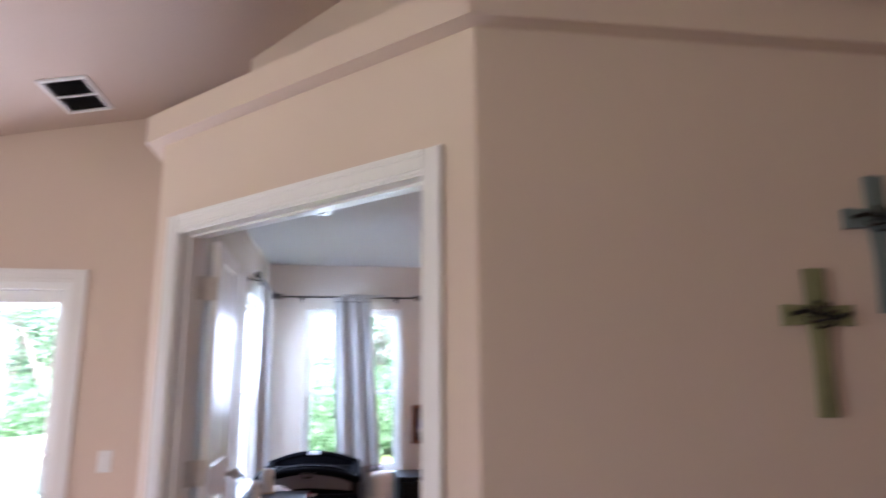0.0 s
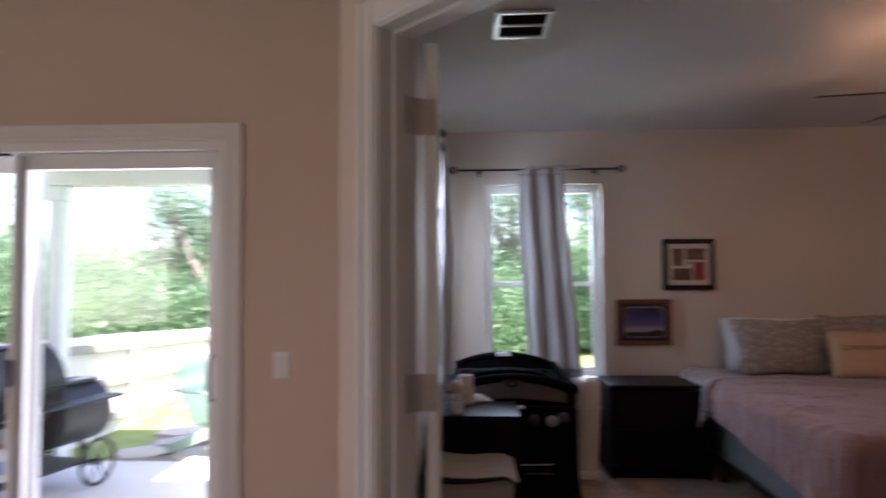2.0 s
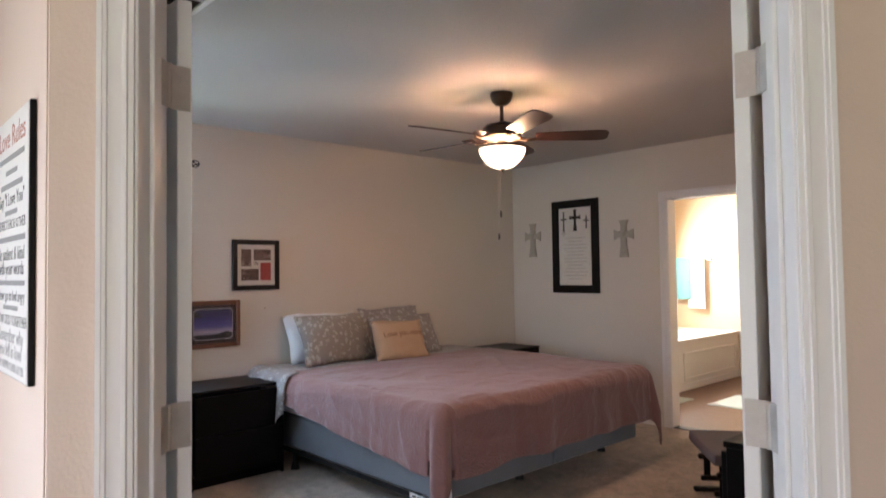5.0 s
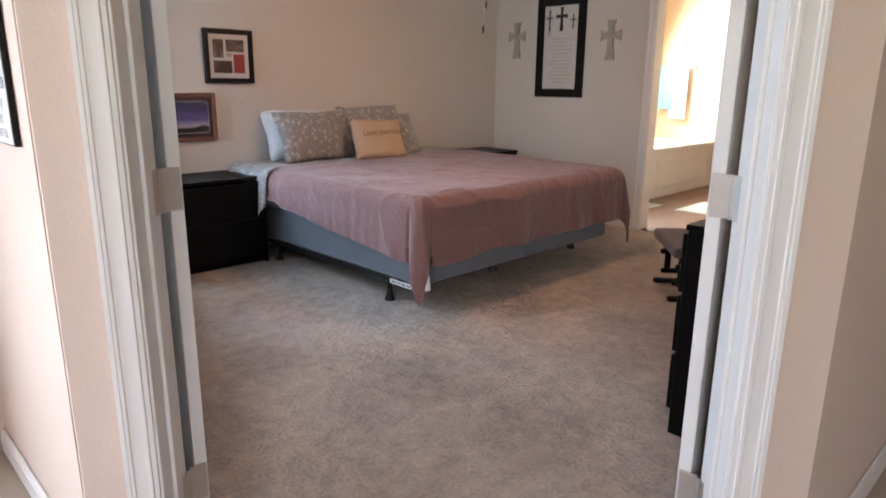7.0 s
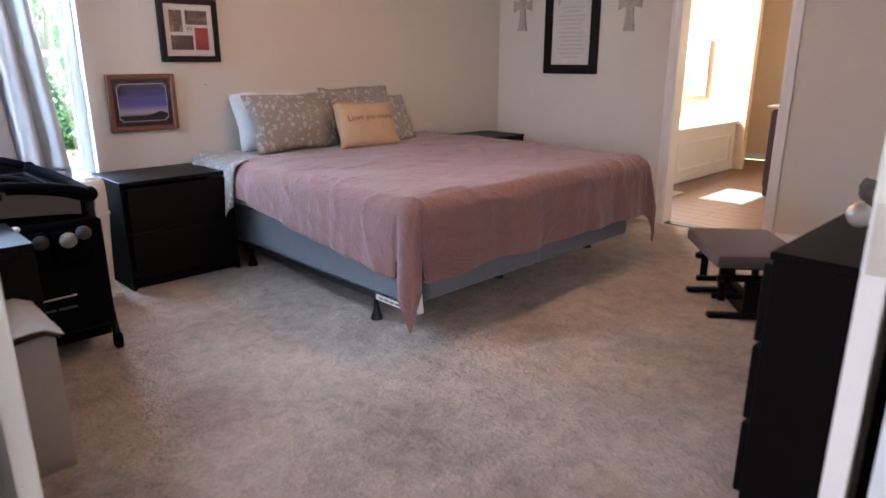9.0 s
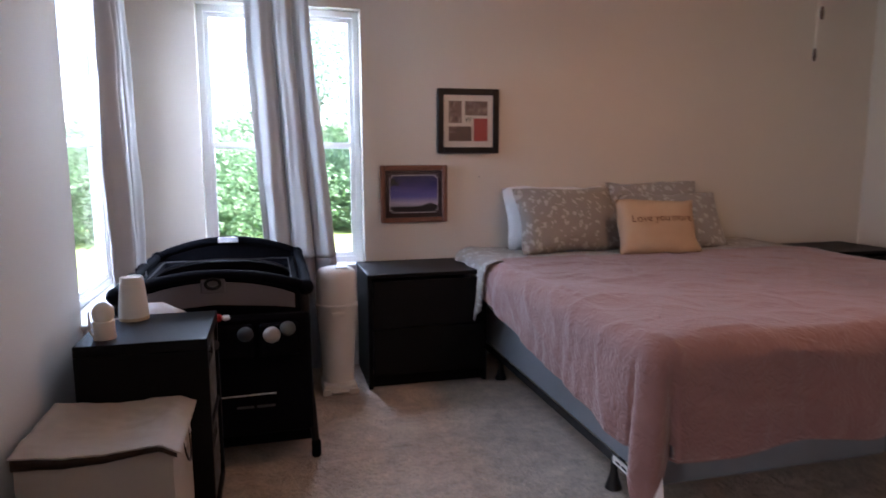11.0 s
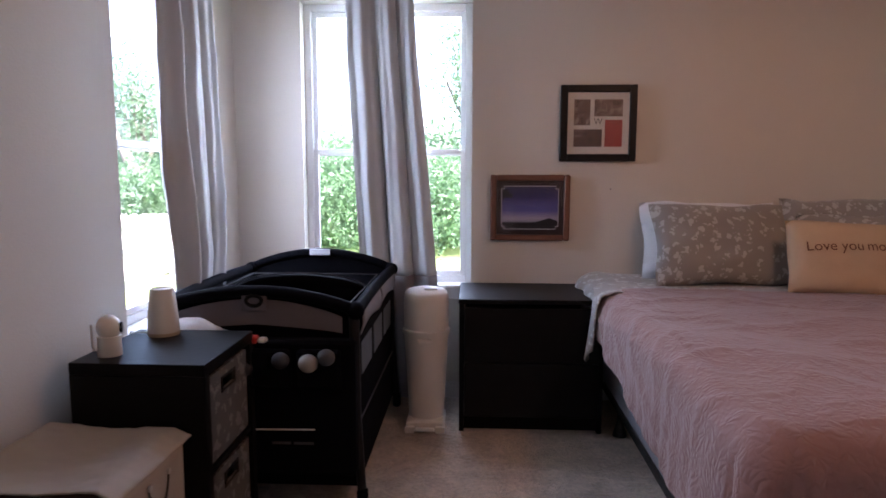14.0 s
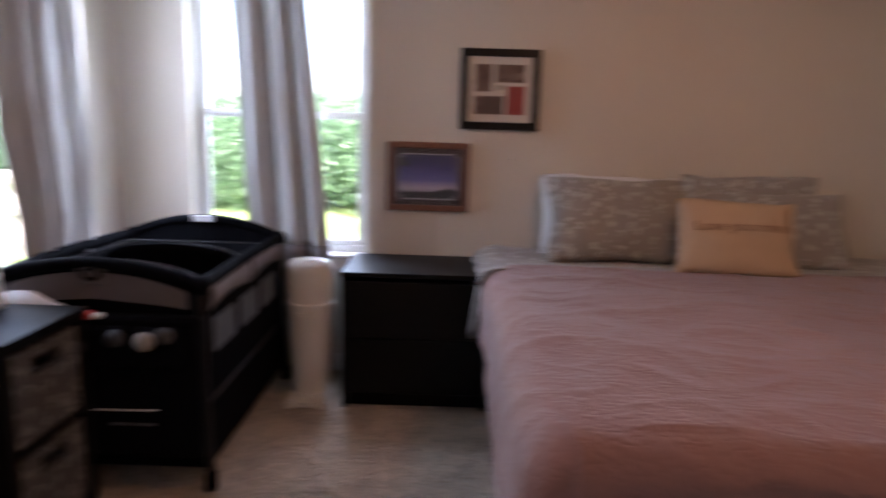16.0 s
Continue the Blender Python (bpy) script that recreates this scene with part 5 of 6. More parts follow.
def make_cubes():
    root = thing("cube_shelf", "black-brown two-cube shelf holding floral cloth bins", "shelf", -0.50, 4.45, 0)
    w, d, h, t = 0.39, 0.40, 0.655, 0.036       # depth runs along x
    pbox("side_panel", 0, w, 0, t, 0, h - t, BLACKWOOD, root, 0.002)
    pbox("side_panel", 0, w, d - t, d, 0, h - t, BLACKWOOD, root, 0.002)
    pbox("top", 0, w, 0, d, h - t + 0.0005, h, BLACKWOOD, root, 0.002)
    pbox("bottom", 0, w, t, d - t, 0.0, t, BLACKWOOD, root, 0.002)
    pbox("divider", 0.004, w - 0.004, t, d - t, 0.318, 0.338, BLACKWOOD, root, 0.002)
    pbox("back_panel", 0, 0.006, t, d - t, t, h - t, BLACKWOOD, root, 0)
    return root


make_cubes()


def cloth_bin(z):
    root = thing("storage_bin", "grey floral cloth bin with a cut-out handle", "storage bin", -0.50, 4.45, z, group="cloth bins in the shelf")
    y0, y1, x1, h = 0.040, 0.360, 0.378, 0.262
    bm = bmesh.new()
    box(bm, 0.02, x1 - 0.008, y0, y0 + 0.006, 0, h)
    box(bm, 0.02, x1 - 0.008, y1 - 0.006, y1, 0, h)
    box(bm, 0.02, 0.026, y0 + 0.006, y1 - 0.006, 0, h)
    box(bm, 0.026, x1 - 0.008, y0 + 0.006, y1 - 0.006, 0, 0.006)
    part("bin_body", bm, BINCLOTH, root)
    bm = bmesh.new()
    a, b, c, d = 0.15, 0.25, 0.195, 0.228
    box(bm, x1 - 0.0075, x1, y0, a, 0, h)
    box(bm, x1 - 0.0075, x1, b, y1, 0, h)
    box(bm, x1 - 0.0075, x1, a, b, 0, c)
    box(bm, x1 - 0.0075, x1, a, b, d, h)
    bmesh.ops.remove_doubles(bm, verts=bm.verts, dist=0.0004)
    part("bin_front", bm, BINCLOTH, root)
    bm = bmesh.new()
    frame_bars(bm, b - a + 0.016, d - c + 0.016, 0.009, 0, 0.003, None, 0.001)
    for v in bm.verts:
        v.co = Vector((x1 + 0.003 - v.co.y, a - 0.008 + v.co.x, c - 0.008 + v.co.z))
    part("grommet", bm, BLACK, root, "black plastic grip rim")
    return root


cb = cloth_bin(0.339)
copy_thing(cb, pose(-0.50, 4.45, 0.037))


def make_hamper():
    root = thing("laundry_hamper", "cream canvas hamper with a sagging lid and brown strap handle", "laundry hamper", -0.36, 4.251, 0)
    w, d, h = 0.185, 0.179, 0.457
    bm = bmesh.new()
    def side(k):
        def f(u, v):
            a = [(-w, -d), (w, -d), (w, d), (-w, d), (-w, -d)]
            p0, p1 = a[k], a[k + 1]
            bow = 0.008 * math.sin(math.pi * u) * math.sin(math.pi * v) + 0.003 * noise.noise(Vector((u * 4, v * 4, k)))
            x, y = p0[0] + (p1[0] - p0[0]) * u, p0[1] + (p1[1] - p0[1]) * u
            nx, ny = ((0, -1), (1, 0), (0, 1), (-1, 0))[k]
            return Vector((x + nx * bow, y + ny * bow, h * v))
        return f
    for k in range(4):
        sheet(bm, side(k), 10, 10)
    bmesh.ops.remove_doubles(bm, verts=bm.verts, dist=0.002)
    solid(part("body", bm, CREAM, root, "", 60), 0.006)

    def lid(u, v):
        a, b = 2 * u - 1, 2 * v - 1
        x, y = a * (w + 0.012), b * (d + 0.012)
        sag = -0.022 * (1 - a * a) * (1 - 0.35 * b * b)
        z = h + 0.028 + sag + 0.005 * noise.noise(Vector((a * 2.3, b * 2.3, 9))) + 0.003 * noise.noise(Vector((a * 6, b * 6, 2)))
        # the east edge folds down over the side
        if a > 0.80:
            f = (a - 0.80) / 0.20
            x = 0.8 * (w + 0.012) + 0.052 * f
            z -= 0.030 * f
        return Vector((x, y, z))
    solid(part("lid", sheet(bmesh.new(), lid, 44, 44), CREAM, root, "slack cream canvas lid", 70), 0.0035)

    def edge_strip(u, v):
        p = lid(0.02 + 0.96 * u, 0.0)
        return Vector((p.x, p.y + 0.001 - 0.002 * math.sin(v * 3.1), p.z - 0.003 - (0.030 - 0.018 * u) * v))
    solid(part("lid_strip", sheet(bmesh.new(), edge_strip, 30, 3), BRONZE, root, "dark brown strip below the lid edge", True), 0.003)

    def strap(u, v):
        y = -0.035 + 0.11 * u
        return Vector((w + 0.012 + 0.007 * math.sin(math.pi * u), y, h - 0.042 - 0.070 * math.sin(math.pi * u) ** 0.6 - 0.011 * v))
    solid(part("handle", sheet(bmesh.new(), strap, 20, 3), BRONZE, root, "dark brown leather strap handle", True), 0.004)
    for y in (-0.03, 0.07):
        part("eyelet", lathe(bmesh.new(), [(0, 0), (0.009, 0), (0.008, 0.004), (0, 0.006)], 12), NICKEL, root).matrix_basis = pose(w + 0.013, y, h - 0.049, 0, 90, 0)
    return root


make_hamper()


def make_pail():
    root = thing("nappy_pail", "tall white plastic nappy pail beside the nightstand", "nappy pail", 0.415, 5.70, 0)
    k = 0.86
    part("foot", box(bmesh.new(), -0.088, 0.088, -0.10, 0.085, 0, 0.05, 0.018, None, 3), PLASTIC_W, root, "", True)
    for x in (-0.07, 0.07):
        part("toe", box(bmesh.new(), x - 0.022, x + 0.022, -0.118, -0.098, 0, 0.032, 0.008, None, 2), PLASTIC_W, root, "", True)
    part("pedal", box(bmesh.new(), -0.045, 0.045, -0.128, -0.1005, 0.010, 0.026, 0.006), PLASTIC_W, root)
    part("body", lathe(bmesh.new(), [(0, 0.045), (0.080, 0.045), (0.083, 0.08), (0.091, 0.24), (0.101, 0.40), (0.104, 0.445), (0.104, 0.46), (0, 0.46)], 40, 0, 0, 1, k), PLASTIC_W, root, "", 50)
    part("seam_ring", lathe(bmesh.new(), [(0.102, 0.449), (0.111, 0.452), (0.111, 0.466), (0.102, 0.470)], 40, 0, 0, 1, k), PLASTIC_W, root, "", True)
    part("lid", lathe(bmesh.new(), [(0.0, 0.466), (0.103, 0.469), (0.105, 0.53), (0.104, 0.60), (0.100, 0.632), (0.086, 0.650), (0.05, 0.659), (0, 0.661)], 40, 0, 0, 1, k), PLASTIC_W, root, "flat rounded white lid", 50)
    part("catch", box(bmesh.new(), -0.034, 0.034, -0.099, -0.086, 0.410, 0.434, 0.006, None, 2), PLASTIC_W, root)
    part("lid_window", box(bmesh.new(), -0.005, 0.055, -0.055, 0.0, 0.655, 0.664, 0.003), VINYL, root, "pale raised panel in the lid")
    return root


make_pail()


def make_monitor():
    root = thing("baby_monitor", "small white baby camera with an aerial on the shelf", "baby monitor", -0.425, 4.535, 0.6555, 35)
    part("base", lathe(bmesh.new(), [(0, 0), (0.033, 0), (0.034, 0.006), (0.032, 0.04), (0.033, 0.058), (0, 0.06)], 26), PLASTIC_W, root, "", True)
    bm = bmesh.new()
    bmesh.ops.create_uvsphere(bm, u_segments=24, v_segments=16, radius=0.034, matrix=Matrix.Translation((0, 0, 0.082)) @ Matrix.Diagonal((1, 1, 1.1, 1)))
    part("head", bm, PLASTIC_W, root, "", True)
    bm = lathe(bmesh.new(), [(0, 0), (0.016, 0), (0.015, 0.006), (0, 0.008)], 18)
    part("lens", bm, BLACK, root, "dark round lens", True).matrix_basis = pose(0.029, -0.01, 0.082, 0, 90, -15)
    part("antenna", tube(bmesh.new(), [(-0.036, 0.0, 0.018), (-0.044, 0.0, 0.03), (-0.044, 0.0, 0.095)], 0.004, 8), PLASTIC_W, root, "", True)
    return root


make_monitor()


def make_sound():
    root = thing("sound_machine", "white tapered sound machine on a wooden base on the shelf", "sound machine", -0.385, 4.785, 0.6555)
    part("base", lathe(bmesh.new(), [(0, 0), (0.050, 0), (0.051, 0.011), (0, 0.011)], 32), mat("pale_birch", (0.5, 0.40, 0.28), 0.5, var=0.1, scale=10), root, "", True)
    part("shell", lathe(bmesh.new(), [(0, 0.0112), (0.0505, 0.0112), (0.0485, 0.045), (0.039, 0.148), (0.035, 0.154), (0.031, 0.152), (0.029, 0.149), (0, 0.148)], 36), mat("white_ribbed_cloth", (0.70, 0.68, 0.63), 0.7, var=0.03, scale=12, bump=0.25, bscale=260), root, "", True)
    return root


make_sound()
_pts = [(-0.43, 4.78, 0.66), (-0.475, 4.77, 0.664), (-0.505, 4.80, 0.66), (-0.53, 4.83, 0.58), (-0.555, 4.85, 0.30)]
tagged(obj("power_cord", tube(bmesh.new(), _pts, 0.003, 6), PLASTIC_W, True), "thin white power cord behind the shelf", "cord")


# ---------------------------------------------------------------- ottoman
def make_ottoman():
    root = thing("glider_ottoman", "glider ottoman with a grey cushion on a dark wooden base", "ottoman", 2.79, 3.165, 0, 40)
    root.matrix_basis = pose(2.79, 3.165, 0, 0, 0, 40) @ Matrix.Diagonal((1.06, 1.06, 0.875, 1))
    UPH = mat("mauve_grey_upholstery", (0.135, 0.105, 0.10), 0.85, var=0.08, scale=10, bump=0.15, bscale=300, fine=0.06)
    part("cushion", box(bmesh.new(), -0.27, 0.27, -0.205, 0.205, 0.325, 0.405, 0.038, None, 4), UPH, root, "grey padded cushion", True)
    part("seat_board", box(bmesh.new(), -0.22, 0.22, -0.16, 0.16, 0.305, 0.3245, 0.004), BLACKWOOD, root)
    for sx in (-1, 1):
        part("floor_runner", box(bmesh.new(), sx * 0.185 - 0.022, sx * 0.185 + 0.022, -0.20, 0.20, 0, 0.035, 0.01), BLACKWOOD, root)
        part("upright", box(bmesh.new(), sx * 0.185 - 0.016, sx * 0.185 + 0.016, -0.04, 0.04, 0.035, 0.24, 0.006), BLACKWOOD, root)
        part("top_rail", box(bmesh.new(), sx * 0.185 - 0.018, sx * 0.185 + 0.018, -0.17, 0.17, 0.225, 0.262, 0.008), BLACKWOOD, root)
        for sy in (-1, 1):
            part("glide_link", box(bmesh.new(), sx * 0.155 - 0.007, sx * 0.155 + 0.007, sy * 0.13 - 0.018, sy * 0.13 + 0.018, 0.09, 0.30, 0.004), BLACKWOOD, root)
            part("pivot_knob", lathe(bmesh.new(), [(0, 0), (0.024, 0), (0.022, 0.014), (0, 0.018)], 14), BLACKWOOD, root).matrix_basis = pose(sx * 0.205, sy * 0.13, 0.245, 0, sx * 90, 0)
        part("swing_bar", box(bmesh.new(), sx * 0.135 - 0.012, sx * 0.135 + 0.012, -0.17, 0.17, 0.095, 0.13, 0.006), BLACKWOOD, root)
    part("cross_bar", box(bmesh.new(), -0.165, 0.165, -0.03, 0.03, 0.006, 0.03, 0.004), BLACKWOOD, root)
    part("stretcher", box(bmesh.new(), -0.125, 0.125, -0.015, 0.015, 0.10, 0.125, 0.004), BLACKWOOD, root)
    return root


make_ottoman()

# ---------------------------------------------------------------- bathroom
PLANKS = [mat("bath_plank", (0.15, 0.078, 0.045), 0.38, var=0.25, scale=3, bump=0.05, bscale=30, fine=0.15, stretch=(1, 9, 1))]
bath_floor = struct("floor_bath", box(bmesh.new(), 4.256, 8.3, 3.0, 5.94, -0.10, -0.006), mat("dark_joint", (0.11, 0.06, 0.036), 0.8), "brown wood-look bathroom floor", "floor")
_pm = box(bmesh.new(), -0.073, 0.073, -0.6, 0.6, -0.0055, 0.0, 0.0012)
_pme = bpy.data.meshes.new("plank")
_pm.to_mesh(_pme); _pm.free()
_pme.materials.append(PLANKS[0])
for i in range(27):
    for y0, y1 in (((3.0, 4.2), (4.202, 5.4), (5.402, 5.93)) if i % 2 else ((3.0, 3.6), (3.602, 4.8), (4.802, 5.93))):
        o = new("plank", _pme)
        o.matrix_basis = Matrix.Translation((4.335 + i * 0.148, (y0 + y1) / 2, 0)) @ Matrix.Diagonal((1, (y1 - y0) / 1.2, 1, 1))
        o.parent = bath_floor
_b = box(bmesh.new(), 4.2, 4.30, 3.57, 4.325, -0.004, 0.006, 0.003)
struct("threshold", _b, BRONZE, "dark metal strip at the bathroom threshold", "trim")


def make_tub():
    root = thing("bathtub", "white built-in bathtub with a panelled apron", "bathtub", 4.32, 5.08, 0)
    L, D, H = 2.99, 0.85, 0.57
    pbox("apron", 0, L, 0.0, 0.04, 0, H - 0.045, PLASTIC_W, root, 0.004)
    bm = bmesh.new()
    for a, b in ((0.10, L / 2 - 0.05), (L / 2 + 0.05, L - 0.1)):
        m = Matrix.Translation((a, -0.012, 0.11))
        frame_bars(bm, b - a, H - 0.26, 0.03, 0, 0.012, m)
    part("apron_moulding", bm, PLASTIC_W, root)
    pbox("skirting", 0, L, -0.014, -0.001, 0, 0.075, TRIM, root, 0.003)
    bm = bmesh.new()
    box(bm, 0, L, -0.03, 0.12, H - 0.045, H, 0.012, None, 2)
    box(bm, 0, L, D - 0.12, D, H - 0.045, H, 0.012, None, 2)
    box(bm, 0, 0.4, 0.12, D - 0.12, H - 0.045, H)
    box(bm, L - 0.4, L, 0.12, D - 0.12, H - 0.045, H)
    part("deck", bm, PLASTIC_W, root)
    def basin(u, v):
        a, b = 2 * u - 1, 2 * v - 1
        k = max(abs(a), abs(b))
        return Vector((L / 2 + a * (L / 2 - 0.40), D / 2 + b * (D / 2 - 0.12), H - 0.01 - 0.36 * (1 - k ** 5)))
    part("basin", sheet(bmesh.new(), basin, 24, 16), PLASTIC_W, root, "", True)
    return root


make_tub()
tb = thing("towel_bar", "nickel towel bar on the wall above the tub", "towel bar", 7.318, 5.66, 1.48)
part("bar", cyl(bmesh.new(), (-0.06, -0.25, 0), (-0.06, 0.25, 0), 0.008), NICKEL, tb)
for y in (-0.25, 0.25):
    part("bracket", cyl(bmesh.new(), (-0.068, y, 0), (0, y, 0), 0.013), NICKEL, tb)


def towel(name, y0, y1, z0, material, label, off=0.0):
    def f(u, v):
        w = 0.006 * math.sin(u * 9 + off * 40)
        if v < 0.12:
            a = math.pi * v / 0.12
            return Vector((7.258 + (0.013 + off) * math.cos(a), y0 + (y1 - y0) * u, 1.481 + (0.013 + off) * math.sin(a)))
        k = (v - 0.12) / 0.88
        return Vector((7.245 - off + w * k, y0 + (y1 - y0) * u, 1.481 - (1.481 - z0) * k))
    return solid(tagged(obj(name, sheet(bmesh.new(), f, 16, 40), material, True), label, "towel"), 0.008)


towel("towel", 5.47, 5.70, 0.83, WHITECLOTH, "white bath towel hung over the bar")
towel("towel", 5.66, 5.86, 0.95, mat("aqua_terry", (0.22, 0.48, 0.50), 0.95, var=0.08, scale=20, bump=0.4, bscale=260), "small aqua towel hung over the bar", 0.012)


def mat_rug(name, x0, x1, y0, y1, rz, label):
    def f(u, v):
        e = max(abs(2 * u - 1), abs(2 * v - 1))
        return Vector(((u - 0.5) * (x1 - x0), (v - 0.5) * (y1 - y0), 0.016 - 0.012 * e ** 10 + 0.002 * noise.noise(Vector((u * 20, v * 20, 0)))))
    ob = solid(tagged(obj(name, sheet(bmesh.new(), f, 26, 20), mat("pale_mint_pile", (0.55, 0.62, 0.58), 0.95, var=0.06, scale=20, bump=0.5, bscale=300), True), label, "bath mat"), 0.012, -1)
    ob.matrix_basis = pose((x0 + x1) / 2, (y0 + y1) / 2, 0.0, 0, 0, rz)
    return ob


mat_rug("bath_mat", 5.32, 6.00, 4.14, 4.56, 0, "pale mint bath mat on the bathroom floor")
mat_rug("bath_mat", 4.95, 5.50, 4.78, 5.0, 0, "pale mint bath mat beside the tub")
vn = thing("vanity", "dark wooden bathroom vanity with a stone top", "vanity", 5.79, 3.60, 0)
DARKCHERRY = mat("dark_cherry_cabinet", (0.035, 0.012, 0.010), 0.35, var=0.2, scale=5, stretch=(1, 1, 8))
pbox("cabinet", 0, 1.3, 0, 0.56, 0.02, 0.82, DARKCHERRY, vn, 0.004)
for k in range(2):
    dr = pbox("door", 0.02 + k * 0.64, 0.64 + k * 0.64, 0.561, 0.58, 0.1, 0.80, DARKCHERRY, vn, 0.004)
    part("knob", cyl(bmesh.new(), (0.6 if k == 0 else 0.70, 0.58, 0.6), (0.6 if k == 0 else 0.70, 0.60, 0.6), 0.012), NICKEL, dr)
pbox("worktop", -0.02, 1.32, -0.01, 0.61, 0.8205, 0.855, mat("speckled_stone", (0.45, 0.40, 0.34), 0.25, var=0.2, scale=40), vn, 0.005)
baseboard("baseboard", (8.299, 3.0), (8.299, 5.9))

# ---------------------------------------------------------------- living room
CR1 = mat("yellow_green_patina", (0.22, 0.22, 0.11), 0.6, 0.2, var=0.25, scale=25, bump=0.3, bscale=90, fine=0.12)
CR2 = mat("blue_grey_patina", (0.15, 0.19, 0.19), 0.6, 0.2, var=0.25, scale=25, bump=0.3, bscale=90, fine=0.12)


def entry_cross(x, z, w, h, material, label):
    root = thing("wall_cross", label, "wall cross")
    root.matrix_basis = pose(x, 1.842, z)
    pts = []
    t = 0.028
    zc = h * 0.68
    pts = [(-t, 0), (-t * 0.75, zc * 0.6), (-t, zc - t), (-w / 2, zc - t * 1.2), (-w / 2, zc + t * 1.1), (-t, zc + t), (-t * 1.1, h)]
    outl = pts + [(-a, b) for a, b in reversed(pts)]
    part("cross", prism(bmesh.new(), outl, -0.022, -0.001, MX), material, root)
    for k in range(7):
        a = k * 2 * math.pi / 7
        ring = []
        for j in range(15):
            b = 2 * math.pi * j / 15
            r = 0.030 + 0.012 * math.cos(b)
            ring.append((r * math.cos(a + 0.35 * math.sin(b)) * 1.25, -0.026 - 0.008 * math.sin(b), zc + r * math.sin(a + 0.35 * math.sin(b))))
        part("scroll", tube(bmesh.new(), ring, 0.004, 6, True), IRON, root, "dark twisted wire scroll", True)
    part("wrap", tube(bmesh.new(), [(-w * 0.42, -0.027, zc), (-0.05, -0.032, zc + 0.012), (0.05, -0.032, zc - 0.012), (w * 0.42, -0.027, zc + 0.004)], 0.007, 8), IRON, root, "dark iron band", True)
    return root


entry_cross(1.550, 1.284, 0.228, 0.445, CR1, "yellow-green patinated metal cross with dark scrollwork")
entry_cross(1.800, 1.595, 0.237, 0.44, CR2, "blue-grey patinated metal cross with dark scrollwork")

sw = thing("light_switch", "white rocker light switch on the wall", "light switch", -1.178, 4.0195, 0.905)
pbox("plate", -0.037, 0.037, -0.006, 0, 0, 0.118, VINYL, sw, 0.003)
pbox("rocker", -0.017, 0.017, -0.010, -0.0062, 0.026, 0.092, VINYL, sw, 0.002)

# wall sign on the return wall
sg = thing("wall_sign", "white word sign with thick black edges on the wall", "wall sign", -0.7385, 3.185, 1.12)
pbox("board", -0.0125, 0, 0, 0.40, 0, 0.64, BLACK, sg, 0.002)
pbox("face", -0.0140, -0.0127, 0.004, 0.396, 0.004, 0.636, mat("white_sign_face", (0.66, 0.64, 0.60), 0.6, var=0.04, scale=6), sg, 0)
MS = Matrix(((0, 0, 1, 0), (-1, 0, 0, 0), (0, 1, 0, 0), (0, 0, 0, 1)))
RUST = mat("rust_print", (0.36, 0.12, 0.07), 0.7)
INKG = mat("charcoal_print", (0.07, 0.065, 0.06), 0.7)
INKL = mat("grey_print", (0.24, 0.23, 0.22), 0.7)
_lines = [("Love Rules", 0.074, RUST, 0.585), (None, 0.02, INKL, 0.535), (None, 0.018, INKL, 0.50), (None, 0.02, INKL, 0.467), ('Say "I Love You"', 0.046, INKG, 0.432), (None, 0.018, INKL, 0.40), ("RESPECT EACH OTHER", 0.033, INKG, 0.370), (None, 0.02, INKL, 0.335), ("Be patient & kind", 0.046, INKG, 0.298), ("with your words", 0.046, INKG, 0.262), (None, 0.018, INKL, 0.228), ("Never go to bed angry", 0.036, INKG, 0.196), (None, 0.016, INKL, 0.168), ("GROW OLD TOGETHER", 0.035, INKG, 0.137), ("Remember why", 0.048, INKL, 0.099), ("you fell in love", 0.046, INKL, 0.063), ("LIVE HAPPILY EVER AFTER", 0.028, INKL, 0.026)]
for body, size, ink, z in _lines:
    if body:
        text("line_of_words", body, size, ink, sg, Matrix.Translation((-0.0143, 0.20, z)) @ MS, 0.0002)
    else:
        wd = 0.12 + 0.05 * math.sin(z * 60)
        pbox("print_bar", -0.0146, -0.0141, 0.20 - wd, 0.20 + wd, z - size / 3, z + size / 3, ink, sg, 0)

# dining chair by the patio door
OAK = mat("orange_cherry_wood", (0.48, 0.12, 0.022), 0.35, var=0.2, scale=5, bump=0.04, bscale=40, fine=0.12, stretch=(2, 2, 8), coat=0.3)


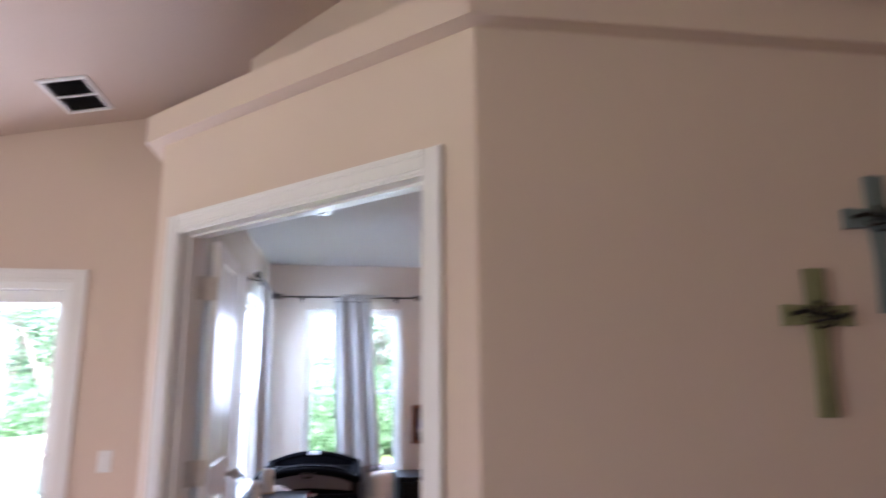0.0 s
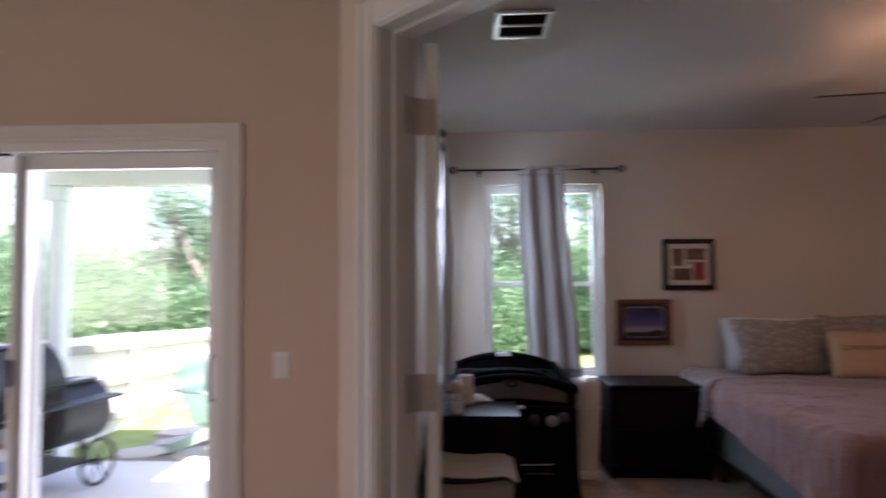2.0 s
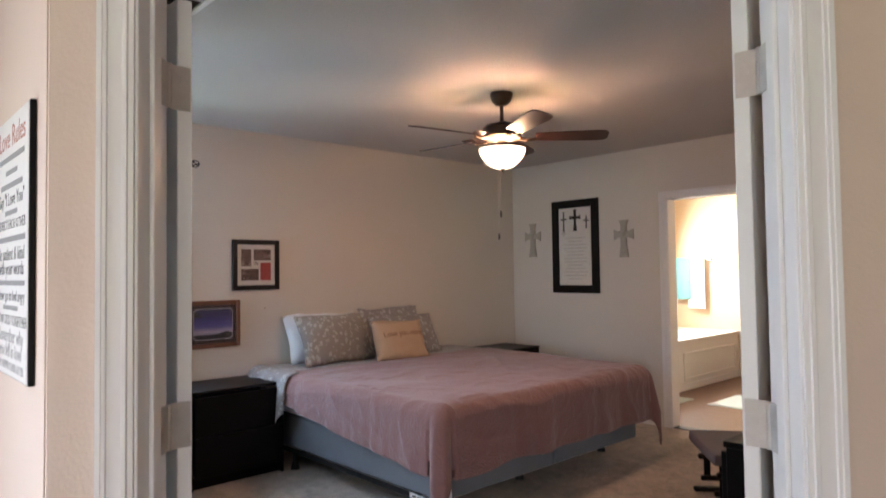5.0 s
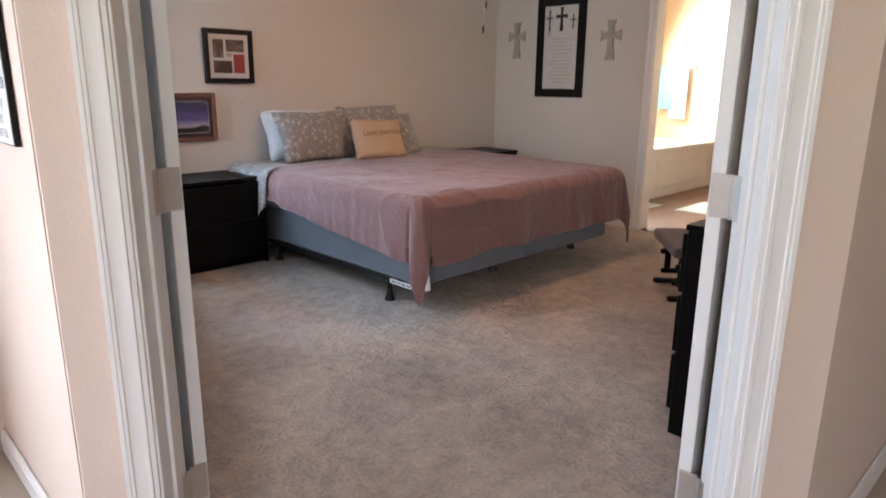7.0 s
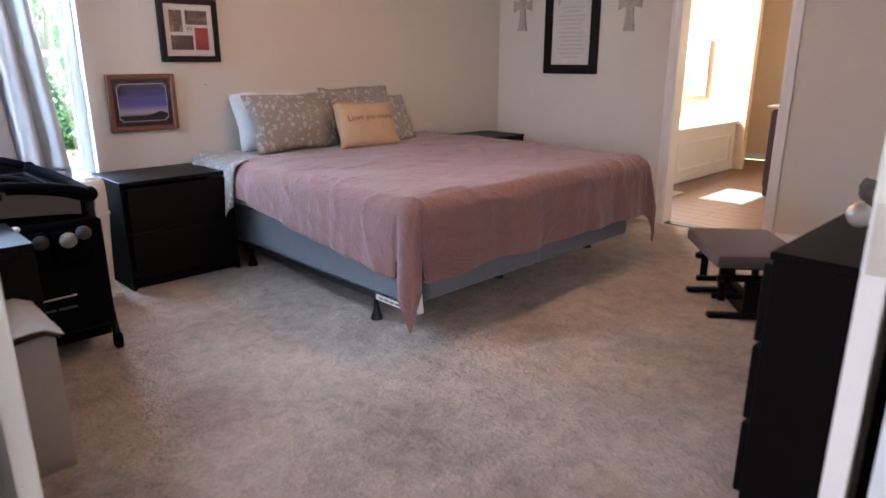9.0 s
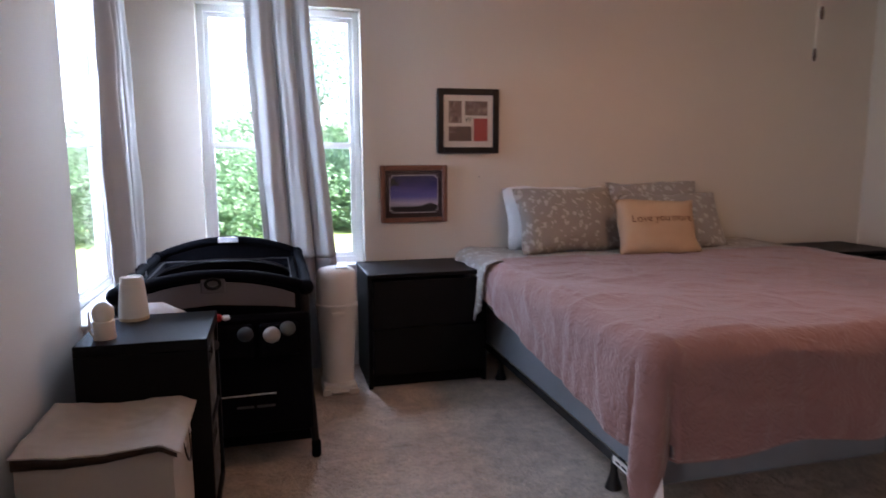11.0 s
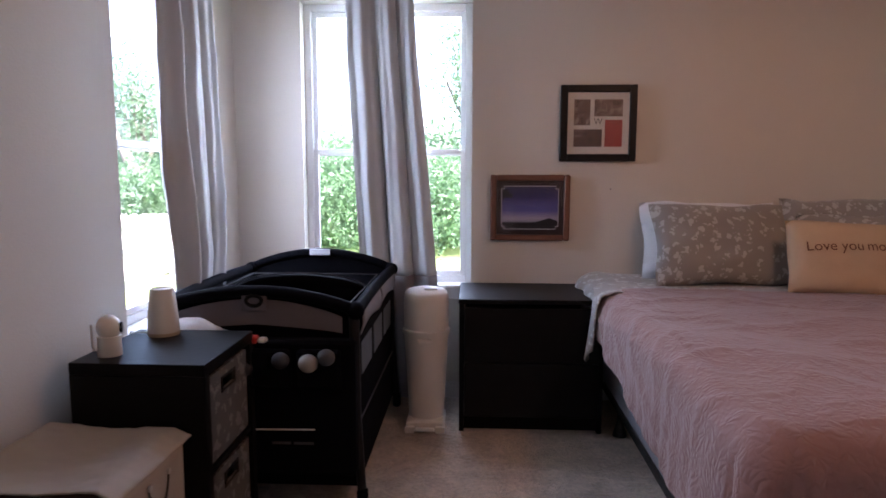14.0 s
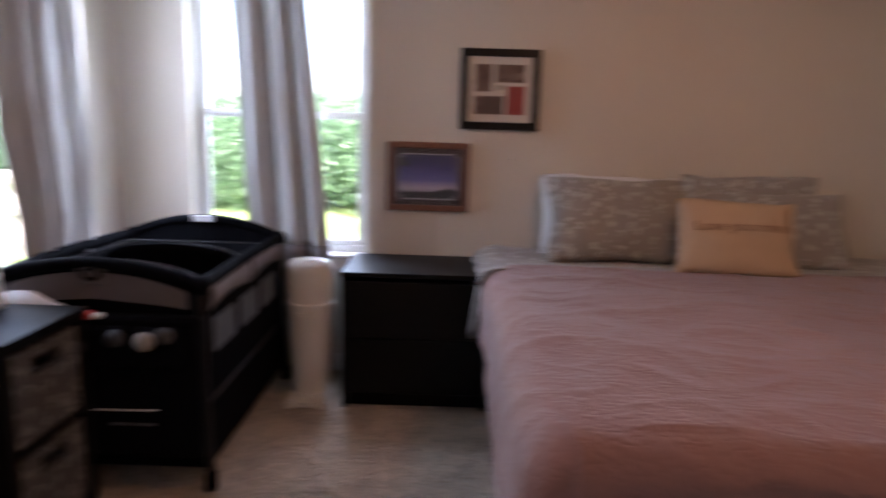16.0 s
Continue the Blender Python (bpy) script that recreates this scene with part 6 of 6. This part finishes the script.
def make_chair():
    root = thing("dining_chair", "orange-stained wooden ladder-back dining chair", "dining chair", -2.40, 2.96, 0, 6)
    w = 0.215
    for s in (-1, 1):
        pts = [(s * w * 0.92, 0.0, 0), (s * w * 0.96, 0.0, 0.42), (s * w, 0.03, 0.62), (s * w * 1.03, 0.085, 0.90), (s * w * 1.03, 0.10, 0.925)]
        bm = bmesh.new()
        tube(bm, pts, [0.019, 0.021, 0.020, 0.018, 0.012], 10)
        part("back_post", bm, OAK, root, "", True)
        part("leg", tube(bmesh.new(), [(s * w, -0.40, 0), (s * w, -0.40, 0.43)], [0.015, 0.020], 10), OAK, root, "", True)
    for z, h in ((0.860, 0.080), (0.700, 0.070), (0.545, 0.065)):
        k = max(-0.4, (z - 0.62) / 0.28)
        y = 0.03 + 0.055 * k
        def f(u, v, z=z, h=h, y=y):
            a = 2 * u - 1
            wave = 0.020 * math.cos(a * math.pi) * 0.6
            return Vector((a * (w - 0.012), y + 0.028 * (1 - a * a), z + (v - 0.5) * h * (1 - 0.25 * a * a) + wave))
        solid(part("back_slat", sheet(bmesh.new(), f, 20, 4), OAK, root, "curved ladder slat", 60), 0.016)
    part("seat", box(bmesh.new(), -w - 0.015, w + 0.015, -0.43, -0.005, 0.43, 0.46, 0.012, None, 3), OAK, root, "", True)
    for s in (-1, 1):
        part("stretcher", tube(bmesh.new(), [(s * w * 0.98, -0.40, 0.18), (s * w * 0.93, 0, 0.18)], 0.010, 8), OAK, root, "", True)
    part("stretcher", tube(bmesh.new(), [(-w, -0.40, 0.24), (w, -0.40, 0.24)], 0.010, 8), OAK, root, "", True)
    return root


make_chair()

# ---------------------------------------------------------------- outdoors
GZ = -0.45
GRASS = ramp_mat("lawn", [(0.3, (0.09, 0.15, 0.035)), (0.5, (0.15, 0.22, 0.06)), (0.75, (0.25, 0.29, 0.12))], noise_tex(2.5, 8, 0.4, 0.75), 0.95, 0.5)
CONC = mat("pale_concrete", (0.68, 0.67, 0.65), 0.9, var=0.1, scale=2.5, bump=0.15, bscale=60, fine=0.06)
_b = bmesh.new()
_xs = [-400, -120, -50, -25, -15, -10, -7, -5, -3, -1, 1, 3, 6, 10, 16, 30, 60, 140, 400]
_vs = [[_b.verts.new((x, y, GZ + (0.10 * noise.noise(Vector((x * 0.2, y * 0.2, 0))) if max(abs(x), abs(y)) > 12 and max(abs(x), abs(y)) < 60 else 0))) for x in _xs] for y in _xs]
for j in range(len(_xs) - 1):
    for i in range(len(_xs) - 1):
        _b.faces.new((_vs[j][i], _vs[j][i + 1], _vs[j + 1][i + 1], _vs[j + 1][i]))
struct("ground", _b, GRASS, "green lawn running to the trees", "lawn")
_b = box(bmesh.new(), -4.02, -0.76, 4.18, 6.70, GZ - 0.05, -0.20, 0.01)
struct("patio", _b, CONC, "pale concrete patio slab", "patio")
_b = box(bmesh.new(), -4.12, -2.0, 4.18, 6.95, 2.36, 2.42)
struct("patio_ceiling", _b, VINYL, "white boarded patio ceiling", "ceiling")
_b = bmesh.new()
box(_b, -4.05, -2.02, 6.55, 6.70, 2.14, 2.358, 0.004)
struct("patio_beam", _b, VINYL, "white patio roof beam", "beam")
for k in range(11):
    pbox("soffit_joint", -3.95 + k * 0.17, -3.945 + k * 0.17, 6.546, 6.5495, 2.15, 2.35, TRIM, bpy.data.objects["patio_beam"], 0)
for x in (-3.87,):
    po = thing("patio_post", "white square patio post", "post", x, 6.62, -0.20)
    pbox("shaft", -0.065, 0.065, -0.065, 0.065, 0, 2.337, VINYL, po, 0.005)
    pbox("base", -0.085, 0.085, -0.085, 0.085, 0.0, 0.12, VINYL, po, 0.005)
    pbox("capital", -0.085, 0.085, -0.085, 0.085, 2.21, 2.3365, VINYL, po, 0.005)

# flagstones
STONE = mat("tan_flagstone", (0.45, 0.42, 0.37), 0.9, var=0.15, scale=4, bump=0.3, bscale=50, fine=0.08)
rng = random.Random(5)
fp = struct("stone_path", box(bmesh.new(), -3.45, -0.9, 6.705, 7.95, GZ - 0.02, -0.225), mat("path_gravel", (0.26, 0.24, 0.2), 0.95, var=0.25, scale=30, bump=0.5, bscale=80), "irregular flagstone path set in gravel", "path")
for i in range(6):
    for j in range(3):
        cx, cy = -3.30 + i * 0.48 + rng.uniform(-.05, .05) + (0.2 if j % 2 else 0), 6.95 + j * 0.40 + rng.uniform(-.05, .05)
        n = rng.randint(5, 7)
        out = []
        for k in range(n):
            a = 2 * math.pi * k / n + rng.uniform(-.2, .2)
            r = rng.uniform(0.19, 0.25)
            out.append((cx + r * 1.1 * math.cos(a), cy + r * math.sin(a)))
        part("flagstone", prism(bmesh.new(), out, -0.228, -0.20 + rng.uniform(0, 0.01)), STONE, fp)

struct("turf_bank", box(bmesh.new(), -4.34, -3.46, 6.705, 9.6, GZ - 0.02, -0.34, 0.01), GRASS, "raised strip of green turf beside the flagstones", "turf")

# fence
PINE = mat("bleached_pine", (0.72, 0.69, 0.63), 0.9, var=0.15, scale=3, bump=0.2, bscale=30, fine=0.12, stretch=(3, 3, 0.6))


# posts and rails: weathered pine, with their shade put into the grey too
GREYPINE = mat("weathered_shaded_pine", (0.33, 0.31, 0.29), 0.9, var=0.2, scale=3, bump=0.2, bscale=30, fine=0.12, stretch=(3, 3, 0.6))


def make_fence(p0, p1, label):
    root = thing("fence", label, "fence")
    p0, p1 = Vector(p0), Vector(p1)
    L = (p1 - p0).length
    root.matrix_basis = pose(p0.x, p0.y, -0.27, 0, 2.6, math.degrees(math.atan2(p1.y - p0.y, p1.x - p0.x)))
    n = int(L / 1.9)
    bmp = box(bmesh.new(), -0.045, 0.045, -0.045, 0.045, -0.1, 1.12, 0.006)
    first = part("post", bmp, GREYPINE, root)
    for k in range(1, n + 1):
        o = new("post", first.data); o.parent = root; o.matrix_basis = pose(k * L / n, 0, 0)
    for z in (0.28, 0.66, 1.04):
        part("rail", box(bmesh.new(), 0, L, -0.002, 0.036, z - 0.045, z + 0.045, 0.004), GREYPINE, root)
    bmb = box(bmesh.new(), -0.068, 0.068, 0.0, 0.016, -0.12, 1.17, 0.004)
    fb = None
    k, x = 0, 0.07
    while x < L:
        if fb is None:
            fb = part("board", bmb, PINE, root)
            fb.matrix_basis = pose(x, 0.037, 0)
        else:
            o = new("board", fb.data); o.parent = root; o.matrix_basis = pose(x, 0.037 + 0.002 * math.sin(k * 7), 0.012 * math.sin(k * 3.3))
        k += 1
        x += 0.142
    return root


make_fence((-4.36, 4.45), (-4.20, 15.0), "sun-bleached pine board fence running back to the trees")


# smoker
STEEL = mat("black_grill_steel", (0.025, 0.026, 0.028), 0.5, 0.3, var=0.25, scale=8, bump=0.08, bscale=60, fine=0.1)


def drum(bm, x0, x1, cy, cz, r, n=36):
    prev = None
    rings = []
    for x, k in ((x0, 0.0), (x0, 0.9), (x0 + 0.02, 1.0), (x1 - 0.02, 1.0), (x1, 0.9), (x1, 0.0)):
        rings.append([bm.verts.new((x, cy + r * k * math.cos(2 * math.pi * i / n), cz + r * k * math.sin(2 * math.pi * i / n))) for i in range(n)] if k else [bm.verts.new((x, cy, cz))])
    for a, b in zip(rings, rings[1:]):
        for i in range(n):
            q = [a[i % len(a)], a[(i + 1) % len(a)], b[(i + 1) % len(b)], b[i % len(b)]]
            q = [v for j, v in enumerate(q) if v not in q[:j]]
            bm.faces.new(q)
    return bm


def make_smoker():
    root = thing("smoker_grill", "black steel barrel smoker with a side firebox on wheels", "grill", GX, GY, -0.20, GR)
    part("barrel", drum(bmesh.new(), -0.70, 0.35, 0, 0.81, 0.28), STEEL, root, "", 40)
    part("lid_seam", box(bmesh.new(), -0.705, 0.355, -0.290, -0.272, 0.79, 0.808, 0.003), STEEL, root)
    part("lid_edge", tube(bmesh.new(), [(-0.69, -0.10, 1.076), (0.34, -0.10, 1.076)], 0.008, 8), STEEL, root)
    part("firebox", drum(bmesh.new(), 0.36, 0.84, 0, 0.53, 0.235), STEEL, root, "", 40)
    part("fire_lid", box(bmesh.new(), 0.42, 0.80, -0.12, 0.12, 0.752, 0.772, 0.004), STEEL, root)
    part("lid_handle", tube(bmesh.new(), [(0.5, -0.11, 0.765), (0.5, -0.17, 0.80), (0.72, -0.17, 0.80), (0.72, -0.11, 0.765)], 0.008, 8), NICKEL, root, "", True)
    part("handle", tube(bmesh.new(), [(-0.18, -0.06, 1.075), (-0.18, -0.07, 1.125), (-0.10, -0.07, 1.125), (-0.10, -0.06, 1.075)], 0.007, 8), STEEL, root, "", True)
    g = part("thermometer", cyl(bmesh.new(), (0.0, -0.235, 0.935), (0.0, -0.265, 0.955), 0.045, n=24), NICKEL, root, "round nickel thermometer")
    part("dial", cyl(bmesh.new(), (0.0, -0.2655, 0.9552), (0.0, -0.2675, 0.9562), 0.037, n=24), PLASTIC_W, g, "white dial face")
    part("badge", box(bmesh.new(), -0.42, -0.30, -0.288, -0.265, 0.70, 0.76, 0.003), NICKEL, root, "small metal plate")
    part("front_shelf", box(bmesh.new(), -0.45, 0.70, -0.46, -0.262, 0.665, 0.68, 0.006), STEEL, root)
    for x, y in ((-0.52, -0.2), (-0.52, 0.2)):
        part("leg", tube(bmesh.new(), [(x, y * 0.75, 0.62), (x - 0.03, y, 0.0)], 0.022, 8), STEEL, root)
    for x in (0.58,):
        for y in (-0.2, 0.2):
            part("leg", tube(bmesh.new(), [(x, y * 0.75, 0.40), (x + 0.03, y, 0.16)], 0.022, 8), STEEL, root)
    part("lower_shelf", box(bmesh.new(), -0.52, 0.62, -0.20, 0.20, 0.17, 0.19, 0.004), STEEL, root)
    part("axle", cyl(bmesh.new(), (0.62, -0.30, 0.18), (0.62, 0.30, 0.18), 0.012), STEEL, root)
    for y in (-0.29, 0.29):
        ring = [(0.62 + 0.165 * math.cos(a), y, 0.18 + 0.165 * math.sin(a)) for a in [2 * math.pi * i / 28 for i in range(28)]]
        wh = part("wheel", tube(bmesh.new(), ring, 0.014, 8, True), STEEL, root, "", True)
        for k in range(6):
            a = math.pi * k / 3
            part("spoke", cyl(bmesh.new(), (0.62, y, 0.18), (0.62 + 0.155 * math.cos(a), y, 0.18 + 0.155 * math.sin(a)), 0.006, n=6), STEEL, wh)
        part("hub", cyl(bmesh.new(), (0.62, y - 0.025, 0.18), (0.62, y + 0.025, 0.18), 0.028), STEEL, wh)
    return root


GX, GY, GR = -3.574, 5.485, 78
make_smoker()
bt = thing("lighter_fluid_bottle", "white plastic bottle with a red cap on the grill's shelf", "bottle", GX + 0.05, GY, -0.20 + 0.1905)
part("bottle", lathe(bmesh.new(), [(0, 0), (0.045, 0), (0.047, 0.02), (0.047, 0.16), (0.03, 0.20), (0.016, 0.215), (0, 0.215)], 20), PLASTIC_W, bt, "", True)
part("cap", lathe(bmesh.new(), [(0, 0.2155), (0.018, 0.2155), (0.017, 0.25), (0, 0.252)], 16), mat("red_cap", (0.5, 0.02, 0.03), 0.4), bt, "red screw cap", True)
part("paper_label", lathe(bmesh.new(), [(0.0475, 0.05), (0.0478, 0.05), (0.0478, 0.14), (0.0475, 0.14)], 20), mat("blue_label", (0.25, 0.35, 0.5), 0.5), bt)

# green garden chair
GREENP = mat("mint_green_plastic", (0.42, 0.60, 0.45), 0.5, var=0.06, scale=6)


def make_adirondack():
    root = thing("garden_chair", "green plastic slatted garden chair on the flagstones", "garden chair", -2.50, 6.98, -0.19, 62)
    for k in range(7):
        x = (k - 3) * 0.075
        h = 0.88 - 0.05 * abs(k - 3) ** 1.5 / 2
        m = Matrix.Translation((x, 0.18, 0.26)) @ Matrix.Rotation(radians(-24), 4, "X") @ Matrix.Rotation(radians((k - 3) * 1.4), 4, "Y")
        part("back_slat", box(bmesh.new(), -0.033, 0.033, -0.01, 0.01, 0, h - 0.24, 0.006, m), GREENP, root)
    for k in range(5):
        m = Matrix.Translation((0, -0.30 + k * 0.10, 0.36 - k * 0.022))
        part("seat_slat", box(bmesh.new(), -0.26, 0.26, -0.044, 0.044, -0.01, 0.01, 0.005, m), GREENP, root)
    for s in (-1, 1):
        part("front_leg", box(bmesh.new(), s * 0.29 - 0.02, s * 0.29 + 0.02, -0.36, -0.26, 0, 0.55, 0.006), GREENP, root)
        m = Matrix.Translation((s * 0.265, -0.30, 0.33)) @ Matrix.Rotation(radians(-22), 4, "X")
        part("rear_leg", box(bmesh.new(), -0.018, 0.018, 0, 0.86, -0.045, 0.045, 0.006, m), GREENP, root)
        part("arm", box(bmesh.new(), s * 0.30 - 0.06, s * 0.30 + 0.06, -0.40, 0.34, 0.5505, 0.575, 0.008), GREENP, root)
    part("back_brace", box(bmesh.new(), -0.28, 0.28, 0.315, 0.345, 0.52, 0.58, 0.005), GREENP, root)
    return root


make_adirondack()


# ---------------------------------------------------------------- trees and brush
def leaf_mesh(name, n, r, size, seed, material, shell=0.55):
    """A loose cloud of folded leaves within an uneven ball of radius 1, scaled by r."""
    g = np.random.default_rng(seed)
    d = g.normal(size=(n, 3))
    d /= np.linalg.norm(d, axis=1)[:, None]
    rad = shell + (1 - shell) * g.random(n) ** 0.6
    lump = np.array([0.78 + 0.42 * noise.noise(Vector((float(a) * 2.1, float(b) * 2.1, float(c) * 2.1 + seed))) for a, b, c in d])
    c = d * (rad * lump)[:, None] * np.array(r)
    u = g.normal(size=(n, 3)); u /= np.linalg.norm(u, axis=1)[:, None]
    w = np.cross(u, g.normal(size=(n, 3))); w /= np.linalg.norm(w, axis=1)[:, None]
    s = size * (0.6 + 0.8 * g.random(n))[:, None]
    v = np.empty((n, 4, 3))
    v[:, 0], v[:, 1], v[:, 2], v[:, 3] = c - u * s, c + w * s * 0.45, c + u * s, c - w * s * 0.45
    me = bpy.data.meshes.new(name)
    me.vertices.add(4 * n); me.loops.add(4 * n); me.polygons.add(n)
    me.vertices.foreach_set("co", v.reshape(-1))
    me.loops.foreach_set("vertex_index", np.arange(4 * n))
    me.polygons.foreach_set("loop_start", np.arange(n) * 4)
    me.update()
    me.validate()
    me.materials.append(material)
    return me


def leaf_mat(name, col, tr):
    m = mat(name, col, 0.55, var=0.25, scale=0.8, bscale=6, fine=0.15, island=0.9)
    p = m.node_tree.nodes["Principled BSDF"]
    p.inputs["Transmission Weight"].default_value = 0.0
    N, L = m.node_tree.nodes, m.node_tree.links
    t = N.new("ShaderNodeBsdfTranslucent")
    t.inputs[0].default_value = (*tr, 1)
    mx = N.new("ShaderNodeMixShader")
    mx.inputs[0].default_value = 0.35
    L.new(p.outputs[0], mx.inputs[1]); L.new(t.outputs[0], mx.inputs[2])
    L.new(mx.outputs[0], N["Material Output"].inputs[0])
    return m


LEAF1 = leaf_mat("summer_leaf", (0.068, 0.122, 0.062), (0.15, 0.29, 0.145))
LEAF2 = leaf_mat("bright_leaf", (0.082, 0.145, 0.072), (0.18, 0.33, 0.165))
BARK = mat("grey_bark", (0.17, 0.145, 0.12), 0.95, var=0.25, scale=6, bump=0.5, bscale=25, fine=0.15, stretch=(1, 1, 0.3))
SHR = [leaf_mesh("shrub", 6500, (1.9, 1.5, 1.5), 0.052, 11 + k, LEAF2 if k % 2 else LEAF1, 0.35) for k in range(4)]
rng = random.Random(3)
_spots = []
for k in range(26):
    a = radians(180 - 4.6 * k)             # from west round to the north-east
    for ring in (0, 1):
        d = 13.5 + 3.5 * ring + rng.uniform(-1, 1)
        _spots.append((0.5 + d * math.cos(a) * 1.05, 3.5 + d * math.sin(a), ring))
for i, (x, y, ring) in enumerate(_spots):
    sh = new("shrub", SHR[i % 4])
    sc = rng.uniform(0.85, 1.15) * (1.0 if ring == 0 else 1.45)
    sh.matrix_basis = Matrix.Translation((x, y, GZ + 0.95 * sc)) @ Matrix.Rotation(rng.uniform(0, 6.28), 4, "Z") @ Matrix.Diagonal((sc, sc, sc * rng.uniform(0.85, 1.1), 1))
    tagged(sh, "dense green leafy shrub behind the lawn", "shrub", "brush along the lawn")


def make_tree(x, y, h, seed, label, spread=0.5, leaves=2600, base_split=0.22, lean=0.0):
    root = thing("tree", label, "tree", x, y, GZ - 0.02)
    g = random.Random(seed)
    bm = bmesh.new()
    tips = []

    def limb(p, d, length, r, depth):
        pts, rs = [Vector(p)], [r]
        q, dd = Vector(p), Vector(d)
        n = 5
        for k in range(n):
            dd = (dd + Vector((g.uniform(-.16, .16), g.uniform(-.16, .16), 0.05))).normalized()
            q = q + dd * length / n
            pts.append(q.copy()); rs.append(r * (1 - 0.5 * (k + 1) / n))
        tube(bm, pts, rs, 8 if depth < 2 else 5)
        if depth >= 3:
            tips.append(pts[-1])
            return
        for j in range(3 if depth else 4):
            k = g.randint(2, n)
            a = g.uniform(0, 6.28)
            out = Vector((math.cos(a), math.sin(a), 0))
            limb(pts[k], (dd * 0.75 + out * spread * g.uniform(0.7, 1.3) + Vector((0, 0, 0.25))).normalized(), length * g.uniform(0.6, 0.8), rs[k] * 0.7, depth + 1)
        if depth >= 1:
            tips.append(pts[-1])
    limb((0, 0, 0), (lean, 0.0, 1), h * base_split, h * 0.024, 0)
    part("trunk", bm, BARK, root, "forked grey-brown trunk", 60)
    me = leaf_mesh("crown", leaves * 2, (1, 1, 1), 0.052, seed + 50, LEAF1 if seed % 2 else LEAF2, 0.2)
    # spread the clumps over the twig ends
    co = np.empty(len(me.vertices) * 3)
    me.vertices.foreach_get("co", co)
    co = co.reshape(-1, 4, 3)
    tp = np.array([tuple(t) for t in tips])
    idx = np.random.default_rng(seed).integers(0, len(tp), len(co))
    co = co * 0.11 * h + 0.0 * co
    cen = co.mean(axis=1, keepdims=True)
    co = cen + (co - cen) / (0.11 * h) * 1.0 + tp[idx][:, None, :]
    me.vertices.foreach_set("co", co.reshape(-1))
    me.update()
    cr = new("crown", me)
    cr.parent = root
    cr["label"] = "airy green crown with gaps"
    return root


make_tree(-8.3, 10.9, 6.6, 4, "spreading forked tree behind the fence", 0.75, 1500, 0.24)
for i, (x, y, h) in enumerate(((-7.0, 17.5, 9.0), (3.4, 16.0, 8.5), (1.0, 20.0, 10), (5.5, 17.5, 9.0), (-13.5, 15.0, 9), (-15.5, 9.0, 9.5), (-13.0, 6.0, 8.5), (-17.0, 4.5, 9.0))):
    make_tree(x, y, h, 7 + i, "tall leafy tree behind the lawn", 0.5, 3000, 0.26)

# red flowers beyond the north window
fb = thing("flower_bush", "low bush with red blossoms on the lawn", "flower bush", 1.35, 9.2, GZ)
part("stem", tube(bmesh.new(), [(0, 0, 0), (0.02, 0.01, 0.25), (0.0, 0.02, 0.6)], [0.02, 0.014, 0.006], 8), BARK, fb)
cr = new("leaves", leaf_mesh("leaves", 500, (0.32, 0.32, 0.38), 0.05, 77, LEAF2, 0.3)); cr.parent = fb; cr.location = (0, 0, 0.38)
bl = new("blossoms", leaf_mesh("blossoms", 130, (0.36, 0.36, 0.42), 0.045, 78, mat("red_petal", (0.55, 0.02, 0.03), 0.6), 0.8)); bl.parent = fb; bl.location = (0, 0, 0.45)
